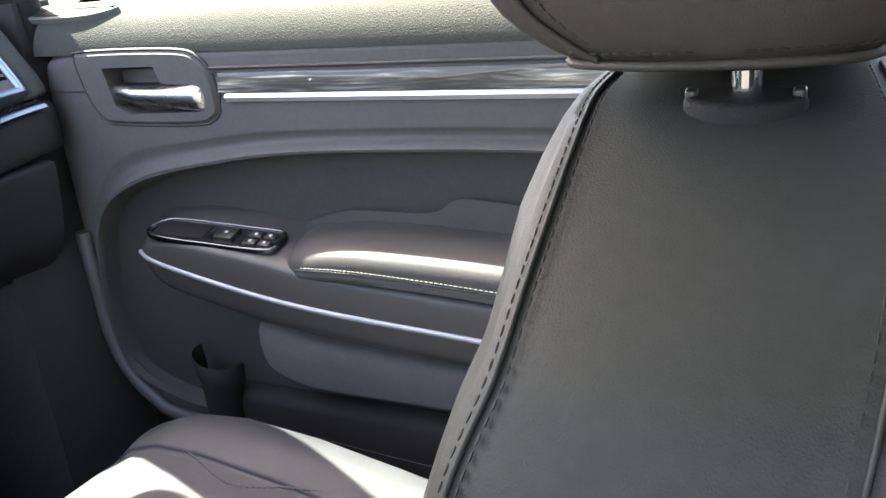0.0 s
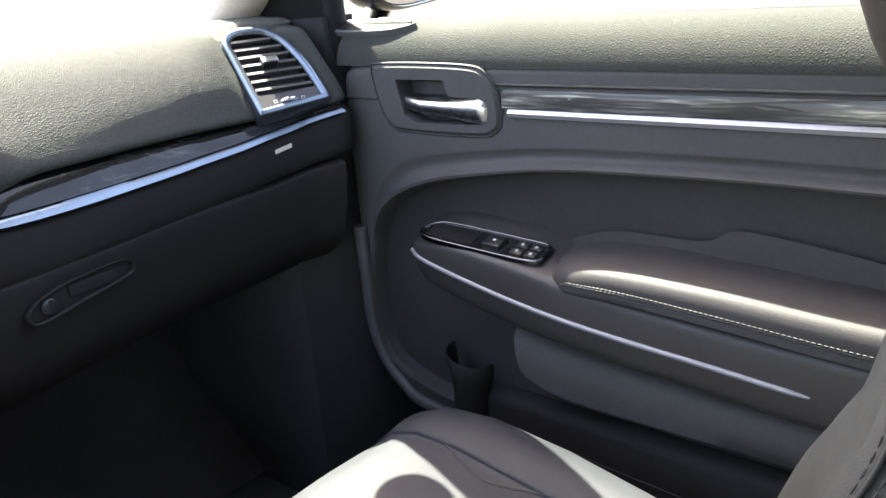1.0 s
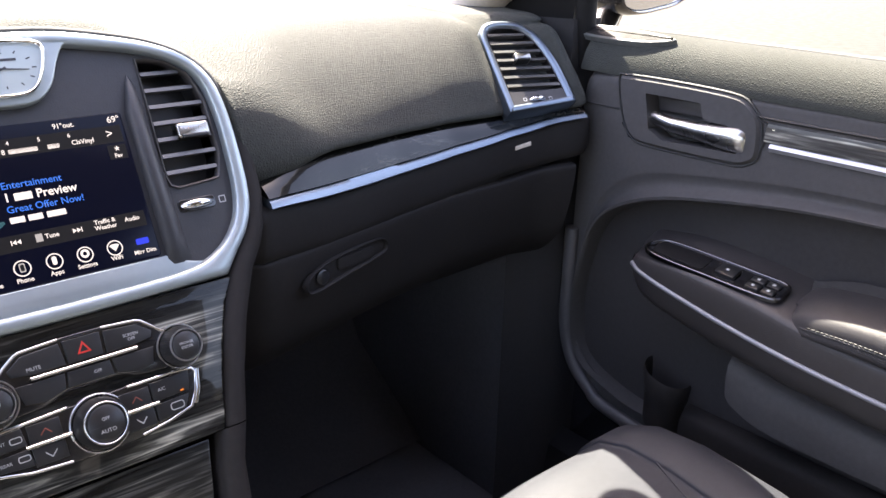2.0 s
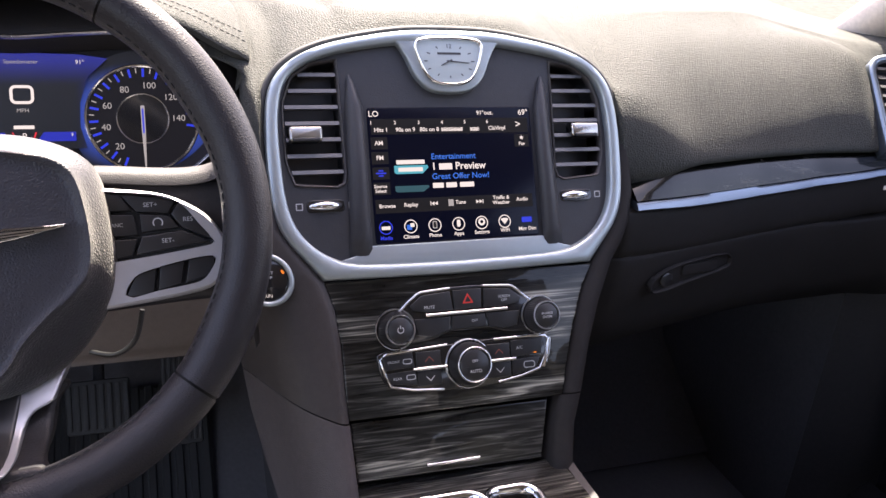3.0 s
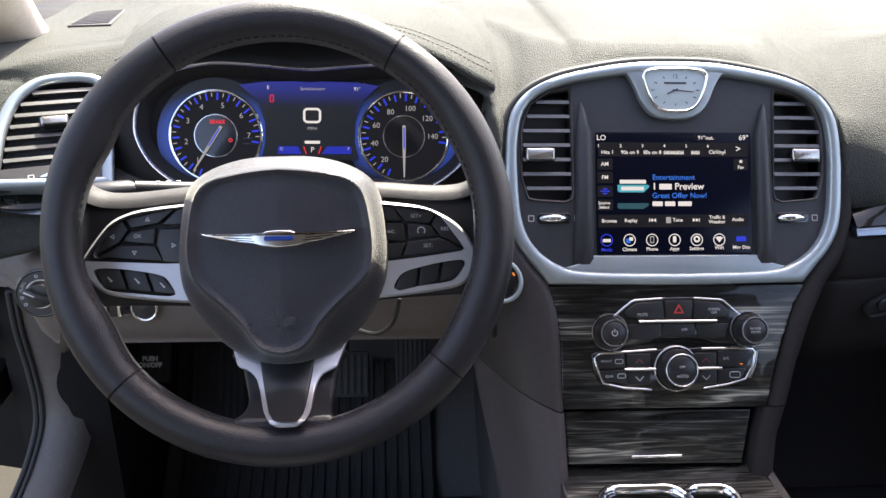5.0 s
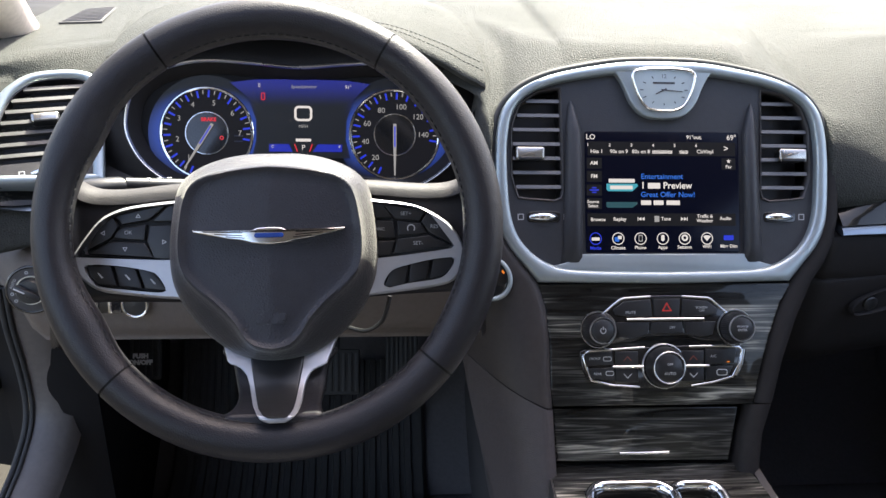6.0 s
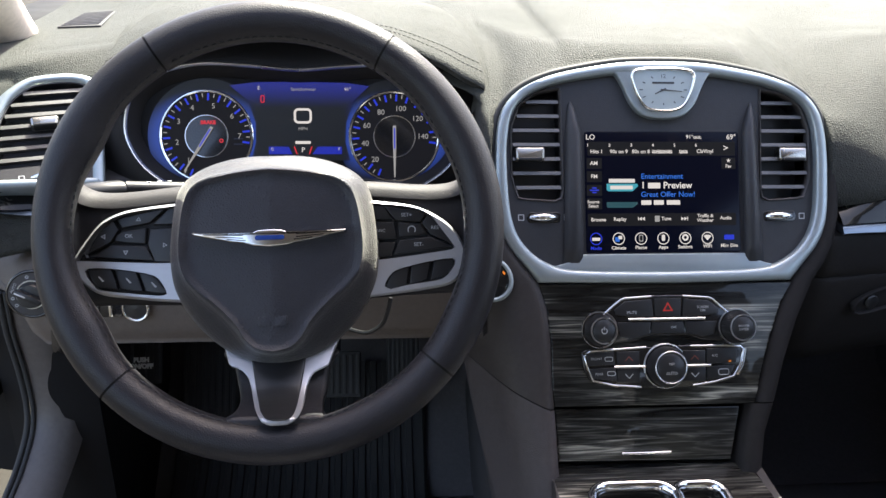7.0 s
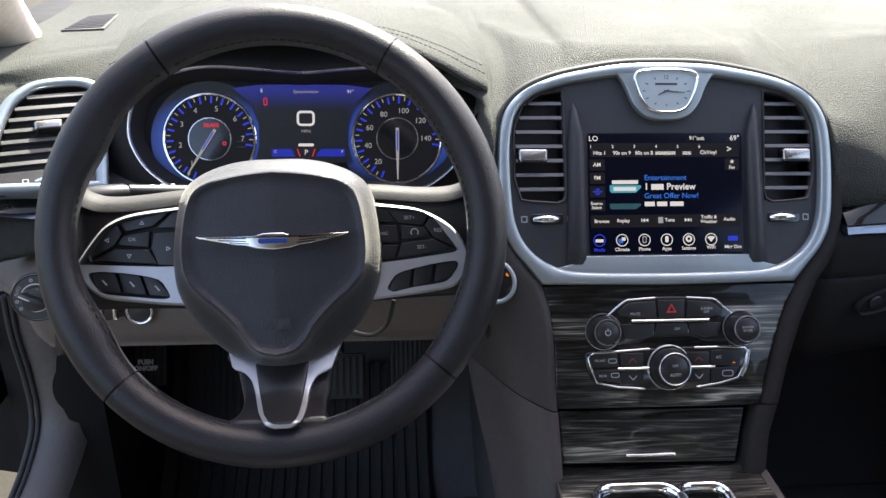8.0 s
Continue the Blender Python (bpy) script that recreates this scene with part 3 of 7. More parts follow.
def hood_point(x, z, y, gx=None, gz=None):
    """A point of the hood: its lip outline carried back to y."""
    g = float(np.interp(y, HY, HG)) if gx is None else gx
    q = float(np.interp(y, HY, HZ)) if gz is None else gz
    h = float(np.interp(y, HY, HH_)) if gx is None else 0.0
    return (-0.39 + x * g, y + 0.07 * smooth01(1.0, 0.93, z) - 0.010 * smooth01(1.05, 1.01, z), z + q + h * smooth01(1.075, 1.012, z) * smooth01(0.97, 1.0, z))


bm = bmesh.new()
rings = [[hood_point(x, z, y, g, q) for x, z in lip] for y, g, q in ((1.10, 0.97, -0.010), (1.064, 0.985, -0.006))]
rings += [[hood_point(x, z, y) for x, z in lip] for y in (1.056, 1.058, 1.061, 1.066, 1.076, 1.09, 1.115, 1.14, 1.18, 1.22, 1.27, 1.32, 1.40)]
loft(bm, rings)
hood = part("instrument_hood", bm, PAD, dash, "stitched leather hood over the gauges", smooth=60)
bm = bmesh.new()
for off in (1.0745, 1.088):
    path = [Vector(hood_point(x, z, off)) + Vector((0, 0, 0.0006)) for x, z in lip if z > 1.012]
    stitches(bm, path, 0.0040, 0.0014, 0.00045)
part("stitching", bm, STITCH, hood, "", kind="stuff")

cluster = thing("instrument_cluster", "lit gauge cluster with blue dials", "instrument cluster", at=(-0.39, 1.08, 0.93))
CO = [(-0.186, 0.005), (-0.180, 0.036), (-0.163, 0.056), (-0.138, 0.068), (-0.100, 0.075), (-0.052, 0.073), (0.0, 0.069), (0.052, 0.073), (0.100, 0.075), (0.138, 0.068), (0.163, 0.056), (0.180, 0.036), (0.186, 0.005), (0.180, -0.018), (0.164, -0.041), (0.136, -0.060), (0.105, -0.066), (0.06, -0.063), (0.0, -0.058), (-0.06, -0.063), (-0.105, -0.066), (-0.136, -0.060), (-0.164, -0.041), (-0.180, -0.018)]
co = resample(cr(CO, 6, closed=True), 120, closed=True)
bm = bmesh.new()
loft(bm, [[(*q, h) for q in inset(co, d)] for d, h in ((0.0, -0.004), (-0.0005, 0.003), (0.0008, 0.0045), (0.0022, 0.0035), (0.003, 0.0))], close_v=True, M=MC @ Matrix.Translation((0, 0, 0.012)))
part("trim_ring", bm, SATIN, cluster, "thin bright surround", smooth=60)
bm = bmesh.new()
loft(bm, [[(*q, h) for q in inset(co, d)] for d, h in ((-0.05, -0.03), (-0.012, 0.004), (0.0, 0.012), (0.003, 0.012), (0.0125, -0.003), (0.013, -0.008))], close_v=True, M=MC)
part("housing", bm, LOWER, cluster, smooth=50)
bm = bmesh.new()
plate(bm, inset(co, 0.012), -0.014, -0.006, 0.0005, MC)
part("backing", bm, JAMB, cluster)
LUM = 0.085
WHITE = glow("glow_white", (1.0, 1.0, 1.0), LUM)
DIMW = glow("glow_grey", (0.75, 0.78, 0.8), LUM * 0.6)
BLUE = glow("glow_blue", (0.014, 0.05, 1.0), LUM * 0.9)
BARB = glow("glow_bar_blue", (0.008, 0.03, 0.8), LUM * 0.7)
NAVY = glow("glow_navy", (0.02, 0.03, 0.12), LUM * 0.3)
SKYB = glow("glow_light_blue", (0.012, 0.19, 0.9), LUM)
TEAL = glow("glow_teal", (0.05, 0.55, 0.72), LUM * 0.9)
TEALD = glow("glow_dim_teal", (0.03, 0.22, 0.28), LUM * 0.45)
RED = glow("glow_red", (1.0, 0.03, 0.05), LUM * 0.9)
ORANGE = glow("glow_orange", (1.0, 0.28, 0.03), LUM * 1.1)
TILE = mat("screen_tile", (0.005, 0.005, 0.006), 0.3, vary=0, spec=0.14, emit=(0.3, 0.32, 0.36), power=LUM * 0.04)
DIAL = mat("dial_face", (0.008, 0.008, 0.009), 0.5, vary=0, spec=0.07, emit=(0.20, 0.20, 0.24), power=LUM * 0.05)


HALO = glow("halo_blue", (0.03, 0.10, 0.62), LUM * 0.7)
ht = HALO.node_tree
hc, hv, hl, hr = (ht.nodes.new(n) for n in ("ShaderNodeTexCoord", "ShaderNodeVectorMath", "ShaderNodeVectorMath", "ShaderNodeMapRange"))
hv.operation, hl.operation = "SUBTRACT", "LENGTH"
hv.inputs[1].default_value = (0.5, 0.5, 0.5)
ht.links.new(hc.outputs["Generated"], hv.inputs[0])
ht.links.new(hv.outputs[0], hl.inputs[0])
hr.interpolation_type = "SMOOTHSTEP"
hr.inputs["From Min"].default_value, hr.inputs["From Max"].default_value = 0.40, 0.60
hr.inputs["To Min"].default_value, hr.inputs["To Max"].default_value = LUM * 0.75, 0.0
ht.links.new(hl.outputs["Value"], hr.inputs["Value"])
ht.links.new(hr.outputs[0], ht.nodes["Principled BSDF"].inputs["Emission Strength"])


def flat(outline, z, M, material, name, parent, label=""):
    """A thin printed or lit shape in the plane of M."""
    bm = bmesh.new()
    bm.faces.new([bm.verts.new(M @ Vector((q[0], q[1], z))) for q in outline])
    bmesh.ops.triangulate(bm, faces=bm.faces[:])
    ob = part(name, bm, material, parent, label, smooth=0)
    return ob


def ring_flat(bm, r0, r1, z, M, n=48, cx=0.0, cy=0.0, a0=0.0, a1=2 * math.pi):
    full = abs(a1 - a0 - 2 * math.pi) < 1e-6
    secs = [[(cx + r * math.cos(a), cy + r * math.sin(a), z) for r in (r0, r1)] for a in np.linspace(a0, a1, n)]
    loft(bm, secs, M=M)
    return bm


def gauge(cx, cy, numbers, needle, name, label):
    """A round dial: blue rim, ticks, figures, inner ring and needle."""
    G = MC @ Matrix.Translation((cx, cy, -0.006))
    dial = part(name, lathe(bmesh.new(), [(0.0, 0.0), (0.0505, 0.0), (0.0505, 0.0012), (0.0, 0.0012)], G, 48), DIAL, cluster, label)
    part("rim_ring", lathe_ring(0.0485, 0.0515, 0.004, G), CHROME, dial, "bright metal ring")
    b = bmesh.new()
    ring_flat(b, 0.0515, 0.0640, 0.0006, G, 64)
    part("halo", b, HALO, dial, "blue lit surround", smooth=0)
    b, b2 = bmesh.new(), bmesh.new()
    for k in range(33):
        a = radians(247 - k * 8.0)
        long = k % 2 == 0
        r0, w = (0.0395, 0.0011) if long else (0.043, 0.0005)
        u, v = Vector((math.cos(a), math.sin(a), 0)), Vector((-math.sin(a), math.cos(a), 0))
        q = [u * r0 - v * w, u * 0.0475 - v * w, u * 0.0475 + v * w, u * r0 + v * w]
        (b if long else b2).faces.new([(b if long else b2).verts.new(G @ (p + Vector((0, 0, 0.0016)))) for p in q])
    part("tick_marks", b, BLUE, dial, "blue tick marks", smooth=0)
    part("fine_tick_marks", b2, DIMW, dial, "", smooth=0)
    part("inner_ring", lathe_ring(0.0225, 0.0240, 0.0026, G), CHROME, dial, "thin metal ring")
    part("center_disc", lathe(bmesh.new(), [(0.0, 0.001), (0.0225, 0.001), (0.0225, 0.0017), (0.0, 0.0017)], G, 40), GLOSS, dial)
    for txt, x, y in numbers:
        words(txt, 0.0085, MC @ Matrix.Translation((x, y, -0.0040)), DIMW, dial, "numeral")
    a = radians(needle)
    u, v = Vector((math.cos(a), math.sin(a), 0)), Vector((-math.sin(a), math.cos(a), 0))
    b = bmesh.new()
    loft(b, [[G @ (u * r - v * w + Vector((0, 0, 0.004))), G @ (u * r + Vector((0, 0, 0.0052))), G @ (u * r + v * w + Vector((0, 0, 0.004)))] for r, w in ((-0.012, 0.0018), (0.012, 0.0018), (0.046, 0.0007))])
    nd = part("needle", b, DIMW, dial, "lit white needle", smooth=30)
    b = bmesh.new()
    q = [u * -0.009 - v * 0.0008, u * 0.014 - v * 0.0008, u * 0.014 + v * 0.0008, u * -0.009 + v * 0.0008]
    b.faces.new([b.verts.new(G @ (p + Vector((0, 0, 0.0056)))) for p in q])
    part("needle_light", b, BLUE, nd, "blue lit core", smooth=0)
    return dial


def lathe_ring(r0, r1, h, M, n=48):
    bm = bmesh.new()
    prof = [(r0, 0.0), (r0, h * 0.8), (r0 * 0.7 + r1 * 0.3, h), (r0 * 0.3 + r1 * 0.7, h), (r1, h * 0.8), (r1, 0.0)]
    loft(bm, [[(r * math.cos(2 * math.pi * k / n), r * math.sin(2 * math.pi * k / n), z) for k in range(n)] for r, z in prof], close_v=True, M=M)
    return bm


NL = [("1", -0.122, -0.030), ("2", -0.134, -0.010), ("3", -0.132, 0.013), ("4", -0.117, 0.028), ("5", -0.094, 0.030), ("6", -0.074, 0.019), ("7", -0.066, -0.003)]
NR = [("20", 0.084, -0.029), ("40", 0.073, -0.011), ("60", 0.075, 0.009), ("80", 0.091, 0.024), ("100", 0.113, 0.028), ("120", 0.132, 0.017), ("140", 0.138, -0.003)]
tach = gauge(-0.102, -0.003, NL, 238, "tachometer", "round rev counter dial")
speedo = gauge(0.106, -0.003, NR, 270, "speedometer", "round speed dial")
words("BRAKE", 0.0055, MC @ Matrix.Translation((-0.100, 0.012, -0.0040)), RED, tach, "warning_text", bold=0.0003)
b = bmesh.new()
ring_flat(b, 0.0012, 0.0024, -0.004, MC, 12, -0.086, -0.008)
part("warning_light", b, RED, tach, "red warning lamp", smooth=0)
for y0 in (-0.003, -0.009):
    flat([(-0.0725, y0 - 0.002), (-0.0625, y0 - 0.002), (-0.0625, y0 - 0.0035), (-0.0725, y0 - 0.0035)], -0.0041, MC, NAVY, "small_print", tach)

# centre display: dark middle, lit blue edges
mid = [(-0.076, 0.053), (-0.049, 0.0565), (0.0, 0.0575), (0.052, 0.0565), (0.078, 0.053), (0.060, 0.036), (0.052, 0.012), (0.051, -0.010), (0.056, -0.030), (-0.053, -0.030), (-0.048, -0.010), (-0.048, 0.012), (-0.056, 0.036)]
EDGE = glow("display_edge_blue", (0.012, 0.02, 0.30), LUM * 0.8)
et = EDGE.node_tree
tc, sx = et.nodes.new("ShaderNodeTexCoord"), et.nodes.new("ShaderNodeSeparateXYZ")
et.links.new(tc.outputs["Generated"], sx.inputs[0])
mx, ab, mz, top_, sm = (et.nodes.new("ShaderNodeMath") for _ in range(5))
mx.operation, mx.inputs[1].default_value = "SUBTRACT", 0.5
ab.operation = "ABSOLUTE"
mz.operation, mz.inputs[1].default_value, mz.inputs[2].default_value = "MULTIPLY_ADD", 0.62, -0.10
top_.operation = "MAXIMUM"
et.links.new(sx.outputs[0], mx.inputs[0])
et.links.new(mx.outputs[0], ab.inputs[0])
et.links.new(sx.outputs[2], mz.inputs[0])
et.links.new(ab.outputs[0], top_.inputs[0])
et.links.new(mz.outputs[0], top_.inputs[1])
rg = et.nodes.new("ShaderNodeMapRange")
rg.interpolation_type = "SMOOTHSTEP"
rg.inputs["From Min"].default_value, rg.inputs["From Max"].default_value, rg.inputs["To Max"].default_value = 0.30, 0.52, LUM * 1.1
et.links.new(top_.outputs[0], rg.inputs["Value"])
et.links.new(rg.outputs[0], et.nodes["Principled BSDF"].inputs["Emission Strength"])
panel = flat(mid, -0.0030, MC, EDGE, "center_display", cluster, "blue lit driver display")
flat([(-0.034, -0.0145), (-0.012, -0.0145), (-0.008, -0.023), (-0.034, -0.023)], -0.0024, MC, BARB, "temperature_bar", panel, "blue temperature bar")
flat([(0.020, -0.0145), (0.047, -0.0145), (0.047, -0.023), (0.014, -0.023)], -0.0024, MC, BARB, "fuel_bar", panel, "blue fuel bar")
for txt, x, y, s, m in (("E", -0.044, 0.050, 0.0055, WHITE), ("Speedometer", 0.005, 0.049, 0.0052, DIMW), ("91°", 0.054, 0.049, 0.0055, WHITE), ("MPH", 0.004, 0.005, 0.0052, DIMW),
                        ("P", 0.004, -0.0185, 0.008, WHITE), ("C", -0.030, -0.0175, 0.0045, WHITE), ("F", 0.044, -0.0175, 0.0045, WHITE)):
    words(txt, s, MC @ Matrix.Translation((x, y, -0.0021)), m, panel, "display_text")
b = bmesh.new()
o1 = rrect(0.020, 0.017, 0.005, 5, 0.004, 0.0195)
loft(b, [[(*q, -0.0020) for q in o1], [(*q, -0.0020) for q in inset(o1, 0.0026)]], close_v=True, M=MC)
part("speed_figure", b, WHITE, panel, "white figure 0", smooth=0)
b = bmesh.new()
o1 = rrect(0.0045, 0.0085, 0.0015, 3, -0.040, 0.038)
loft(b, [[(*q, -0.0020) for q in o1], [(*q, -0.0020) for q in inset(o1, 0.0012)]], close_v=True, M=MC)
part("door_ajar_lamp", b, RED, panel, "red warning lamp", smooth=0)
flat(rrect(0.017, 0.0032, 0.0005, 2, 0.004, -0.010), -0.0020, MC, WHITE, "odometer_figures", panel)
b = bmesh.new()
for s in (-1, 1):
    loft(b, [[(0.004 + s * 0.009, -0.0145, -0.002), (0.004 + s * 0.0105, -0.0145, -0.002)], [(0.004 + s * 0.006, -0.023, -0.002), (0.004 + s * 0.0075, -0.023, -0.002)]], M=MC)
part("gear_marks", b, RED, panel, smooth=0)

# ---- centre stack ----
stack = thing("center_stack", "dark centre fascia framed by a satin silver bezel", "control panel", at=(0, 0.95, 0.8))


def both(half):
    """An outline, closed, from its right half given from the top middle to the bottom middle."""
    return half + [(-x, y) for x, y in half[-2:0:-1]] if abs(half[0][0]) < 1e-6 else half + [(-x, y) for x, y in half[::-1]]


def mm(pts):
    return [(x / 1000, y / 1000) for x, y in pts]


BO = mm([(0, 136), (40, 135), (77, 130), (122, 120), (154, 105), (173, 83), (180, 52), (181, 10), (178, -34), (168, -60), (153, -79), (137, -99)])
BI = mm([(0, 123.5), (40, 122.5), (74, 118.5), (112, 111.5), (143, 100), (160.5, 82), (167, 55), (168, 21), (164, -30), (151, -59), (126, -78.5), (90, -86.5)])
outer = [tuple(q) for q in cr(BO[:-1], 6)] + [BO[-1]]
outer = resample(outer, 60) + resample([BO[-1], (0.0, -0.101)], 20)[1:]
inner = resample([tuple(q) for q in cr(BI + [(0.0, -0.0885)], 6)], len(outer))
outer = both([tuple(q) for q in outer])
inner = both([tuple(q) for q in inner])
bm = bmesh.new()
mixed = lambda f: [(a[0] * (1 - f) + b[0] * f, a[1] * (1 - f) + b[1] * f) for a, b in zip(outer, inner)]
loft(bm, [[(*q, h) for q in mixed(f)] for f, h in ((0, -0.03), (0, 0.004), (0.06, 0.0080), (0.16, 0.0097), (0.5, 0.0102), (0.82, 0.0097), (0.94, 0.0080), (1.0, 0.003), (1.0, -0.012))], close_v=True, M=MS)
part("bezel", bm, SILVER, stack, "satin silver bezel", smooth=50)
# Black tube added in place of the dark gap between bezel and pad.
bm = bmesh.new()
so_ = [q for q in inset(outer, -0.0028) if q[1] > -0.03]
so_ = [q for q in so_ if q[0] < 0] + [q for q in so_ if q[0] >= 0]
tube(bm, [MS @ Vector((*q, 0.001)) for q in so_], 0.0032, 8)
part("bezel_seal", bm, DARK, stack, "black tube along the gap round the bezel", smooth=60)

VENT = mm([(111, 106), (135, 102), (153, 89), (162, 65), (162, 12), (155, -9), (114, -12), (109, -7)])
vent_hole = [tuple(q) for q in resample(VENT, 40, closed=True)]
vent_hole_l = [(-x, y) for x, y in vent_hole]
SCR = rrect(0.1685, 0.130, 0.003, 3, 0.0, -0.0035)
bm = bmesh.new()
holed(bm, [tuple(q) for q in inner], [vent_hole, vent_hole_l], 0.001, 0.03, MS)
part("fascia", bm, FASCIA, stack, "dark grey fascia", smooth=30)
for s in (1, -1):
    # ridge between vent and screen, tapering upwards
    bm = bmesh.new()
    rings = []
    for v, a, b, h in ((0.094, 0.0985, 0.1005, 0.001), (0.085, 0.095, 0.1025, 0.006), (0.06, 0.0885, 0.105, 0.010), (0.0, 0.0885, 0.1065, 0.011), (-0.06, 0.0885, 0.108, 0.010), (-0.078, 0.0885, 0.110, 0.004), (-0.082, 0.089, 0.112, 0.0)):
        rings.append([(s * a, v, -0.002), (s * a, v, h * 0.6), (s * (a * 0.75 + b * 0.25), v, h), (s * (a * 0.45 + b * 0.55), v, h), (s * b, v, h * 0.35), (s * b, v, -0.002)])
    loft(bm, rings, close_v=True, caps=True, M=MS)
    part("ridge", bm, FASCIA, stack, smooth=60)
# silver ledge below the screen
bm = bmesh.new()
plate(bm, [(-0.112, -0.080), (-0.100, -0.0765), (-0.088, -0.0695), (0.088, -0.0695), (0.100, -0.0765), (0.112, -0.080), (0.125, -0.0830), (0.10, -0.0880), (0, -0.0915), (-0.10, -0.0880), (-0.125, -0.0830)], -0.002, 0.0035, 0.001, MS)
part("ledge", bm, SILVER, stack, "satin silver ledge")

# wood fascia below
WD = mm([(-136, -101), (141, -101), (127.5, -122), (114, -159), (104, -195), (95.5, -230), (-122, -229), (-124, -208), (-124.5, -162), (-128.5, -127)])
bm = bmesh.new()
plate(bm, WD, -0.03, 0.003, 0.002, MS)
part("wood_fascia", bm, WOOD, stack, "glossy dark grey wood fascia", smooth=30)
# drawer below, set back
bm = bmesh.new()
plate(bm, mm([(-120, -232), (81.5, -233), (70, -290), (-116, -287)]), -0.03, -0.004, 0.002, MS)
part("drawer_front", bm, WOOD, stack, "glossy dark grey wood drawer front", smooth=30)

# screen
display = thing("infotainment_display", "lit touch screen showing radio menus on black", "screen", at=(0, 0.97, 0.92))
SCREEN = mat("screen_glass", (0.002, 0.002, 0.003), 0.16, vary=0, spec=0.14, emit=(0.01, 0.02, 0.10), power=0.010)
bm = bmesh.new()
plate(bm, SCR, -0.006, 0.0025, 0.0008, MS)
part("screen", bm, SCREEN, display, "black glass")
DIMPRINT = mat("printed_grey", (0.45, 0.45, 0.45), 0.6, vary=0)

# ---- centre air vents ----
TAB = mat("slide_tab_metal", (0.46, 0.44, 0.41), 0.28, metal=1.0, vary=0.06)


def slat_vent(hole, M, rows, tab, name, label, group, parent_at, deep=0.026, thick=0.14):
    """A vent: black throat, slats across it and a sliding tab."""
    v = thing(name, label, "air vent", group, at=parent_at)
    bm = bmesh.new()
    loft(bm, [[(*q, 0.0) for q in hole], [(*q, -deep) for q in hole], [(*q, -deep) for q in inset(hole, 0.001)]], close_v=True, M=M)
    bm.faces.new([bm.verts.new(M @ Vector((*q, -deep))) for q in inset(hole, 0.001)])
    part("throat", bm, BUTTON, v, smooth=30)
    pitch = abs(rows[1] - rows[0])
    for y in rows:
        xs = []
        n = len(hole)
        for k in range(n):
            a, b = hole[k], hole[(k + 1) % n]
            if (a[1] - y) * (b[1] - y) <= 0 and abs(a[1] - b[1]) > 1e-9:
                xs.append(a[0] + (b[0] - a[0]) * (y - a[1]) / (b[1] - a[1]))
        if len(xs) < 2:
            continue
        a, b = min(xs) + 0.0008, max(xs) - 0.0008
        bm = bmesh.new()
        prof = [(pitch * c, d) for c, d in ((-thick, 0.0006), (-thick * 0.9, 0.0016), (0.0, 0.0010), (thick * 0.85, 0.0003), (thick, -0.0008), (thick * 0.75, -0.0060), (-thick * 0.85, -0.0050))]
        loft(bm, [[(x, y + p, q) for p, q in prof] for x in np.linspace(a, b, 7)], close_v=True, caps=True, M=M)
        part("slat", bm, SLAT, v, smooth=40)
    cx, cy, w, h = tab
    bm = bmesh.new()
    plate(bm, rrect(w, h, 0.0025, 3, cx, cy), -0.006, 0.0075, 0.003, M)
    tb = part("slide_tab", bm, TAB, v, "brushed metal slide tab", smooth=50)
    bm = bmesh.new()
    plate(bm, rrect(w * 0.8, h * 0.25, 0.001, 2, cx, cy - h * 0.42), -0.004, 0.0085, 0.001, M)
    part("grip", bm, BUTTON, tb)
    return v


ROWS_C = [0.093 - 0.0152 * k for k in range(7)]
for s, hole in ((1, vent_hole), (-1, vent_hole_l)):
    slat_vent(hole, MS, ROWS_C, (s * 0.1435, 0.037, 0.031, 0.014), "center_air_vent", "black slatted dashboard vent with metal tab", "dashboard air vents", (s * 0.135, 1.0, 0.95))
    bm = bmesh.new()
    loft(bm, [[(*q, h) for q in inset(hole, d)] for d, h in ((-0.0025, 0.0008), (-0.0015, 0.003), (0.0, 0.0022), (0.0004, -0.006))], close_v=True, M=MS)
    part("vent_lip", bm, PLASTIC, stack, smooth=60)
    cx = s * 0.129
    bm = bmesh.new()
    tubepts = [MS @ Vector((cx + x, -0.0300, 0.0035 - 0.0045 * abs(x / 0.016) ** 2)) for x in np.linspace(-0.016, 0.016, 9)]
    tube(bm, tubepts, [0.0018, 0.0032, 0.004, 0.0044, 0.0045, 0.0044, 0.004, 0.0032, 0.0018], 10)
    part("thumb_wheel", bm, CHROME, stack, "bright thumb wheel", smooth=60)
    bm = bmesh.new()
    plate(bm, rrect(0.036, 0.0115, 0.004, 4, cx, -0.030), -0.001, 0.0018, 0.0008, MS)
    part("thumb_wheel_slot", bm, GLOSS, stack)
    for dx, nm in ((-0.0245, "shut_symbol"), (0.0245, "open_symbol")):
        bm = bmesh.new()
        o = rrect(0.0065, 0.0065, 0.0006, 2, cx + dx, -0.030)
        loft(bm, [[(*q, 0.0016) for q in o], [(*q, 0.0016) for q in inset(o, 0.0009)]], close_v=True, M=MS)
        part(nm, bm, DIMPRINT, stack, smooth=0)

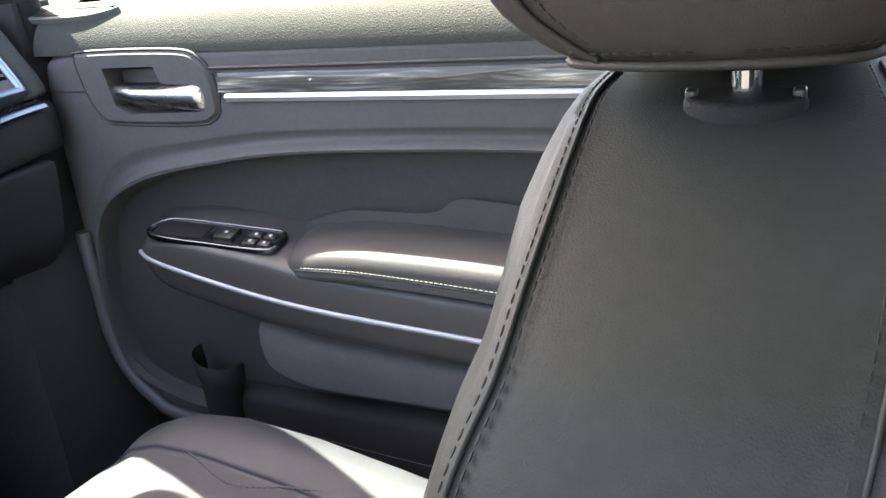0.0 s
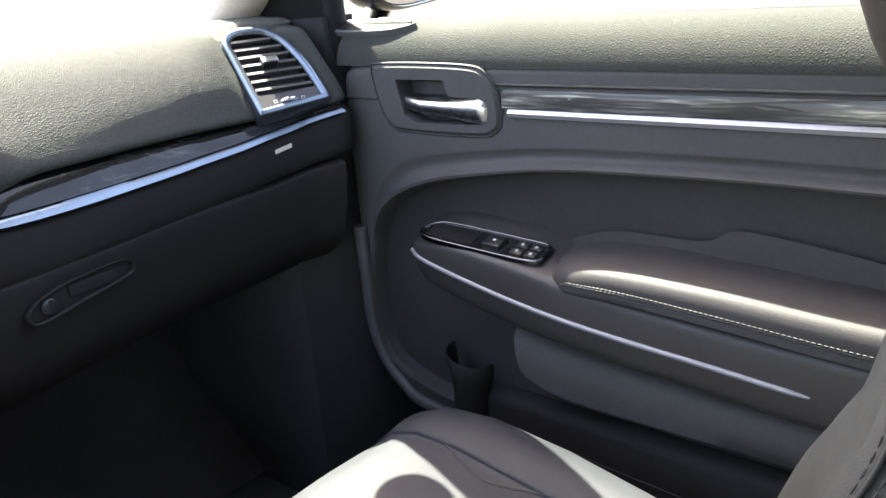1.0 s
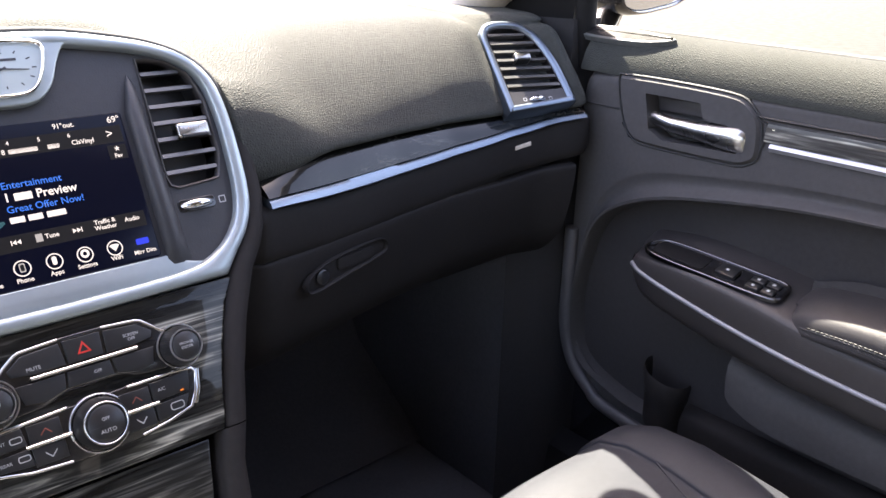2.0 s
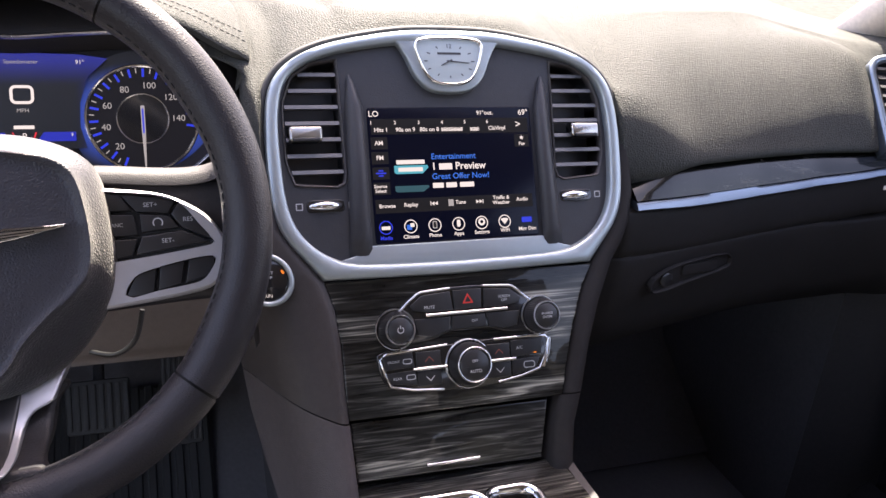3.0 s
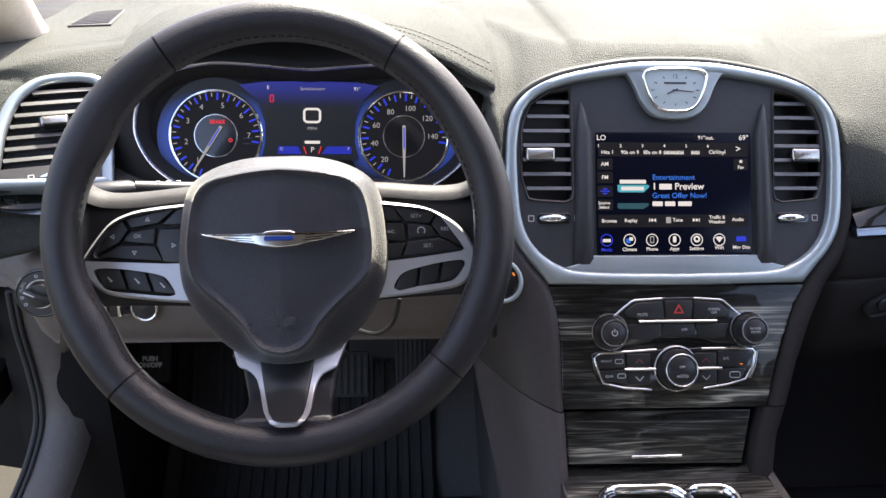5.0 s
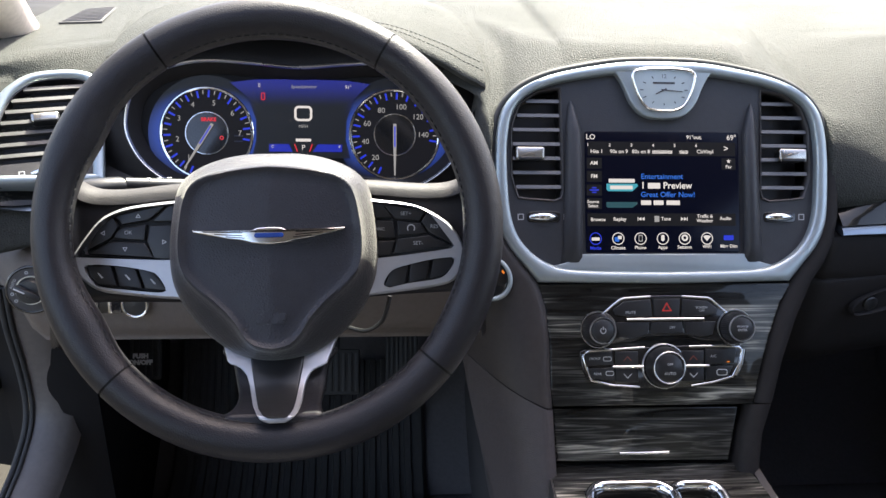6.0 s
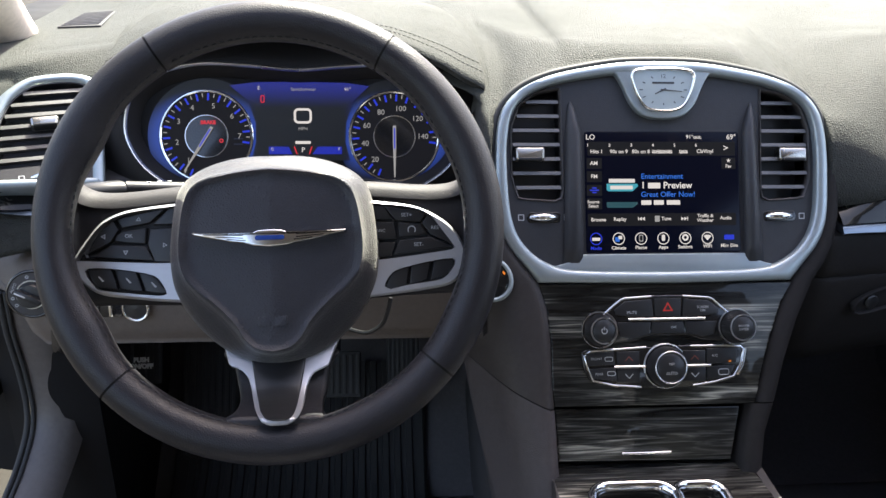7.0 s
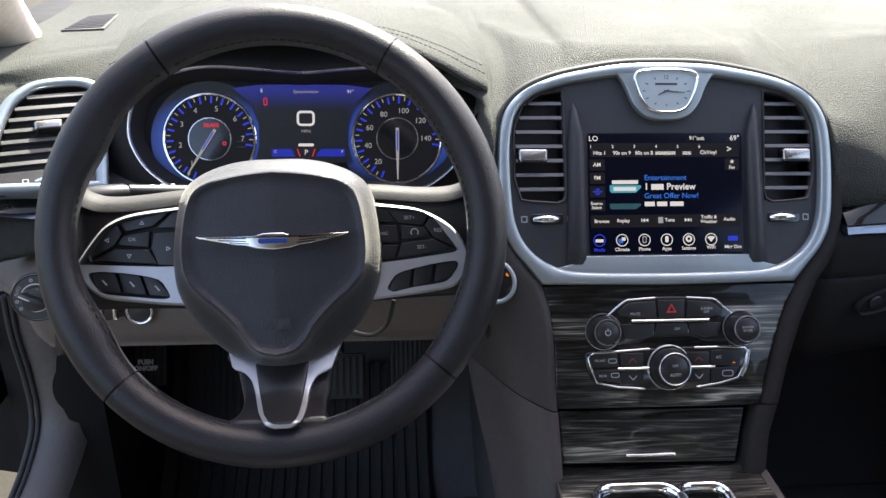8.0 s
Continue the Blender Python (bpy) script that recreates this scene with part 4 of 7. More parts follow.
# ---- clock ----
clock = thing("dashboard_clock", "small analogue clock in a silver shield", "clock", at=(0, 1.03, 1.02))
SH = [(0, 74), (14, 75), (26, 80), (36, 92), (43, 108), (51, 121), (60, 125.5), (30, 129), (0, 130)]
sh = [tuple(q) for q in cr(mm(SH), 5)]
shield = resample(sh + [(-x, y) for x, y in sh[-2:0:-1]], 90, closed=True)
bm = bmesh.new()
plate(bm, shield, -0.003, 0.0095, 0.002, MS)
part("shield", bm, SILVER, clock, "satin silver shield", smooth=50)
FC = [(0, 83), (12, 84), (21, 89), (28, 101), (32.5, 115), (33, 120), (29, 124), (15, 126), (0, 126.5)]
fc = [tuple(q) for q in cr(mm(FC), 5)]
face = resample(fc + [(-x, y) for x, y in fc[-2:0:-1]], 80, closed=True)
bm = bmesh.new()
loft(bm, [[(*q, h) for q in inset(face, d)] for d, h in ((-0.0028, 0.009), (-0.0022, 0.0125), (-0.0008, 0.0132), (0.0006, 0.0122), (0.0014, 0.0098))], close_v=True, M=MS)
part("chrome_ring", bm, CHROME, clock, "chrome ring", smooth=60)
CLOCKF = mat("clock_face", (0.36, 0.41, 0.41), 0.35, vary=0.04)
bm = bmesh.new()
plate(bm, inset(face, 0.0008), 0.004, 0.0100, 0.0003, MS)
dialf = part("dial", bm, CLOCKF, clock, "pale silver dial")
INK = mat("dark_ink", (0.03, 0.03, 0.035), 0.5, vary=0)
K = MS @ Matrix.Translation((0, 0.1045, 0.0102))
bm = bmesh.new()
for k in range(12):
    a = radians(30 * k)
    rx, ry = 0.026, 0.0165
    p = Vector((rx * math.sin(a), ry * math.cos(a), 0))
    t = p.normalized()
    w = Vector((-t.y, t.x, 0)) * 0.0005
    if k:
        bm.faces.new([bm.verts.new(K @ q) for q in (p * 0.86 - w, p - w, p + w, p * 0.86 + w)])
part("hour_marks", bm, INK, dialf, smooth=0)
words("12", 0.006, K @ Matrix.Translation((0, 0.0145, 0)), INK, dialf, "numeral")
flat(rrect(0.024, 0.0022, 0.0003, 2, 0, 0.0075), 0.0001, K, INK, "maker_mark", dialf)
for ang, ln, w in ((95, 0.020, 0.0006), (64, -0.010, 0.0008)):
    a = radians(90 - ang)
    u, v = Vector((math.cos(a), math.sin(a), 0)) * (1 if ln > 0 else -1), Vector((-math.sin(a), math.cos(a), 0))
    bm = bmesh.new()
    plate(bm, [tuple((u * q + v * r)[:2]) for q, r in ((-0.003, -w), (abs(ln), -w * 0.5), (abs(ln), w * 0.5), (-0.003, w))], 0.0004, 0.001, 0.0001, K)
    part("hand", bm, INK, clock, "thin dark hand")

# ---- audio and climate controls ----
controls = thing("climate_controls", "black button panels with chrome-ringed knobs", "control panel", at=(0, 0.9, 0.77))
P1 = mm([(-76, -152), (-74, -140), (-60, -126), (-47, -117), (-18, -114.5), (18, -114.5), (45, -117), (58, -126), (72, -138), (74, -152), (60, -163), (36, -161), (22, -156), (-20, -156), (-36, -162), (-60, -164)])
P1 = [tuple(q) for q in resample(P1, 80, closed=True)]
P2 = mm([(-93, -172), (-86, -168.5), (-30, -168), (30, -166), (78, -166), (86, -171), (83, -188), (74, -202), (30, -211), (0, -212), (-30, -211), (-84, -203), (-91, -190)])
P2 = [tuple(q) for q in resample(P2, 80, closed=True)]
for nm, o in (("audio_panel", P1), ("climate_panel", P2)):
    bm = bmesh.new()
    plate(bm, o, 0.0, 0.0065, 0.0015, MS)
    pn = part(nm, bm, GLOSS, controls, "glossy black panel", smooth=40)
    if nm == "audio_panel":
        pa = pn
    else:
        pc = pn


def button(poly, parent, txt="", material=None, size=0.0042, h=0.0085, z0=0.004, M=None, tm=None, dx=0.0, dy=0.0):
    bm = bmesh.new()
    plate(bm, inset(poly, 0.0005), z0, h, 0.0007, M or MS)
    b = part("button", bm, material or BUTTON, parent, smooth=40)
    if txt:
        c = np.mean([np.array(q) for q in poly], axis=0)
        words(txt, size, (M or MS) @ Matrix.Translation((c[0] + dx, c[1] + dy, h)), tm or DIMPRINT, b, "legend")
    return b


button(mm([(-58, -128), (-46, -119), (-17, -117), (-15, -136), (-42, -136), (-56, -134)]), pa, "MUTE", dy=-0.003)
hz = button(mm([(-15, -116.5), (15, -116.5), (14, -136), (-14, -136)]), pa)
button(mm([(17, -117), (44, -119), (56, -128), (54, -134), (40, -136), (16, -136)]), pa, "SCREEN\nOFF", size=0.0036, dy=0.0)
button(mm([(-56, -141), (-18, -141), (-20, -154), (-36, -159), (-52, -157)]), pa)
button(mm([(-17, -141), (17, -141), (18, -154), (-19, -154)]), pa, "OFF", size=0.0036, dx=0.006)
button(mm([(18, -141), (54, -141), (50, -156), (36, -158), (20, -154)]), pa)
bm = bmesh.new()
tri = [(math.sin(a) * 0.0065, math.cos(a) * 0.0065 - 0.127) for a in (0, 2 * math.pi / 3, 4 * math.pi / 3)]
loft(bm, [[(*q, 0.0088) for q in tri], [(*q, 0.0088) for q in inset(tri, 0.0013)]], close_v=True, M=MS)
REDP = mat("red_print", (0.55, 0.03, 0.02), 0.5, vary=0)
ARROWP = mat("dull_red_print", (0.24, 0.06, 0.04), 0.6, vary=0)
part("hazard_triangle", bm, REDP, hz, "red warning triangle", smooth=0)


def bar(a, b, parent, r=0.0017, z=0.0085, M=None, m=None, name="chrome_bar", label="bright chrome line"):
    bm = bmesh.new()
    pts = [(M or MS) @ Vector((*q, z)) for q in (a, b)] if not isinstance(a, list) else [(M or MS) @ Vector((*q, z)) for q in a]
    tube(bm, pts, r, 8)
    return part(name, bm, m or CHROME, parent, label, smooth=60)


bar((-0.043, -0.1385), (0.040, -0.1385), pa)
bar([tuple(q) for q in mm([(-69, -133.5), (-58, -124), (-50, -118), (-46, -116.4), (-17, -114.6)])], None, pa, 0.0015, 0.0062)
bar([tuple(q) for q in mm([(-17, -114.6), (0, -114.3), (17, -114.6)])], None, pa, 0.0009, 0.0062, m=DARKCHROME, label="dark metal line")
bar([tuple(q) for q in mm([(17, -114.6), (45, -116.4), (49, -118), (57, -125), (66, -132.5)])], None, pa, 0.0015, 0.0062)
# climate buttons
button(mm([(-89, -173), (-59, -171), (-57, -186), (-86, -187)]), pc, "FRONT", size=0.0036, dx=-0.005)
button(mm([(-86, -189), (-57, -188), (-55, -203), (-82, -200)]), pc, "REAR", size=0.0036, dx=-0.005)
for x, s in ((-0.043, 1), (0.028, 1)):
    for y, up in ((-0.179, 1), (-0.197, -1)):
        bt = button([(x - 0.013, y - 0.0075), (x + 0.012, y - 0.0075), (x + 0.012, y + 0.0075), (x - 0.013, y + 0.0075)], pc)
        bm = bmesh.new()
        w, h = 0.0042, 0.0022 * up
        loft(bm, [[(x - w, y - h, 0.0088), (x, y + h, 0.0088), (x + w, y - h, 0.0088)], [(x - w, y - h - 0.0011, 0.0088), (x, y + h - 0.0011, 0.0088), (x + w, y - h - 0.0011, 0.0088)]], M=MS)
        part("arrow", bm, ARROWP if up > 0 else DIMPRINT, bt, "red arrow" if up > 0 else "", smooth=0)
button(mm([(41, -170), (76, -169), (73, -186), (41, -187)]), pc, "A/C", size=0.004, dx=-0.008)
button(mm([(41, -189), (72, -188), (66, -200), (41, -204)]), pc)
bar((-0.059, -0.188), (-0.026, -0.188), pc)
bar((0.018, -0.188), (0.045, -0.188), pc)
bar([tuple(q) for q in mm([(-24, -168), (-60, -170), (-84, -171.5), (-90, -176), (-86, -190), (-81, -202), (-60, -207), (-30, -209.5)])], None, pc, 0.0015, 0.0064)
bar([tuple(q) for q in mm([(24, -167.5), (60, -167.5), (79, -168.5), (82, -173), (78, -188), (71, -200), (50, -205.5), (26, -209)])], None, pc, 0.0015, 0.0064)
bar([tuple(q) for q in mm([(84, -171), (81, -187), (75, -199)])], None, pc, 0.0026, 0.006)
for x, y, w in ((-0.0685, -0.1795, 0.009), (-0.066, -0.1945, 0.009), (0.055, -0.195, 0.012), (-0.003, -0.1475, 0.0)):
    if w:
        bm = bmesh.new()
        o = rrect(w, w * 0.55, w * 0.2, 3, x + 0.004, y)
        loft(bm, [[(*q, 0.0087) for q in o], [(*q, 0.0087) for q in inset(o, 0.0007)]], close_v=True, M=MS)
        part("symbol", bm, DIMPRINT, pc, smooth=0)
flat(rrect(0.003, 0.0012, 0.0002, 2, 0.066, -0.184), 0.0087, MS, ORANGE, "indicator_lamp", pc, "small amber lamp")


def knob(cx, cy, r, name, label, txt, lean=0.0):
    """A ringed knob: chrome skirt, ribbed black barrel, chrome crown ring and a legend cap."""
    kn = thing(name, label, "knob", "centre stack knobs", at=tuple(MS @ Vector((cx, cy, 0.0))))
    Kk = MS @ Matrix.Translation((cx, cy, 0.002))
    part("skirt_ring", lathe_ring(r * 1.02, r * 1.12, 0.0055, Kk), SATIN, kn, "chrome skirt ring", smooth=60)
    bm = bmesh.new()
    n = 96
    prof = [(r * 0.97, 0.0), (r * 0.96, 0.010), (r * 0.84, 0.020), (r * 0.80, 0.0215)]
    loft(bm, [[((q + (0.0003 if k % 2 else -0.0003)) * math.cos(2 * math.pi * k / n), (q + (0.0003 if k % 2 else -0.0003)) * math.sin(2 * math.pi * k / n), h) for k in range(n)] for q, h in prof], close_v=True, M=Kk)
    part("barrel", bm, BUTTON, kn, "ribbed black barrel", smooth=60)
    part("crown_ring", lathe_ring(r * 0.72, r * 0.80, 0.004, Kk @ Matrix.Translation((0, 0, 0.0185))), SATIN, kn, "chrome crown ring", smooth=60)
    bm = bmesh.new()
    lathe(bm, [(0.0, 0.018), (r * 0.70, 0.018), (r * 0.70, 0.021), (r * 0.62, 0.0222), (0.0, 0.0226)], Kk, 40)
    cap = part("cap", bm, BUTTON, kn, smooth=60)
    for t, dy, s in txt:
        words(t, s, Kk @ Matrix.Translation((0, dy, 0.0226)), DIMPRINT, cap, "legend")
    return kn, cap, Kk


k1, c1, KK = knob(-0.073, -0.149, 0.0175, "volume_knob", "black volume knob with chrome rings", [])
bm = bmesh.new()
ring_flat(bm, 0.0024, 0.0032, 0.0227, KK, 20, 0, 0, radians(120), radians(420))
loft(bm, [[(-0.0004, 0.001, 0.0227), (0.0004, 0.001, 0.0227)], [(-0.0004, 0.0042, 0.0227), (0.0004, 0.0042, 0.0227)]], M=KK)
part("power_symbol", bm, DIMPRINT, c1, smooth=0)
k2, c2, KK = knob(0.075, -0.148, 0.0175, "tune_knob", "black browse knob with chrome rings", [("BROWSE", 0.0018, 0.0030), ("ENTER", -0.0018, 0.0034)])
k3, c3, KK = knob(-0.003, -0.188, 0.0215, "fan_knob", "large black fan knob with chrome rings", [("OFF", 0.0035, 0.0036), ("AUTO", -0.006, 0.0044)])
bm = bmesh.new()
loft(bm, [[(-0.013, -0.0015, 0.0229), (0.013, -0.0015, 0.0229)], [(-0.013, -0.0019, 0.0229), (0.013, -0.0019, 0.0229)]], M=KK)
part("cap_split", bm, DARK, c3, smooth=0)

# ---- screen contents ----
def sxy(X, Y):
    f = (Y - 54) / 640
    left, right = 60 + 6 * f, 864 + 30 * f
    return -0.084 + 0.168 * (X - left) / (right - left), 0.0605 - 0.129 * f


scr_part = [o for o in display.children][0]


def stext(t, X, Y, size, m=WHITE, align="CENTER", bold=0.0001):
    x, y = sxy(X, Y)
    return words(t, size, MS @ Matrix.Translation((x, y, 0.0029)), m, scr_part, "screen_text", align, bold)


def sbox(X, Y, w, h, m, name, r=0.0004, z=0.0027, label=""):
    x, y = sxy(X, Y)
    return flat(rrect(w * 0.000205, h * 0.000202, min(r, h * 0.00009), 3, x, y), z, MS, m, name, scr_part, label)


sbox(462, 142, 790, 74, TILE, "preset_strip")
for Y in (220, 290, 362, 434):
    sbox(108, Y, 80, 58, TILE, "source_tile")
sbox(817, 220, 76, 62, TILE, "favourite_tile")
sbox(468, 518, 790, 66, TILE, "command_strip")
for a in (("LO", 88, 82, 0.0078), ("91°out.", 630, 80, 0.0058), ("69°", 828, 80, 0.0078), (">", 800, 140, 0.010), ("Hits 1", 120, 158, 0.0056), ("90s on 9", 236, 158, 0.0056), ("80s on 8", 352, 158, 0.0056), ("ClsVinyl", 690, 156, 0.0056),
          ("AM", 106, 220, 0.0058), ("FM", 107, 290, 0.0058), ("Source", 102, 424, 0.0045), ("Select", 102, 446, 0.0045), ("Fav", 817, 236, 0.0050),
          ("Browse", 128, 518, 0.0052), ("Replay", 242, 516, 0.0052), ("Tune", 488, 514, 0.0052), ("Traffic &", 697, 500, 0.0050), ("Weather", 697, 524, 0.0050), ("Audio", 808, 512, 0.0052),
          ("Climate", 235, 667, 0.0050), ("Phone", 354, 666, 0.0050), ("Apps", 473, 665, 0.0050), ("Settings", 591, 664, 0.0050), ("WiFi", 711, 661, 0.0050), ("Mirr Dim", 830, 659, 0.0050)):
    stext(*a)
for k in range(6):
    stext(str(k + 1), 74 + 113.5 * k, 124, 0.0046)
stext("Media", 115, 668, 0.0050, BLUE)
stext("Entertainment", 352, 290, 0.0080, SKYB, "LEFT")
stext("Great Offer Now!", 352, 386, 0.0080, SKYB, "LEFT")
stext("1", 352, 338, 0.0098, WHITE, "LEFT", 0.0002)
stext("Preview", 470, 338, 0.0098, WHITE, "LEFT", 0.0002)
sbox(423, 338, 66, 30, WHITE, "masked_word")
for X, w in ((382, 54), (448, 54), (526, 72)):
    sbox(X, 428, w, 24, WHITE, "masked_digits")
sbox(464, 158, 108, 18, WHITE, "masked_word")
sbox(577, 158, 46, 18, WHITE, "masked_word")
sbox(252, 312, 138, 20, WHITE, "masked_word")
for Y, h, m, nm in ((348, 40, TEAL, "channel_badge"), (440, 30, TEALD, "dim_channel_badge")):
    x0, y0 = sxy(172, Y)
    x1, _ = sxy(338, Y)
    hh = h * 0.000101
    flat([(x0 + 0.002, y0 - hh), (x1 - 0.006, y0 - hh), (x1, y0 + hh * 0.4), (x1 - 0.001, y0 + hh), (x0, y0 + hh), (x0, y0 - hh * 0.6)], 0.0028, MS, m, nm, scr_part, "teal badge")
sbox(250, 348, 120, 20, WHITE, "masked_word", z=0.0030)
for dy in (-12, 0, 12):
    sbox(108, 362 + dy, 50 if dy == 0 else 24, 7, BLUE, "antenna_symbol", z=0.0029)
for X, cols in ((115, BLUE), (235, WHITE), (354, WHITE), (473, WHITE), (591, WHITE), (711, WHITE)):
    x, y = sxy(X, 618)
    bm = bmesh.new()
    ring_flat(bm, 0.0056, 0.0066, 0.0029, MS, 32, x, y)
    part("menu_icon", bm, cols, scr_part, smooth=0)
sbox(115, 620, 42, 16, WHITE, "media_symbol", z=0.0030)
sbox(228, 622, 24, 24, SKYB, "seat_symbol", z=0.0029)
sbox(243, 612, 20, 18, WHITE, "air_symbol", z=0.0030)
sbox(354, 616, 22, 36, DIMW, "phone_symbol", 0.001, 0.0029)
sbox(354, 616, 14, 26, TILE, "phone_symbol_inner", 0.001, 0.0030)
sbox(473, 615, 18, 34, WHITE, "app_symbol", 0.0015, 0.0029)
x, y = sxy(591, 614)
bm = bmesh.new()
ring_flat(bm, 0.0016, 0.0036, 0.0029, MS, 24, x, y)
part("gear_symbol", bm, WHITE, scr_part, smooth=0)
x, y = sxy(711, 622)
bm = bmesh.new()
bm.faces.new([bm.verts.new(MS @ Vector((x + a, y + b, 0.0029))) for a, b in ((0, -0.002), (0.0042, 0.003), (0.002, 0.0042), (-0.002, 0.0042), (-0.0042, 0.003))])
part("signal_symbol", bm, WHITE, scr_part, smooth=0)
sbox(828, 614, 54, 26, BLUE, "mirror_symbol", 0.001, 0.0029)
for X, d in ((358, -1), (584, 1)):
    x, y = sxy(X, 514)
    bm = bmesh.new()
    for k in (-1, 0):
        cx = x + (k + 0.5) * 0.0034
        bm.faces.new([bm.verts.new(MS @ Vector((cx + a * d, y + b, 0.0029))) for a, b in ((-0.0016, -0.002), (0.0016, 0), (-0.0016, 0.002))])
    q = x + d * 0.0038
    bm.faces.new([bm.verts.new(MS @ Vector((q + a, y + b, 0.0029))) for a, b in ((-0.0004, -0.002), (0.0004, -0.002), (0.0004, 0.002), (-0.0004, 0.002))])
    part("skip_symbol", bm, WHITE, scr_part, smooth=0)
sbox(440, 514, 26, 32, DIMW, "list_symbol", 0.0004, 0.0029)
x, y = sxy(817, 205)
bm = bmesh.new()
bm.faces.new([bm.verts.new(MS @ Vector((x + r * math.sin(a), y + r * math.cos(a), 0.0029))) for k in range(10) for r, a in [((0.0026 if k % 2 == 0 else 0.0011), k * math.pi / 5)]])
part("star_symbol", bm, WHITE, scr_part, smooth=0)

# ---- steering wheel ----
wheel = thing("steering_wheel", "black leather steering wheel with satin silver spokes", "steering wheel", at=(-0.391, 0.83, 0.93))
MR = MW @ pose(0, 0, 0, 0, 0, 1.4)     # turned a touch off straight
MRIM = MW @ pose(0.0037, -0.0025, 0.03, 0, 0, 1.4)     # the rim stands nearer the driver than the hub
R0, RR = 0.1692, 0.0164


def swell(deg):
    """How far the rim thickens inwards above and below the spokes, 0 to 1."""
    off = abs((deg % 360) - 180)
    return math.exp(-((off - 27) / 9) ** 2) + 0.35 * math.exp(-((off - 153) / 9) ** 2)


def rim_arc(a0, a1, n, r=RR, bm=None):
    bm = bm or bmesh.new()
    secs = []
    for a in np.linspace(radians(a0), radians(a1), n):
        c = Vector((math.cos(a), math.sin(a), 0))
        ring = []
        g = 0.0042 * swell(math.degrees(a)) - 0.0032 * math.exp(-((abs(math.degrees(a) % 360 - 180)) / 15) ** 2)
        for k in range(24):
            b = 2 * math.pi * k / 24
            ci = math.cos(b)
            w = r + (g if ci < 0 else 0.0)
            ring.append(MRIM @ (c * (R0 + w * ci) + Vector((0, 0, (r * 1.08 + 0.15 * g) * math.sin(b)))))
        secs.append(ring)
    loft(bm, secs, close_v=True)
    return bm


SEAMS = (56.5, 122, 223.5, 318.5)
ends = list(SEAMS) + [SEAMS[0] + 360]
for a, b in zip(ends, ends[1:]):
    n = max(8, int((b - a) / 3))
    bm = rim_arc(a + 0.28, b - 0.28, n)
    part("rim", bm, RIMHIDE, wheel, "smooth black leather rim", smooth=80)
for a in SEAMS:
    part("rim_seam", rim_arc(a - 0.4, a + 0.4, 3, RR * 0.94), JAMB, wheel, smooth=80)
bm = bmesh.new()
for a0, a1 in zip(ends, ends[1:]):
    pts = [MRIM @ Vector(((R0 - (RR + 0.0042 * swell(math.degrees(a))) * 0.925) * math.cos(a), (R0 - (RR + 0.0042 * swell(math.degrees(a))) * 0.925) * math.sin(a), RR * 0.45)) for a in np.radians(np.arange(a0 + 2, a1 - 2, 1.0))]
    stitches(bm, pts, 0.0044, 0.0022, 0.0007)
part("rim_stitching", bm, STITCH, wheel, "dark thread along the inside", kind="stuff")

HUB = mm([(0, 64), (20, 63.8), (39, 61), (57, 55), (71, 46.5), (79.5, 35.5), (83.5, 21), (86.5, -2), (87.5, -22), (85.5, -42), (80.5, -56.5), (72, -71), (61.5, -84), (50, -94.5), (38.5, -103), (27, -109), (14, -112.6), (0, -113.5)])
hub = [tuple(q) for q in cr(HUB, 5)]
hub = resample(hub + [(-x, y) for x, y in hub[-2:0:-1]], 96, closed=True)
FACE = mm([(0, 48.5), (22, 47), (45, 43), (61, 36), (68.5, 23.5), (72.5, 2), (73.8, -18), (71, -34.5), (62.5, -47), (45, -63), (31, -78), (23.5, -90), (14, -99), (0, -102)])
fac = [tuple(q) for q in cr(FACE, 5)]
fac = resample(fac + [(-x, y) for x, y in fac[-2:0:-1]], 96, closed=True)
mixr = lambda f: [(a[0] * (1 - f) + b[0] * f, a[1] * (1 - f) + b[1] * f) for a, b in zip(hub, fac)]
fscale = lambda k: [(x * k, -0.015 + (y + 0.015) * k) for x, y in fac]


def ridge(x, y):
    return 0.0056 * max(0.0, 1 - abs(x) / 0.066)


bm = bmesh.new()
rings = [[(x * k, -0.02 + (y + 0.02) * k, h) for x, y in hub] for k, h in ((0.75, -0.085), (0.93, -0.066), (0.98, -0.036), (1.0, -0.016))]
rings += [[(x, y, h) for x, y in mixr(f)] for f, h in ((0.05, -0.0090), (0.2, -0.0030), (0.4, 0.0022), (0.6, 0.0066), (0.8, 0.0112), (0.92, 0.0160))]
rings += [[(x, y, h + 0.35 * ridge(x, y)) for x, y in fscale(k)] for k, h in ((1.0, 0.0192),)]
rings += [[(x, y, h + ridge(x, y)) for x, y in fscale(k)] for k, h in ((0.975, 0.0190), (0.945, 0.0166), (0.9, 0.0154), (0.8, 0.0160), (0.6, 0.0166), (0.4, 0.0168), (0.2, 0.0168), (0.05, 0.0168))]
loft(bm, rings, close_v=True, caps=True, M=MR)
cover = part("airbag_cover", bm, HUBHIDE, wheel, "black leather-grained airbag cover", smooth=70)
bm = bmesh.new()
for x0, y0, w in ((-0.006, -0.066, 0.002), (-0.006, -0.076, 0.011), (0.006, -0.076, 0.011)):
    plate(bm, rrect(w, 0.008, 0.0008, 2, x0, y0), 0.016, 0.0218, 0.0003, MR)
part("embossed_mark", bm, HUBHIDE, cover, "moulded lettering")

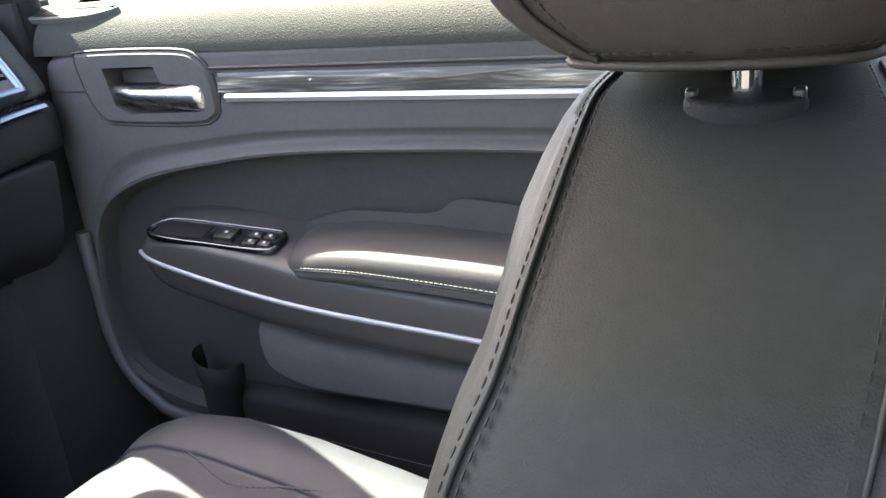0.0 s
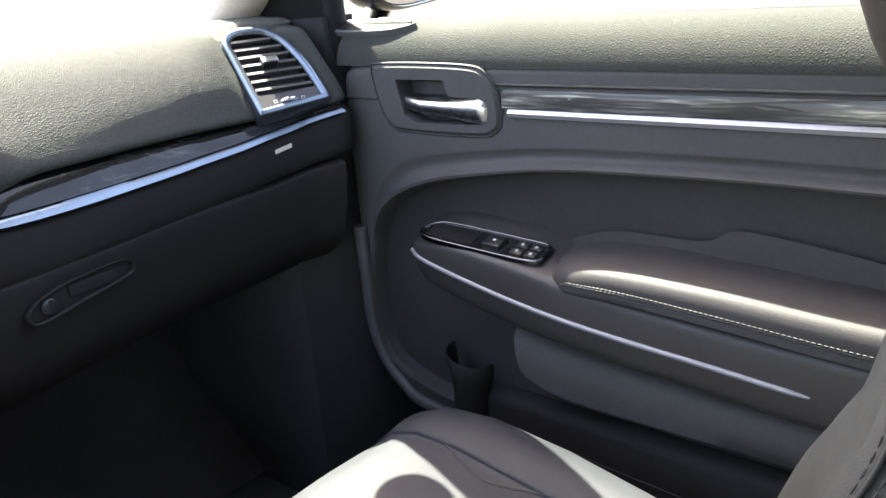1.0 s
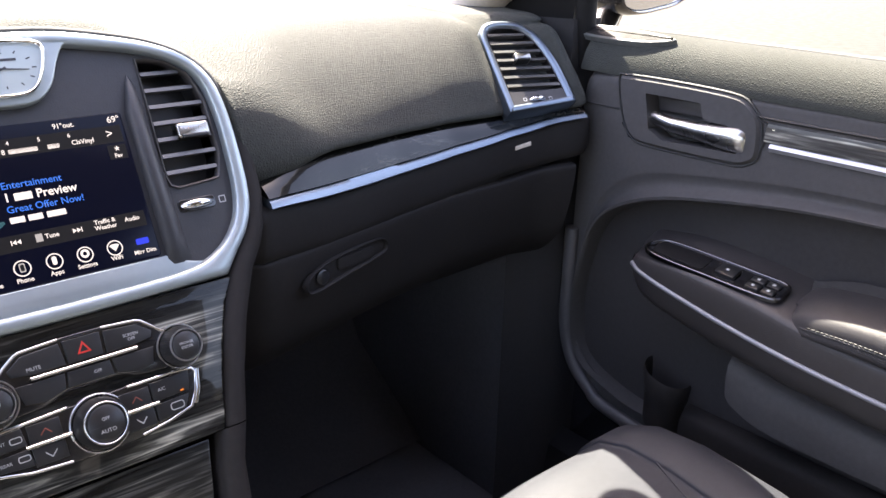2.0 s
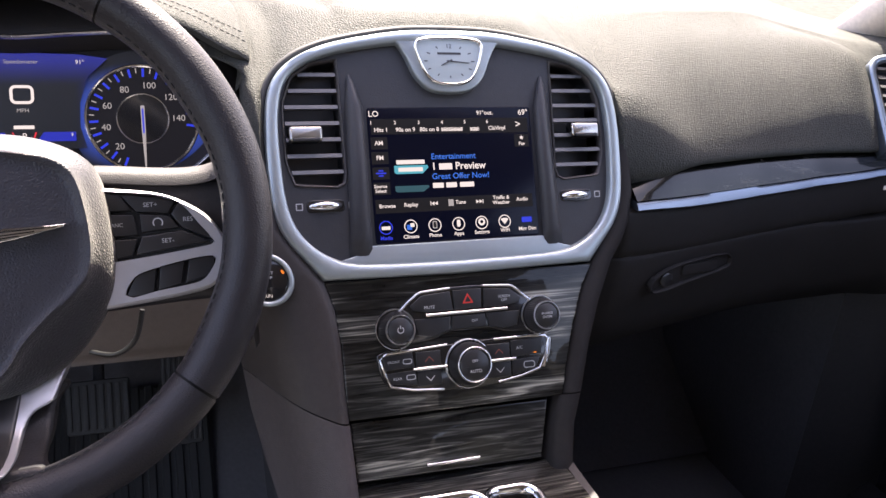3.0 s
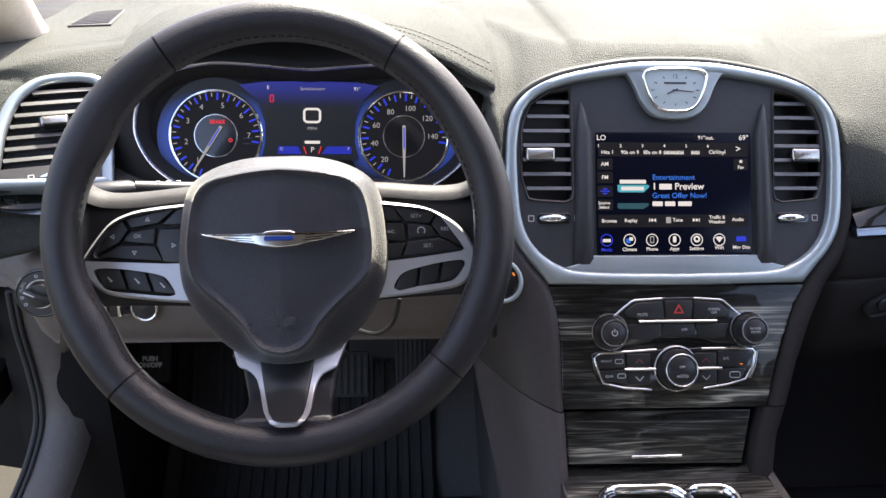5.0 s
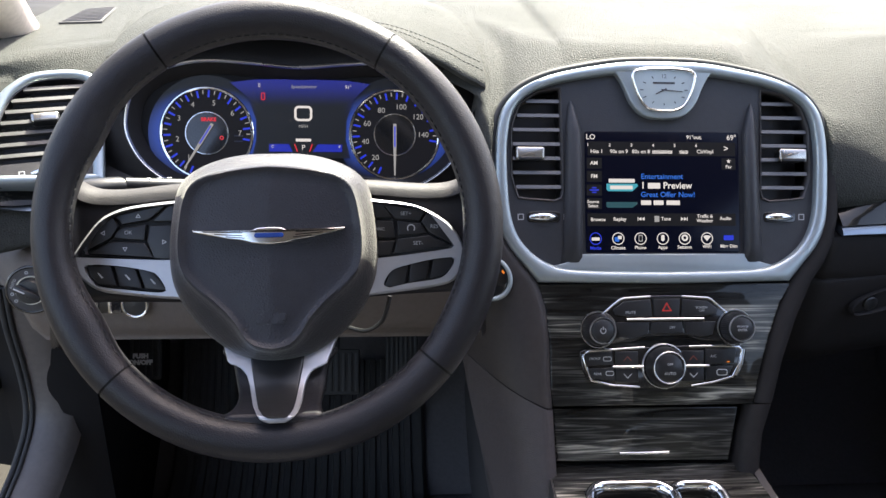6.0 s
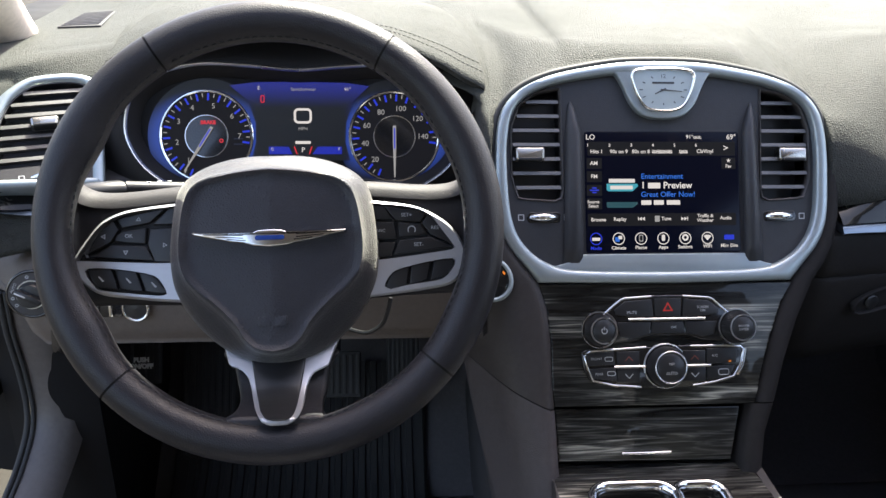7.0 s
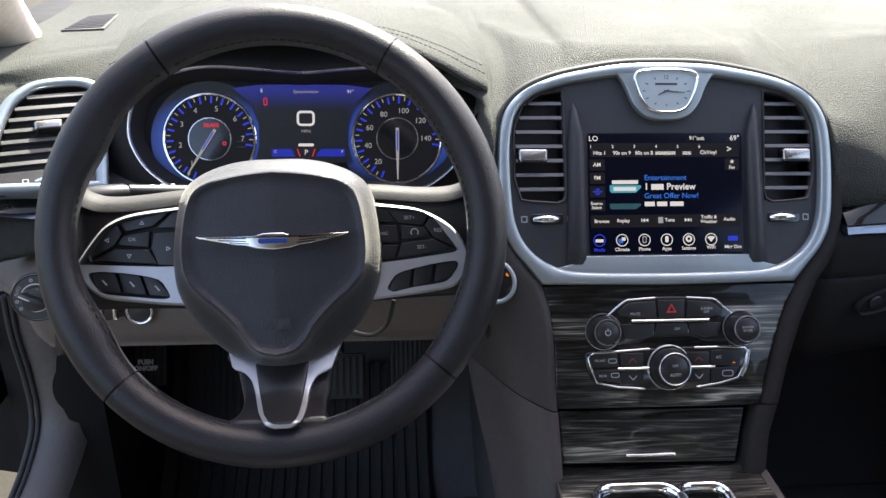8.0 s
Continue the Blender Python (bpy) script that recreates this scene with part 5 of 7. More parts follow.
# winged badge as plain shapes
MBG = MR @ Matrix.Translation((0, 0, 0.0010))
bm = bmesh.new()
WG = mm([(0, -2.2), (9, -2.6), (14, -4.6), (24, -5.2), (61, -3.6), (59.5, -5.4), (43, -9.0), (31, -11.4), (21, -12.6), (14, -14.6), (0, -15.8)])
plate(bm, both(WG), 0.012, 0.0262, 0.001, MBG)
badge = part("winged_badge", bm, CHROME, wheel, "bright chrome winged badge", smooth=30)
bm = bmesh.new()
plate(bm, rrect(0.0235, 0.0040, 0.0019, 4, 0.0, -0.0088), 0.022, 0.0270, 0.0006, MBG)
part("badge_center", bm, mat("badge_blue", (0.012, 0.045, 0.22), 0.2, vary=0.05), badge, "blue enamel centre")

for s in (-1, 1):
    for k, (x0, x1, y0, y1) in enumerate(((0.021, 0.052, -0.0066, -0.0052), (0.021, 0.043, -0.0088, -0.0072), (0.019, 0.034, -0.0108, -0.0094))):
        bm = bmesh.new()
        plate(bm, [(s * x0, y0 - 0.0004), (s * x1, y1 - 0.0004), (s * x1, y1 + 0.0004), (s * x0, y0 + 0.0004)], 0.0255, 0.0266, 0.0001, MBG)
        part("feather_groove", bm, GLOSS, badge)

BACK = lambda d: MW @ Matrix.Translation((0.080, -0.052, 0.674)) @ Matrix.Diagonal((1 + d / 0.674, 1 + d / 0.674, 1 + d / 0.674, 1)) @ Matrix.Translation((-0.080, 0.052, -0.674))
MF, ML = BACK(0.018), BACK(0.027)

# side spokes: black arm behind, silver frame, buttons
for s in (1, -1):
    bm = bmesh.new()
    secs = []
    for x, yt, yb, zt in ((0.06, 0.034, -0.062, -0.022), (0.10, 0.032, -0.060, -0.022), (0.130, 0.030, -0.059, -0.022), (0.154, 0.030, -0.059, -0.022), (0.166, 0.032, -0.062, -0.021), (0.1705, 0.038, -0.069, -0.012), (0.1730, 0.049, -0.081, 0.0), (0.1745, 0.064, -0.095, 0.014)):
        q = [(yt - 0.002, zt - 0.012), (yt - 0.001, zt - 0.006), (yt - 0.008, zt), (mixv(yt, yb, 0.3), zt + 0.0005), (mixv(yt, yb, 0.7), zt + 0.0005), (yb + 0.008, zt), (yb + 0.001, zt - 0.006), (yb + 0.002, zt - 0.012), (yb + 0.010, min(zt, 0.0) - 0.022), (yt - 0.010, min(zt, 0.0) - 0.022)]
        secs.append([(s * x, y, z) for y, z in cr(q, 3, closed=True)])
    secs = [list(map(tuple, r)) for r in zip(*[cr(list(col), 3) for col in zip(*secs)])]
    loft(bm, secs, close_v=True, caps=True, M=MR)
    part("side_spoke", bm, RIMHIDE, wheel, smooth=60)
    # upper shoulder that catches the light
    bm = bmesh.new()
    sh_ = [[(s * x, y0 + dy, z0 + dz) for dy, dz in ((-0.003, -0.0035), (0.003, -0.0040), (0.0085, -0.0085), (0.012, -0.018), (0.013, -0.029), (0.010, -0.036), (0.0, -0.036))] for x, y0, z0 in ((0.066, 0.0315, -0.014), (0.090, 0.0300, -0.014), (0.115, 0.0275, -0.014), (0.138, 0.0265, -0.014), (0.155, 0.0285, -0.012), (0.166, 0.035, -0.002), (0.172, 0.047, 0.012))]
    sh_ = [list(map(tuple, r)) for r in zip(*[cr(list(col), 3) for col in zip(*sh_)])]
    loft(bm, sh_, close_v=True, caps=True, M=MR)
    part("spoke_shoulder", bm, LEATHER, wheel, smooth=60)
POD_L = mm([(-68, 22.5), (-99.6, 18.7), (-117.3, 15.6), (-129.6, 11.1), (-139.2, 4.7), (-148.7, -7.4), (-156.4, -19.1), (-159.6, -26), (-157.4, -34.5), (-150.7, -43.5), (-141.4, -50.6), (-131, -54), (-111.9, -56.3), (-89.9, -58.6), (-68, -60)])
POD_R = mm([(68, 25), (90.6, 22.4), (104.4, 20.9), (118.3, 18.2), (132.2, 12.6), (146.1, 3.3), (155.3, -8.4), (160.4, -20.7), (160, -30.0), (155.2, -40.1), (146.5, -47.6), (127, -51.7), (103.9, -54.7), (68, -59)])
UP_L = mm([(-66, 20), (-95.8, 15.8), (-113.5, 12.4), (-127.2, 8.8), (-135.0, 2.3), (-143.6, -8.8), (-149.8, -20.6), (-144.9, -23.0), (-121.9, -24.8), (-95.3, -27.2), (-66, -28.8)])
UP_R = mm([(66, 21.5), (92.9, 20.0), (111.5, 18.2), (122.6, 15.5), (131.8, 9.1), (141.0, -2.9), (150.3, -15.6), (149.0, -18.2), (127.4, -21.6), (104.2, -24.7), (66, -29)])
LO_L = mm([(-149.1, -33.0), (-143.9, -31), (-126.3, -31.9), (-108.5, -34.3), (-96.1, -37.2), (-90.7, -40.8), (-84.6, -50.9), (-86.3, -53.4), (-92.8, -53.9), (-112.7, -52), (-136.8, -49.2), (-142.6, -44.6), (-148.2, -37.0)])
LO_R = mm([(91.8, -48.8), (93.0, -44.5), (99.5, -36.3), (113.4, -31.7), (132.0, -27.6), (147.9, -25.8), (151.0, -28.9), (147.8, -35.2), (141.9, -42.0), (131.9, -44.8), (113.3, -47.4), (96.2, -51.2)])
BTN_L = [([(-126, 9), (-85, 18), (-99, 5), (-121, 1)], "tri_up"), ([(-128, 8), (-123, 0), (-129, -10), (-148, -20), (-145, -11), (-138, 0)], "tri_left"), ([(-121, -1), (-101, 2), (-102, -12), (-127, -10), (-126, -5)], "OK"),
         ([(-70, 20), (-70, 4), (-97, 4), (-84, 17.5)], ""), ([(-99, 1), (-70, 2), (-70, -28), (-95, -26.5), (-101, -12)], "tri_right"), ([(-129, -12), (-102, -13), (-94, -26), (-146, -22)], "tri_down"),
         ([(-148, -31), (-129, -31), (-123, -49), (-139, -47), (-145, -41)], "bar"), ([(-127, -31), (-109, -34), (-103, -51), (-122, -49)], "bar"), ([(-108, -34), (-96, -36), (-84, -50), (-86, -53), (-102, -51)], "dim")]
BTN_R = [([(91, 19), (128, 14), (122, 4), (101, 6)], "SET+"), ([(129, 13), (139, 4), (150, -15), (130, -6), (123, 4)], "RES"), ([(103, 5), (123, 3), (129, -6), (104, -8)], "dial"), ([(74, 6), (100, 5), (102.5, -10), (74, -10)], "CANC"),
         ([(104, -10), (130, -7), (149, -16), (99, -23)], "SET-"), ([(70, 21), (91, 19), (99.5, 7), (70, 7)], ""), ([(70, -11.5), (102, -11.5), (98, -23.5), (70, -27)], ""),
         ([(92, -49), (99, -34), (113, -31), (110, -49), (95, -51)], ""), ([(114, -31), (131, -27), (128, -44), (112, -48)], ""), ([(133, -27), (150, -25), (150, -32), (145, -40), (130, -44)], "")]
for pod, up, lo, btns in ((POD_L, UP_L, LO_L, BTN_L), (POD_R, UP_R, LO_R, BTN_R)):
    s = -1 if pod is POD_L else 1
    smo = lambda o, n, k: [tuple(q) for q in resample(cr(o, 5, closed=False), n, closed=True)]
    podo, upo, loo = smo(pod, 60, 0), smo(up, 50, 0), smo(lo, 50, 0)
    bm = bmesh.new()
    holed(bm, [tuple(q) for q in inset(podo, 0.0022)], [upo, loo], 0.0090, 0.014, MF)
    loft(bm, [[(*q, h) for q in inset(podo, d)] for d, h in ((0.0, -0.006), (0.0, 0.0060), (0.0006, 0.0078), (0.0022, 0.0090))], close_v=True, M=MF)
    pd = part("spoke_frame", bm, SPOKE, wheel, "satin silver spoke frame", smooth=35)
    bm = bmesh.new()
    plate(bm, inset(podo, 0.003), -0.006, 0.0015, 0.0005, MF)
    bed = part("button_bed", bm, DARK, wheel)
    for poly, sym in btns:
        bt = button(mm(poly), bed, sym if sym in ("OK", "SET+", "RES", "CANC", "SET-") else "", BUTTON, 0.0043 if sym != "CANC" else 0.0036, 0.0072, 0.001, MF)
        c = np.mean([np.array(q) for q in mm(poly)], axis=0)
        b = bmesh.new()
        if sym.startswith("tri"):
            d = {"up": 90, "left": 180, "right": 0, "down": 270}[sym[4:]]
            tri = [(c[0] + 0.0024 * math.cos(radians(d + k)), c[1] + 0.0024 * math.sin(radians(d + k))) for k in (0, 120, 240)]
            loft(b, [[(*q, 0.0074) for q in tri], [(*q, 0.0074) for q in inset(tri, 0.0006)]], close_v=True, M=MF)
        elif sym == "dial":
            ring_flat(b, 0.0026, 0.0034, 0.0074, MF, 20, c[0], c[1], radians(-40), radians(220))
        elif sym in ("bar", "dim"):
            loft(b, [[(c[0] - 0.0025, c[1] + 0.002, 0.0074), (c[0] - 0.0013, c[1] + 0.002, 0.0074)], [(c[0] + 0.001, c[1] - 0.0025, 0.0074), (c[0] + 0.0024, c[1] - 0.0018, 0.0074)]], M=MF)
        if len(b.verts):
            part("symbol", b, DIMPRINT, bt, smooth=0)
        else:
            b.free()

# lower spoke
def dish(bm, k=0.5):
    """Bends the foot of the spoke up to the rim."""
    inv = MW.inverted()
    for j in range(24):
        bmesh.ops.bisect_plane(bm, geom=bm.verts[:] + bm.edges[:] + bm.faces[:], plane_co=MW @ Vector((0, -0.090 - 0.0035 * j, 0)), plane_no=MW.to_3x3() @ Vector((0, 1, 0)))
    for v in bm.verts:
        q = inv @ v.co
        dz = min(k * max(0.0, -0.088 - q.y) + 24 * max(0.0, -0.130 - q.y) ** 2, 0.0665)
        q.x, q.y, q.z = q.x + (0.080 - q.x) * dz / 0.674, q.y + (-0.052 - q.y) * dz / 0.674, q.z + dz
        v.co = MW @ q


LS = mm([(-44, -86), (-38.8, -97), (-35.2, -112.2), (-26, -115.2), (-20.2, -121), (-17.6, -130), (-14.8, -148), (-10.4, -158.6), (-3.4, -162.5), (12.3, -162.0), (19.8, -156.7), (23.8, -148.6), (27.5, -130.6), (30.6, -122.4), (35, -118), (45, -113.6), (52.8, -93.6), (56, -86)])
LI = mm([(-19.5, -86), (-16.7, -109.5), (-13.7, -130), (-10.4, -149.5), (-6.2, -156.6), (0.5, -158.2), (12.3, -157.8), (17.2, -152.6), (20.0, -144), (23.7, -126), (26.5, -110), (29, -86)])
bm = bmesh.new()
plate(bm, [tuple(q) for q in resample(LS, 70, closed=True)], -0.012, 0.0075, 0.0018, ML)
dish(bm, 0.60)
low = part("lower_spoke", bm, SPOKE, wheel, "satin silver forked lower spoke", smooth=40)
bm = bmesh.new()
plate(bm, [tuple(q) for q in resample(LI, 60, closed=True)], 0.0, 0.0095, 0.002, ML)
dish(bm, 0.60)
part("spoke_insert", bm, BUTTON, low, "dark insert", smooth=40)
bm = bmesh.new()
LB = mm([(-38, -100), (-33.5, -113), (-31.3, -124), (-29.3, -135), (-28.6, -142), (-31, -149), (-38, -156), (-52, -163), (-56, -172), (-36, -178), (0, -184), (50, -178), (60, -174), (54, -170), (45, -163), (40, -156), (39.5, -148), (43.2, -135), (44.4, -125), (45.8, -114), (48, -100)])
lb = [tuple(q) for q in resample(cr(LB, 4, closed=True), 90, closed=True)]
plate(bm, lb, -0.020, -0.003, 0.005, ML)
dish(bm, 0.60)
part("lower_spoke_wrap", bm, RIMHIDE, wheel, "leather at the foot of the lower spoke", smooth=60)

# ---- column, stalk ----
column = thing("steering_column", "black plastic steering column shroud with stalk", "steering column", at=(-0.391, 0.95, 0.85))
bm = bmesh.new()
loft(bm, [[(x, y, z) for x, y in [(a * math.cos(t), b * math.sin(t)) for t in np.linspace(0, 2 * math.pi, 33)[:-1]]] for a, b, z in ((0.055, 0.05, -0.03), (0.062, 0.055, -0.06), (0.066, 0.058, -0.14), (0.066, 0.06, -0.26))], close_v=True, caps=True, M=MR)
part("shroud", bm, PLASTIC, column, smooth=60)
bm = bmesh.new()
tube(bm, [(-0.43, 0.985, 0.918), (-0.50, 0.952, 0.931), (-0.545, 0.933, 0.9395)], [0.008, 0.0075, 0.007], 12)
stalk = part("stalk", bm, BUTTON, column, "black indicator stalk", smooth=60)
bm = bmesh.new()
tube(bm, [(-0.545, 0.933, 0.9395), (-0.549, 0.931, 0.9392), (-0.575, 0.925, 0.938), (-0.592, 0.921, 0.937), (-0.600, 0.919, 0.936)], [0.0078, 0.0105, 0.0118, 0.010, 0.005], 12, flat=0.8)
part("stalk_end", bm, BUTTON, stalk, "", smooth=60)
for k in range(3):
    bm = bmesh.new()
    block(bm, (-0.5265 + 0.011 * k, 0.939 - 0.0045 * k, 0.9425 + 0.002 * k), (-0.5225 + 0.011 * k, 0.9405 - 0.0045 * k, 0.9437 + 0.002 * k), 0.0003)
    part("stalk_mark", bm, DIMPRINT, stalk)
bm = bmesh.new()
tube(bm, cr([(-0.335, 0.90, 0.799), (-0.315, 0.885, 0.803), (-0.299, 0.88, 0.818), (-0.292, 0.885, 0.842)], 6), 0.0022, 8)
part("release_lever", bm, BUTTON, column, "curved black lever", smooth=60)

# ---- driver's lower dash, switches, footwell ----
knee = thing("knee_panel", "dark grey lower dashboard panel on the driver side", "dashboard panel", at=(-0.45, 1.0, 0.75))
bm = bmesh.new()
secs = []
for x in np.linspace(-0.735, -0.215, 30):
    e = smooth01(-0.66, -0.735, x)
    zt = 0.868 - 0.024 * smooth01(-0.56, -0.60, x)
    zb = 0.742 + 0.05 * e
    secs.append([(x, y, z) for y, z in cr([(1.045, zt + 0.03), (1.03, zt), (0.995 + 0.02 * e, zt - 0.012), (0.975 + 0.03 * e, zt - 0.045), (0.968 + 0.045 * e, zb + 0.03), (0.972 + 0.055 * e, zb + 0.008), (0.985 + 0.05 * e, zb), (1.10, zb + 0.005)], 4)])
loft(bm, secs)
part("panel", bm, KNEE, knee, "dark panel, warm bounce light put into its brown", smooth=60)
bm = bmesh.new()
loft(bm, [[(x, 1.02, 0.862), (x, 1.018, 0.88), (x, 1.03, 0.90), (x, 1.08, 0.915)] for x in np.linspace(-0.605, -0.19, 8)])
part("upper_ledge", bm, PLASTIC, knee, smooth=60)


def light_switch():
    M = axes((-0.668, 0.972, 0.807), (1, 0.10, 0), (0, 0.22, 1))
    sw = thing("light_switch", "round headlamp switch with ring and pointer", "switch", at=(-0.668, 0.985, 0.80))
    part("ring", lathe_ring(0.0232, 0.0262, 0.0035, M), GLOSS, sw, "black outer ring", smooth=60)
    part("plate", lathe(bmesh.new(), [(0.0, 0.0), (0.0234, 0.0), (0.0234, 0.004), (0.0, 0.004)], M, 40), PLASTIC, sw, "grey dial plate")
    kb = part("knob", lathe(bmesh.new(), [(0.0, 0.003), (0.0142, 0.003), (0.0130, 0.012), (0.0118, 0.0138), (0.0, 0.0145)], M, 36), BUTTON, sw, smooth=50)
    part("knob_ring", lathe_ring(0.0142, 0.0156, 0.0062, M), SATIN, kb, "thin chrome ring", smooth=60)
    bm = bmesh.new()
    block(bm, (-0.014, -0.0035, 0.013), (0.014, 0.0035, 0.0215), 0.0015, M @ pose(0, 0, 0, 0, 0, -28))
    gr = part("grip", bm, BUTTON, kb)
    bm = bmesh.new()
    block(bm, (-0.0135, -0.0007, 0.0212), (-0.002, 0.0007, 0.0222), 0.0002, M @ pose(0, 0, 0, 0, 0, -28))
    part("pointer", bm, DIMPRINT, gr, "white pointer line")
    words("AUTO", 0.0042, M @ Matrix.Translation((-0.0175, 0.0078, 0.0042)) @ pose(0, 0, 0, 0, 0, 62), DIMPRINT, sw, "legend")
    for a in (100, 190, 215):
        bm = bmesh.new()
        ring_flat(bm, 0.0010, 0.0018, 0.0044, M, 14, 0.0193 * math.cos(radians(a)), 0.0193 * math.sin(radians(a)))
        part("symbol", bm, DIMPRINT, sw, smooth=0)


light_switch()
bm = bmesh.new()
M = axes((-0.592, 0.9655, 0.792), (1, 0, 0), (0, 0.15, 1))
dim = thing("dimmer_switch", "small black rocker with bright edges", "switch", at=(-0.592, 0.97, 0.785))
block(bm, (-0.016, -0.010, -0.004), (0.016, 0.010, 0.004), 0.002, M)
part("housing", bm, GLOSS, dim)
for x in (-0.011, 0.003):
    bm = bmesh.new()
    block(bm, (x, -0.0085, 0.002), (x + 0.004, 0.0085, 0.0065), 0.001, M)
    part("roller_edge", bm, CHROME, dim, "bright edge")
port = thing("trunk_button", "small round button with a chrome ring", "button", at=(-0.562, 0.97, 0.785))
M = axes((-0.562, 0.966, 0.791), (1, 0, 0), (0, 0.15, 1))
part("ring", lathe_ring(0.0115, 0.0145, 0.005, M), CHROME, port, "chrome ring", smooth=60)
part("cap", lathe(bmesh.new(), [(0.0, -0.002), (0.0117, -0.002), (0.0117, 0.003), (0.0, 0.004)], M, 30), BUTTON, port, smooth=50)

# start button on the cheek of the stack
MB = axes((-0.187, 0.930, 0.8385), (1, -0.25, 0.0), (0.0, 0.46, 0.89))
start = thing("start_button", "round engine start button with silver ring", "button", at=(-0.184, 0.935, 0.83))
part("ring", lathe_ring(0.0195, 0.0240, 0.007, MB), SILVER, start, "satin silver ring", smooth=60)
sb = part("cap", lathe(bmesh.new(), [(0.0, -0.004), (0.0197, -0.004), (0.0197, 0.003), (0.0175, 0.0045), (0.0, 0.005)], MB, 40), GLOSS, start, smooth=50)
words("START\nSTOP", 0.0042, MB @ Matrix.Translation((0, 0.004, 0.0053)), DIMPRINT, sb, "legend")
words("RUN", 0.0042, MB @ Matrix.Translation((0, -0.0145, 0.0047)), WHITE, sb, "legend")
flat([(0.0135, 0.0065), (0.0150, 0.0055), (0.0160, 0.0075), (0.0138, 0.0098), (0.0126, 0.0085)], 0.0052, MB, ORANGE, "indicator_lamp", sb, "small amber lamp")

# ---- centre console ----
console = thing("center_console", "dark grey centre console with wood top", "console", at=(0, 0.75, 0.21))
P = lambda u, v, n=0.0: tuple(MS @ Vector((u, v, n)))
# cheek beside the stack on the driver side; its lower joint rises towards the footwell
def cheek(rows_, lift0, lift1, deep, run):
    bm, rows = bmesh.new(), []
    for k, (v, u0, u1, d1) in enumerate(rows_):
        lift = mixv(lift0, lift1, k / (len(rows_) - 1)) if not callable(lift0) else lift0(v)
        at = lambda u, n: Vector(P(u, v + lift * max(0.0, (u0 - u) / 0.085) ** 1.5, n))
        a, b = at(u0, 0.004), at(u1, -d1 - 0.03)
        m1, m2 = at(u0 - 0.012, 0.008), at(u0 * 0.45 + u1 * 0.55, 0.006 - d1 * 0.35)
        back, far = at(u0 + 0.002, -0.02 - deep), b + Vector((0.0, run, 0.0))
        rows.append([tuple(q) for q in (back, *[Vector(q) for q in cr([a, m1, m2, b], 5)], far)])
    loft(bm, rows)
    return bm


UPC = [(0.00, -0.176, -0.205, 0.010), (-0.05, -0.172, -0.212, 0.015), (-0.08, -0.152, -0.218, 0.02), (-0.10, -0.1365, -0.222, 0.025), (-0.127, -0.1285, -0.222, 0.03), (-0.162, -0.1250, -0.219, 0.033), (-0.20, -0.1245, -0.215, 0.036), (-0.2305, -0.1225, -0.208, 0.04)]
LOC = [(-0.2320, -0.1220, -0.208, 0.04), (-0.26, -0.1205, -0.202, 0.05), (-0.30, -0.1185, -0.190, 0.06), (-0.36, -0.116, -0.172, 0.06), (-0.45, -0.114, -0.160, 0.05)]
part("stack_cheek", cheek(UPC, lambda v: 0.055 * smooth01(-0.06, -0.23, v), 0, 0.0, 0.12), CHEEK, console, smooth=60)
part("lower_cheek", cheek(LOC, 0.055, 0.02, 0.01, 0.25), CHEEKLOW, console, "grained side panel", smooth=60)
# rail on the passenger side
for nm, prof in (("upper_rail", ((0.02, 0.178, 0.198), (-0.03, 0.176, 0.197), (-0.06, 0.167, 0.190), (-0.08, 0.152, 0.180), (-0.099, 0.1385, 0.166), (-0.14, 0.1215, 0.147), (-0.185, 0.108, 0.131), (-0.2285, 0.0965, 0.119))),
                 ("lower_rail", ((-0.2295, 0.092, 0.1185), (-0.26, 0.083, 0.108), (-0.30, 0.076, 0.103), (-0.34, 0.080, 0.108), (-0.42, 0.085, 0.116)))):
    bm = bmesh.new()
    rows = []
    for v, u0, u1 in prof:
        rows.append([P(u0 - 0.002, v, -0.03), P(u0, v, 0.001), P(u0 + 0.003, v, 0.006), P((u0 + u1) / 2, v, 0.008), P(u1 - 0.004, v, 0.004), P(u1, v, -0.006), tuple(Vector(P(u1 + 0.004, v, -0.05))), tuple(Vector(P(u1 + 0.004, v, -0.05)) + Vector((0.0, 0.14, 0)))])
    loft(bm, rows)
    part(nm, bm, LOWER, console, smooth=60)
# drawer pull
bar((-0.050, -0.280), (0.003, -0.280), console, 0.0022, -0.001, name="drawer_pull", label="slim bright drawer pull")
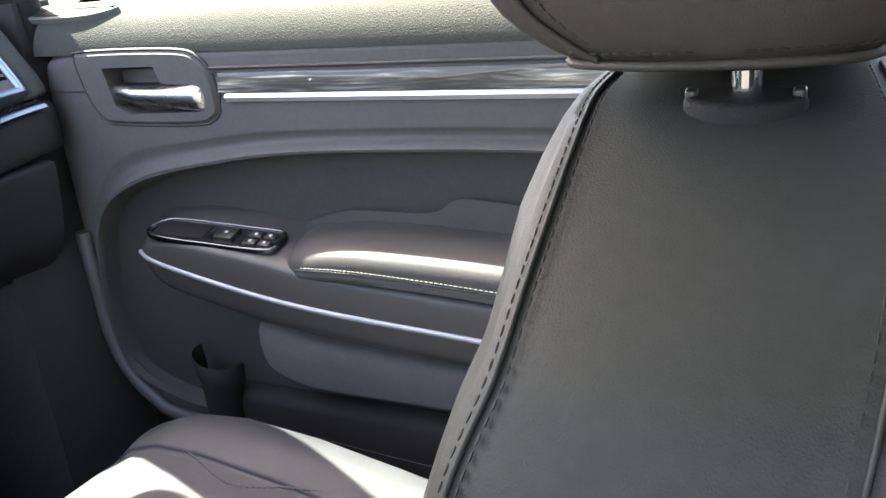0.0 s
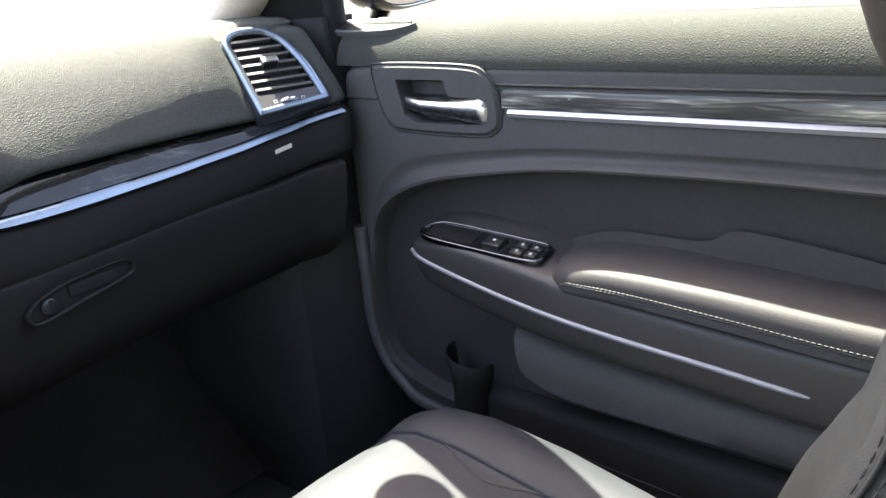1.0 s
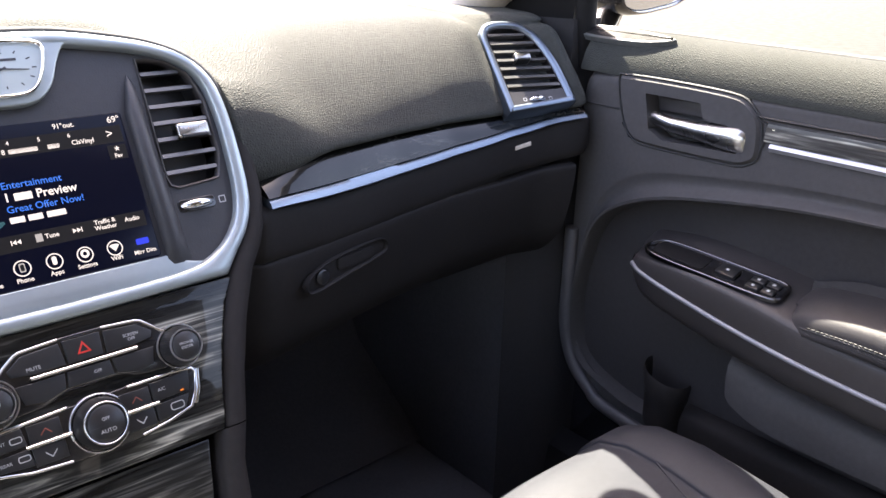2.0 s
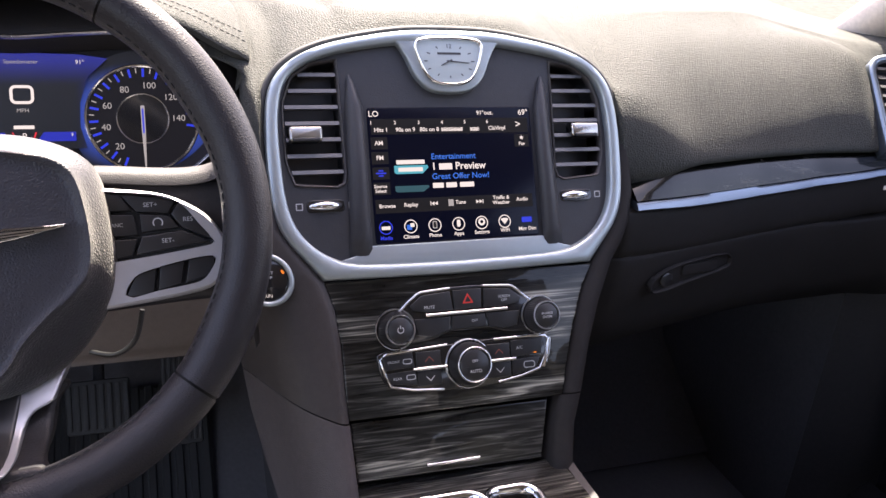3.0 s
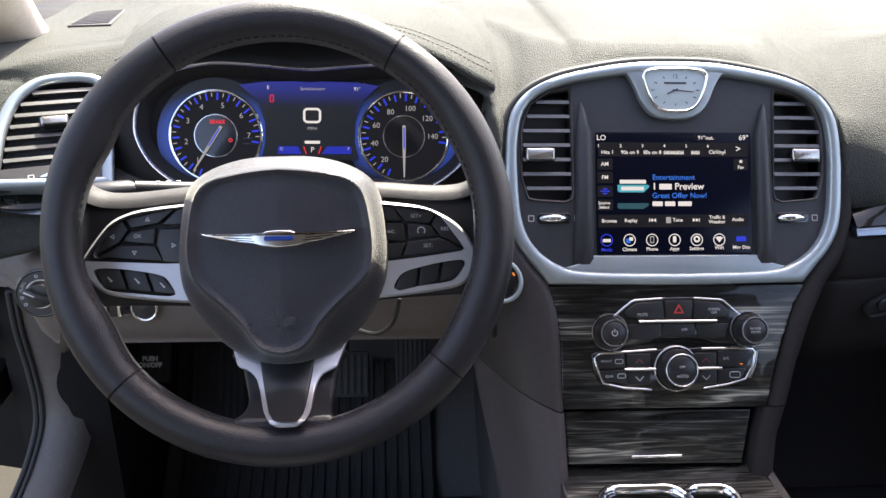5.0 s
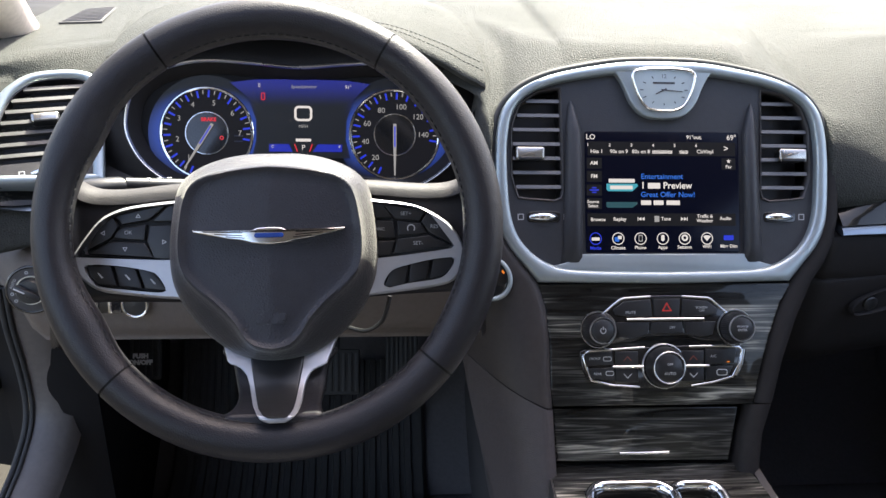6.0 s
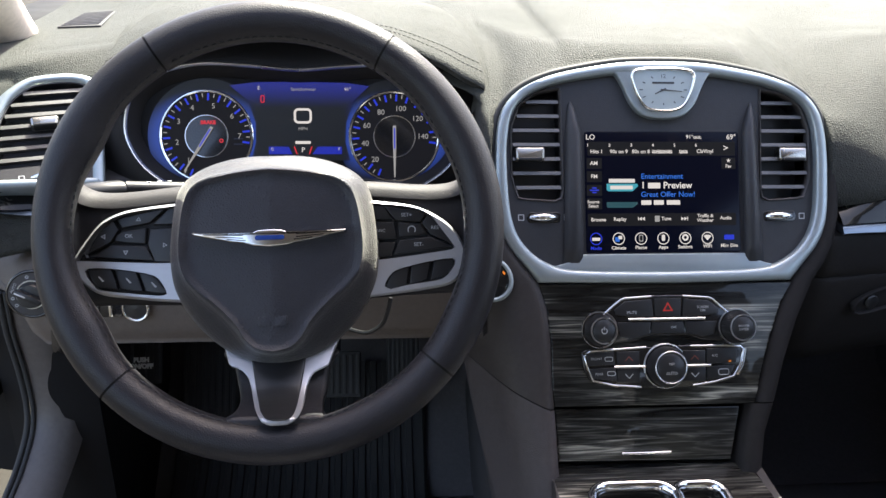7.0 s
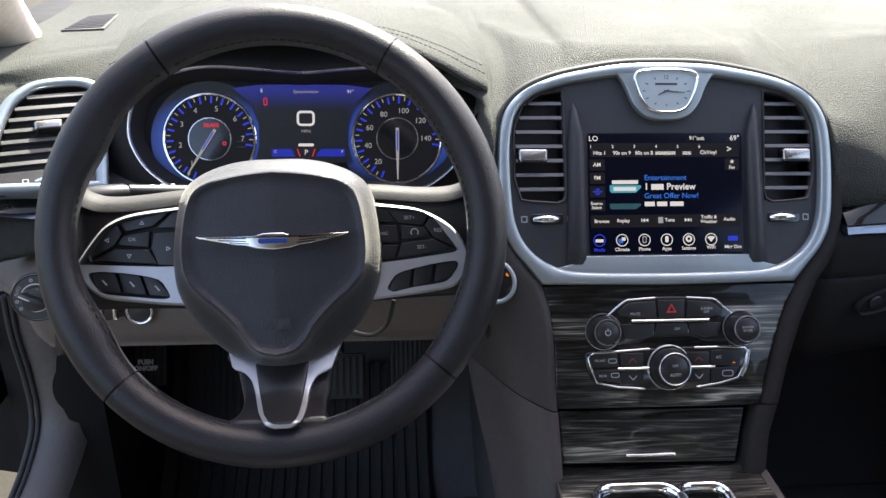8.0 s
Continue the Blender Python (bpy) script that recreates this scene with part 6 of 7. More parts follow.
# flat top with cup holders
zt = 0.655
bm = bmesh.new()
top = [(-0.122, 0.858), (0.088, 0.852), (0.094, 0.80), (0.10, 0.50), (0.10, 0.25), (-0.13, 0.25), (-0.13, 0.50), (-0.128, 0.80)]
h1 = [tuple(q) for q in rrect(0.082, 0.13, 0.018, 5, -0.048, 0.751)]
h2 = [tuple(q) for q in rrect(0.044, 0.10, 0.012, 5, 0.021, 0.764)]
holed(bm, top, [h1, h2], zt, 0.05, Matrix.Identity(4))
part("console_top", bm, WOOD, console, "dark grey wood top", smooth=30)
for h, nm in ((h1, "shifter_surround"), (h2, "tray_surround")):
    bm = bmesh.new()
    loft(bm, [[(*q, zt + hh) for q in inset(h, d)] for d, hh in ((-0.008, -0.001), (-0.0075, 0.004), (-0.004, 0.006), (0.0, 0.004), (0.001, -0.004))], close_v=True)
    part(nm, bm, CHROME, console, "bright rounded surround", smooth=60)
    bm = bmesh.new()
    plate(bm, [tuple(q) for q in inset(h, 0.0005)], zt - 0.05, zt - 0.014, 0.001, Matrix.Identity(4))
    part(nm.split("_")[0] + "_well", bm, GLOSS, console)
bm = bmesh.new()
loft(bm, [[(-0.128, y, 0.2), (-0.130, y, 0.60), (-0.127, y, 0.656), (-0.12, y, 0.653)] for y in (0.86, 0.6, 0.25)])
loft(bm, [[(0.104, y, 0.2), (0.105, y, 0.60), (0.100, y, 0.657), (0.093, y, 0.654)] for y in (0.86, 0.6, 0.25)])
loft(bm, [[(x, 0.25, z) for x in (-0.13, 0.105)] for z in (0.2, 0.655)])
part("console_sides", bm, PLASTIC, console, smooth=40)
bm = bmesh.new()
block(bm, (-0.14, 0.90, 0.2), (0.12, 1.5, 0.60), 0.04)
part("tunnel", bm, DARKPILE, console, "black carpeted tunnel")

# ---- footwells ----
bm = bmesh.new()
loft(bm, [[(x, 1.66, 0.95), (x, 1.62, 0.60), (x, 1.50, 0.36), (x, 1.30, 0.225)] for x in np.linspace(-0.72, 0.72, 12)])
tagged(finish(bm, "wall_toe_board", TOE), "black carpeted toe board", "wall", kind="structure")
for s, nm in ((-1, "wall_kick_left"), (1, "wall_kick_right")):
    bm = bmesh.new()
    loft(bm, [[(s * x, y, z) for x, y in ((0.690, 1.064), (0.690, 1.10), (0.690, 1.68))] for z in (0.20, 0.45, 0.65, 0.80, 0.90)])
    # Driver side near black, passenger side lifted: footwell shade put into the colours.
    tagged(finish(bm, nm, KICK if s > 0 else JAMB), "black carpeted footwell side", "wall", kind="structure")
    bm = bmesh.new()
    loft(bm, [[(s * (0.745 if y < 1.0 else 0.72), y, 0.2), (s * 0.745, y, 0.33), (s * 0.78, y, 0.35), (s * 0.80, y, 0.33)] for y in (1.1, 1.0, 0.5, -0.3)])
    tagged(finish(bm, nm.replace("wall_kick", "sill"), JAMB), "black door sill trim", "sill", kind="structure")
# driver-side door opening: trim flange, rubber seal, body flange, hinge
bm = bmesh.new()
SEAL = [(-0.728, 1.040, 0.775), (-0.733, 1.048, 0.72), (-0.735, 1.060, 0.655), (-0.735, 1.060, 0.605), (-0.736, 1.046, 0.574), (-0.738, 1.010, 0.550), (-0.740, 0.973, 0.536), (-0.745, 0.85, 0.50), (-0.745, 0.5, 0.42)]
seal = cr(SEAL, 6)
loft(bm, [[(x, y, z), (x + 0.012, y - 0.001, z), (x + 0.030, y + 0.001, z - 0.002), (x + 0.045, y + 0.012, z - 0.004), (x + 0.052, y + 0.05, z - 0.006)] for x, y, z in seal])
trim = thing("door_opening_trim", "grey plastic pillar foot trim with rubber seal", "trim", at=(-0.72, 1.04, 0.5))
part("pillar_foot", bm, FOOT, trim, smooth=60)
for off, r in ((0.0, 0.0028), (-0.007, 0.0036)):
    bm = bmesh.new()
    tube(bm, [(x + off, y - 0.003, z) for x, y, z in seal], r, 8)
    part("seal_lip", bm, RUBBER, trim, smooth=60)
jamb = thing("front_body_pillar", "black painted door hinge pillar with check strap", "car body", at=(-0.85, 1.15, 0.3))
bm = bmesh.new()
loft(bm, [[(-0.742, 1.062, z), (-0.775, 1.075, z), (-0.79, 1.11, z), (-0.87, 1.13, z), (-0.90, 1.22, z)] for z in (0.46, 0.6, 0.8, 1.0)])
part("pillar_skin", bm, JAMB, jamb, smooth=40)
bm = bmesh.new()
block(bm, (-0.92, 1.16, 0.585), (-0.80, 1.9, 1.0), 0.02)
part("wing", bm, JAMB, jamb)
for z in (0.70, 0.62):
    bm = bmesh.new()
    block(bm, (-0.83, 1.06, z - 0.02), (-0.785, 1.115, z + 0.02), 0.004)
    hg = part("hinge", bm, JAMB, jamb)
    bm = bmesh.new()
    lathe(bm, [(0.0, 0.0), (0.008, 0.0), (0.008, 0.005), (0.006, 0.009), (0.0, 0.0095)], axes((-0.795, 1.058, z), (1, 0, 0), (0, 0, 1)), 6)
    part("bolt", bm, CHROME, hg, "bright hexagon bolt")
bm = bmesh.new()
block(bm, (-0.83, 1.03, 0.755), (-0.765, 1.075, 0.775), 0.003)
part("check_strap", bm, SILVER, jamb, "bare metal check strap")

# pedals and mat
def ribbed(name, label, M, w, h, ribs, thing_at, txt=""):
    t = thing(name, label, "pedal", "pedals", at=thing_at)
    bm = bmesh.new()
    block(bm, (-w / 2, -h / 2, -0.012), (w / 2, h / 2, 0.0), 0.004, M)
    pad = part("pad", bm, RUBBER, t)
    for k in range(ribs):
        x = -w / 2 + w * (k + 0.5) / ribs
        bm = bmesh.new()
        block(bm, (x - w / ribs * 0.28, -h / 2 + 0.006, -0.002), (x + w / ribs * 0.28, h / 2 - 0.006, 0.003), 0.001, M)
        part("rib", bm, RUBBER, pad)
    bm = bmesh.new()
    tube(bm, [M @ Vector((0, h * 0.2, -0.01)), M @ Vector((0, h * 0.5 + 0.05, -0.07)), M @ Vector((0, h * 0.5 + 0.16, -0.10))], 0.008, 8)
    part("arm", bm, DARK, t, smooth=60)
    if txt:
        words(txt, 0.0098, M @ Matrix.Translation((0, -0.004, 0.0035)), mat("white_print", (0.8, 0.8, 0.8), 0.6, vary=0), pad, "legend", bold=0.0008)
    return t


ribbed("parking_brake_pedal", "black ribbed parking brake pedal with white lettering", axes((-0.673, 1.30, 0.517), (1, 0.0, 0), (0, 0.45, 0.9)), 0.060, 0.075, 6, (-0.672, 1.3, 0.47), "PUSH\nON/OFF")
ribbed("brake_pedal", "black rubber brake pedal", axes((-0.375, 1.32, 0.47), (1, 0, 0), (0, 0.5, 0.87)), 0.085, 0.075, 8, (-0.375, 1.3, 0.44))
ribbed("accelerator_pedal", "black rubber accelerator pedal", axes((-0.262, 1.36, 0.45), (1, 0, 0), (0, 0.5, 0.87)), 0.055, 0.15, 7, (-0.262, 1.36, 0.4))
rest = thing("foot_rest", "black ribbed foot rest", "foot rest", at=(-0.60, 1.40, 0.3))
M = axes((-0.60, 1.42, 0.39), (1, 0, 0), (0, 0.55, 0.83))
bm = bmesh.new()
block(bm, (-0.05, -0.13, -0.02), (0.05, 0.13, 0.0), 0.008, M)
fr = part("pad", bm, RUBBER, rest)
for k in range(8):
    bm = bmesh.new()
    x = -0.042 + 0.012 * k
    block(bm, (x - 0.0035, -0.12, -0.002), (x + 0.0035, 0.12, 0.004), 0.0012, M)
    part("rib", bm, RUBBER, fr)
fm = thing("floor_mat", "black ribbed rubber floor mat", "floor mat", at=(-0.45, 1.2, 0.222))
run = [(0.80, 0.228), (1.28, 0.232), (1.33, 0.250), (1.49, 0.372)]
bm = bmesh.new()
loft(bm, [[(x, y, z) for x, dz in ((-0.66, 0.0), (-0.655, 0.006), (-0.225, 0.006), (-0.22, 0.0), (-0.22, -0.006), (-0.66, -0.006)) for z in (z0 + dz + 0.004,)] for y, z0 in run], close_v=True, caps=True)
mt = part("mat", bm, RUBBER, fm)
for k in range(19):
    x = -0.628 + 0.021 * k
    bm = bmesh.new()
    loft(bm, [[(x - 0.007, y, z0 + 0.009), (x - 0.005, y, z0 + 0.016), (x + 0.005, y, z0 + 0.016), (x + 0.007, y, z0 + 0.009)] for y, z0 in run])
    part("rib", bm, RUBBER, mt)

# ---- side vents ----
tv = radians(42)
MV = axes((0.597, 1.028, 0.911), (0.095, -0.034, 0), (0.337 * math.sin(tv), 0.94 * math.sin(tv), math.cos(tv)))
VO = mm([(0, 0), (-3, 28.5), (-6, 57), (-10, 97), (-12, 114), (-10, 126.5), (-2, 137), (16, 142.5), (44, 141), (60, 132), (75, 115), (89, 80), (97, 41), (101, 11.5)])
vo = [tuple(q) for q in resample([tuple(VO[0])] + [tuple(q) for q in cr(VO[1:], 5)], 90, closed=True)]
for s in (1, -1):
    M = Matrix.Translation((0, 0, 0 if s > 0 else -0.006)) @ (Matrix.Diagonal((s, 1, 1, 1)) @ MV) @ Matrix.Translation((0, -0.006 if s > 0 else 0, 0.007)) @ Matrix.Diagonal((1 if s > 0 else 1.19, 0.987 if s > 0 else 0.945, 1, 1))
    hole = [q for q in inset(vo, 0.0108)]
    hole = [(x, max(y, 0.031)) for x, y in hole]
    hole = [tuple(q) for q in resample(hole, 80, closed=True)]
    v = slat_vent(hole, M, [0.041 + 0.01345 * k for k in range(8)], (0.040, 0.083, 0.024, 0.0115), "side_air_vent", "slatted vent in a satin silver frame", "dashboard air vents", tuple(Vector((s * 0.64, 1.04, 0.9))), deep=0.020, thick=0.21)
    bm = bmesh.new()
    loft(bm, [[(*q, h) for q in inset(vo, d)] for d, h in ((-0.0005, -0.03), (-0.0005, 0.002), (0.001, 0.0040), (0.0052, 0.0050), (0.0080, 0.0035), (0.0097, 0.0))], close_v=True, M=M)
    # Driver frame in the lighter silver: sunlight on it is put into the colour.
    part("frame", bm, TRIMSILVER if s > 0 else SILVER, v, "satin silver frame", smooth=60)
    bm = bmesh.new()
    holed(bm, [tuple(q) for q in inset(vo, 0.0093)], [hole], 0.0008, 0.012, M)
    part("face_plate", bm, PLASTIC, v, smooth=30)
    bm = bmesh.new()
    pts = [M @ Vector((0.046 + x, 0.0188, 0.003 - 0.004 * abs(x / 0.012) ** 2)) for x in np.linspace(-0.012, 0.012, 7)]
    tube(bm, pts, [0.0015, 0.0026, 0.0032, 0.0034, 0.0032, 0.0026, 0.0015], 8)
    part("thumb_wheel", bm, CHROME, v, "bright thumb wheel", smooth=60)
    for dx in (-0.019, 0.019):
        bm = bmesh.new()
        o = rrect(0.005, 0.005, 0.0005, 2, 0.046 + dx, 0.0188)
        loft(bm, [[(*q, 0.0012) for q in o], [(*q, 0.0012) for q in inset(o, 0.0008)]], close_v=True, M=M)
        part("symbol", bm, DIMPRINT, v, smooth=0)
# cowl side that joins dash end, door front and footwell
for s in (-1, 1):
    bm = bmesh.new()
    if s > 0:
        loft(bm, [[(0.66, 1.075, z), (0.70, 1.05, z), (0.725, 1.034, z), (0.80, 1.034, z)] for z in (0.2, 0.5, 0.7, 0.9, 0.945)])
        loft(bm, [[(0.732, 1.12, z), (0.740, 1.07, z), (0.748, 1.052, z), (0.80, 1.046, z)] for z in (0.92, 0.96, 1.0, 1.02)])
    else:
        loft(bm, [[(-0.66, 1.075, z), (-0.70, 1.06, z), (-0.735, 1.064, z)] for z in (0.2, 0.5, 0.7, 0.9, 0.93)])
    # Near black on the driver side too, its shade put into the colour.
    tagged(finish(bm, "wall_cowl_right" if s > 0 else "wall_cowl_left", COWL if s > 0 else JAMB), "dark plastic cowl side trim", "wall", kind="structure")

# ---- passenger door ----
door = thing("passenger_door", "closed black car door trim with silver and wood strips", "car door", at=(0.75, 0.4, 0.45))
ARC = [(-0.30, 0.842), (0.0, 0.845), (0.323, 0.845), (0.46, 0.845), (0.657, 0.838), (0.781, 0.822), (0.878, 0.802), (0.946, 0.771), (0.980, 0.729), (1.0, 0.65), (1.004, 0.58), (0.985, 0.515), (0.908, 0.483), (0.823, 0.474), (0.5, 0.45), (-0.30, 0.42)]
arc = resample(cr(ARC, 6), 280)
edge = resample(cr([(-0.30, 0.955), (0.5, 0.955), (0.9, 0.955), (1.0, 0.95), (1.022, 0.92), (1.022, 0.80), (1.022, 0.65), (1.024, 0.57), (1.008, 0.51), (0.97, 0.47), (0.9, 0.445), (0.5, 0.41), (-0.3, 0.38)], 6), 280)
bm = bmesh.new()
secs = []
PF = ((-0.08, 0.03), (0, 0.004), (0.06, 0.0), (0.3, -0.001), (0.6, -0.002), (0.80, -0.0025), (0.86, 0.0012), (0.90, 0.0005), (0.94, -0.0065), (0.975, -0.0135), (1.0, -0.0125), (1.025, -0.002), (1.045, 0.022))
for f in sorted(set([q[0] for q in PF] + [0.03 * k for k in range(1, 28)] + [0.88, 0.92, 0.96, 0.99])):
    dx = float(np.interp(f, [q[0] for q in PF], [q[1] for q in PF]))
    s = []
    for (ye, ze), (ya, za) in zip(edge, arc):
        y, z = ye + (ya - ye) * f, ze + (za - ze) * f
        base = 0.745 + 0.006 * smooth01(0.72, 0.45, z)
        s.append((base + dx, y, z))
    secs.append(s)
loft(bm, secs)
# opening for the handle recess
gone = [f for f in bm.faces if all(0.763 < v.co.y < 0.953 and 0.873 < v.co.z < 0.953 and v.co.x < 0.765 for v in f.verts)]
bmesh.ops.delete(bm, geom=gone, context="FACES")
part("panel", bm, VINYL, door, smooth=50)
bm = bmesh.new()
ins = [(0.766 + 0.004 * smooth01(0.72, 0.45, z), y, z) for y, z in arc]
loft(bm, [[(p[0] + 0.004 * (1 - k), -0.3 + (p[1] + 0.3) * k, 0.64 + (p[2] - 0.64) * k) for p in ins] for k in (1.0, 0.9, 0.7, 0.35, 0.02)])
part("insert", bm, LEATHER, door, "dark leather insert", smooth=50)
bm = bmesh.new()
ys = np.linspace(-0.30, 1.03, 40)
loft(bm, [[(x, y, z + 0.008 * (y - 0.35)) for x, z in cr([(0.7445, 0.949), (0.7455, 0.957), (0.7510, 0.972), (0.7620, 0.987), (0.779, 0.9985), (0.800, 1.004), (0.815, 0.998)], 4)] for y in ys])
part("top_roll", bm, mat("top_roll_vinyl", (0.044, 0.046, 0.042), 0.80, grain=1.6, scale=360, kind="cells", spec=0.06), door, "grained top roll below the window", smooth=70)
bm = bmesh.new()
block(bm, (0.80, -0.32, 0.30), (0.86, 1.05, 0.985), 0.01)
part("outer_skin", bm, PAINT, door)
bm = bmesh.new()
tube(bm, [(0.808, y, 1.001 + 0.008 * (y - 0.35)) for y in np.linspace(-0.3, 1.0, 8)], 0.006, 8)
part("window_seal", bm, RUBBER, door, "black rubber window seal", smooth=60)
# loudspeaker grille at the front corner of the top roll
MT = axes((0.770, 0.972, 1.0035), (0.0, 1.0, 0.008), (-0.86, 0.0, -0.50))
o = [tuple(q) for q in cr([(-0.072, -0.002), (-0.03, 0.012), (0.05, 0.014), (0.085, 0.006), (0.088, -0.008), (0.05, -0.015), (0.0, -0.014), (-0.05, -0.009)], 5, closed=True)]
bm = bmesh.new()
plate(bm, o, -0.006, 0.0022, 0.0015, MT)
sp = part("tweeter_bezel", bm, mat("grey_bezel", (0.075, 0.078, 0.075), 0.5, grain=0.2, scale=600), door, smooth=50)
bm = bmesh.new()
plate(bm, inset(o, 0.0045), 0.0, 0.0026, 0.0004, MT)
part("tweeter_grille", bm, JAMB, sp, "black grille")

# rounded front edge of the door trim
bm = bmesh.new()
rim = [(0.739 + 0.008 * smooth01(0.72, 0.45, z), y - 0.004, z) for y, z in edge if z < 0.725]
tube(bm, rim, 0.0125, 10, flat=0.8)
part("front_edge", bm, mat("grey_edge_trim", (0.075, 0.072, 0.075), 0.5, grain=0.2, scale=600), door, "lighter grey rounded edge", smooth=70)
# handle
MD = axes((0.7455, 0.853, 0.912), (0, -1, 0), (0, 0, 1))     # first axis towards the rear, third into the cabin
HB = [(-0.105, 0.036), (-0.095, 0.042), (-0.024, 0.043), (0.062, 0.040), (0.085, 0.030), (0.098, 0.012), (0.101, -0.023), (0.092, -0.034), (0.066, -0.040), (-0.050, -0.040), (-0.078, -0.034), (-0.095, -0.008)]
hb = [tuple(q) for q in resample(cr(HB, 5, closed=True), 80, closed=True)]
HH = [(-0.062, 0.026), (0.020, 0.026), (0.026, 0.006), (0.074, 0.004), (0.084, -0.020), (0.078, -0.027), (-0.030, -0.031), (-0.052, -0.020)]
hh = [tuple(q) for q in resample(HH, 70, closed=True)]
bm = bmesh.new()
holed(bm, inset(hb, 0.002), [hh], 0.0065, 0.03, MD)
loft(bm, [[(*q, h) for q in inset(hb, d)] for d, h in ((-0.003, 0.001), (0.0, 0.0045), (0.002, 0.0065))], close_v=True, M=MD)
hd = part("handle_bezel", bm, VINYL, door, "moulded handle surround", smooth=40)
bm = bmesh.new()
tube(bm, [MD @ Vector((*q, 0.0025)) for q in inset(hb, -0.0035)], 0.0016, 6, closed=True)
part("bezel_gap", bm, DARK, hd, smooth=60)
bm = bmesh.new()
plate(bm, inset(hh, -0.004), -0.03, -0.022, 0.001, MD)
part("handle_cup", bm, DARK, door)
bm = bmesh.new()
block(bm, (-0.050, 0.004, -0.022), (0.016, 0.022, -0.012), 0.002, MD)
part("cup_block", bm, PLASTIC, door)
bm = bmesh.new()
secs = []
for x, y0, h, z, d in ((-0.058, -0.004, 0.008, 0.000, 0.006), (-0.050, -0.004, 0.011, 0.006, 0.010), (-0.02, -0.007, 0.012, 0.011, 0.012), (0.02, -0.008, 0.013, 0.013, 0.012), (0.05, -0.009, 0.016, 0.014, 0.011), (0.074, -0.009, 0.018, 0.013, 0.010), (0.084, -0.011, 0.017, 0.010, 0.008), (0.087, -0.012, 0.012, 0.006, 0.004)):
    secs.append([(x, y0 + h * math.sin(t) * (0.8 if math.sin(t) > 0 else 1), z + d * math.cos(t) - d) for t in np.linspace(0, 2 * math.pi, 19)[:-1]])
loft(bm, secs, close_v=True, caps=True, M=MD)
part("handle_lever", bm, SATIN, hd, "bright satin chrome lever", smooth=60)

# armrest
ST = [(0.892, 0.734, 0.724, 0.708, 0.722), (0.884, 0.740, 0.714, 0.690, 0.708), (0.86, 0.745, 0.708, 0.668, 0.698), (0.80, 0.750, 0.697, 0.655, 0.692), (0.70, 0.742, 0.681, 0.638, 0.687), (0.60, 0.728, 0.671, 0.63, 0.683), (0.45, 0.718, 0.662, 0.62, 0.681), (0.36, 0.715, 0.656, 0.615, 0.680), (0.1, 0.71, 0.65, 0.61, 0.68), (-0.25, 0.71, 0.645, 0.60, 0.68)]
bm = bmesh.new()
secs = []
for y, zt_, zs, zb, xi in cr(ST, 5):
    secs.append([(x, y, z) for x, z in cr([(0.775, zt_ + 0.014), (0.748, zt_ + 0.004), (xi + 0.014, zt_ - 0.010), (xi + 0.003, zt_ - 0.015), (xi - 0.001, zt_ - 0.025), (xi - 0.002, zs), (xi + 0.006, zb + 0.01), (xi + 0.03, zb), (0.775, zb - 0.02)], 3)])
loft(bm, secs, caps=True)
body = part("armrest_body", bm, PLASTIC, door, smooth=60)
bm = bmesh.new()
line = cr([q for q in ST if 0.3 < q[0] < 0.889], 6)
tube(bm, [(xi - 0.002, y, zs + 0.003) for y, zt_, zs, zb, xi in line], [0.0034] * (len(line) - 2) + [0.0026, 0.0012], 8)
part("silver_line", bm, mat("armrest_silver", (0.27, 0.275, 0.30), 0.5, metal=0.5, vary=0.05), door, "satin silver strip", smooth=60)
# switch panel on top
MP = axes((0.716, 0.772, 0.7430), (0, -1, -0.045), (1, 0, 0.25)) @ Matrix.Diagonal((1, 1.28, 1, 1))
so = [tuple(q) for q in resample(cr([(-0.095, -0.008), (-0.088, 0.010), (-0.060, 0.0175), (0.05, 0.0175), (0.092, 0.0155), (0.098, 0.0), (0.088, -0.0155), (0.0, -0.0175), (-0.070, -0.0165)], 5, closed=True), 70, closed=True)]
bm = bmesh.new()
loft(bm, [[(*q, h) for q in inset(so, d)] for d, h in ((0.0, -0.004), (0.0, 0.0015), (0.0008, 0.0027), (0.0022, 0.0027), (0.003, 0.0015), (0.003, -0.003))], close_v=True, M=MP)
swp = part("switch_bezel", bm, DARKCHROME, door, "thin dark metal switch surround", smooth=60)
bm = bmesh.new()
plate(bm, inset(so, 0.0028), -0.008, 0.0008, 0.0003, MP)
part("switch_plate", bm, GLOSS, swp, "glossy black plate")
# Flat near-black plate: the shade inside the pocket is put into its colour.
bm = bmesh.new()
plate(bm, rrect(0.075, 0.022, 0.004, 3, -0.045, 0.001), 0.0, 0.0016, 0.0003, MP)
part("pull_cup", bm, JAMB, swp)
for x, w, t in ((0.022, 0.026, 0.006), (0.060, 0.018, 0.0035), (0.080, 0.016, 0.0035)):
    for yy in ((0.0,) if w > 0.02 else (0.005, -0.006)):
        bm = bmesh.new()
        block(bm, (x - w / 2, yy - (0.009 if w > 0.02 else 0.0045), 0.0), (x + w / 2, yy + (0.009 if w > 0.02 else 0.0045), t), 0.0015, MP)
        bt = part("switch", bm, BUTTON, swp)
        bm = bmesh.new()
        block(bm, (x - 0.002, yy - 0.0015, t - 0.0005), (x + 0.002, yy + 0.0015, t + 0.0004), 0.0002, MP)
        part("legend", bm, DIMPRINT, bt)
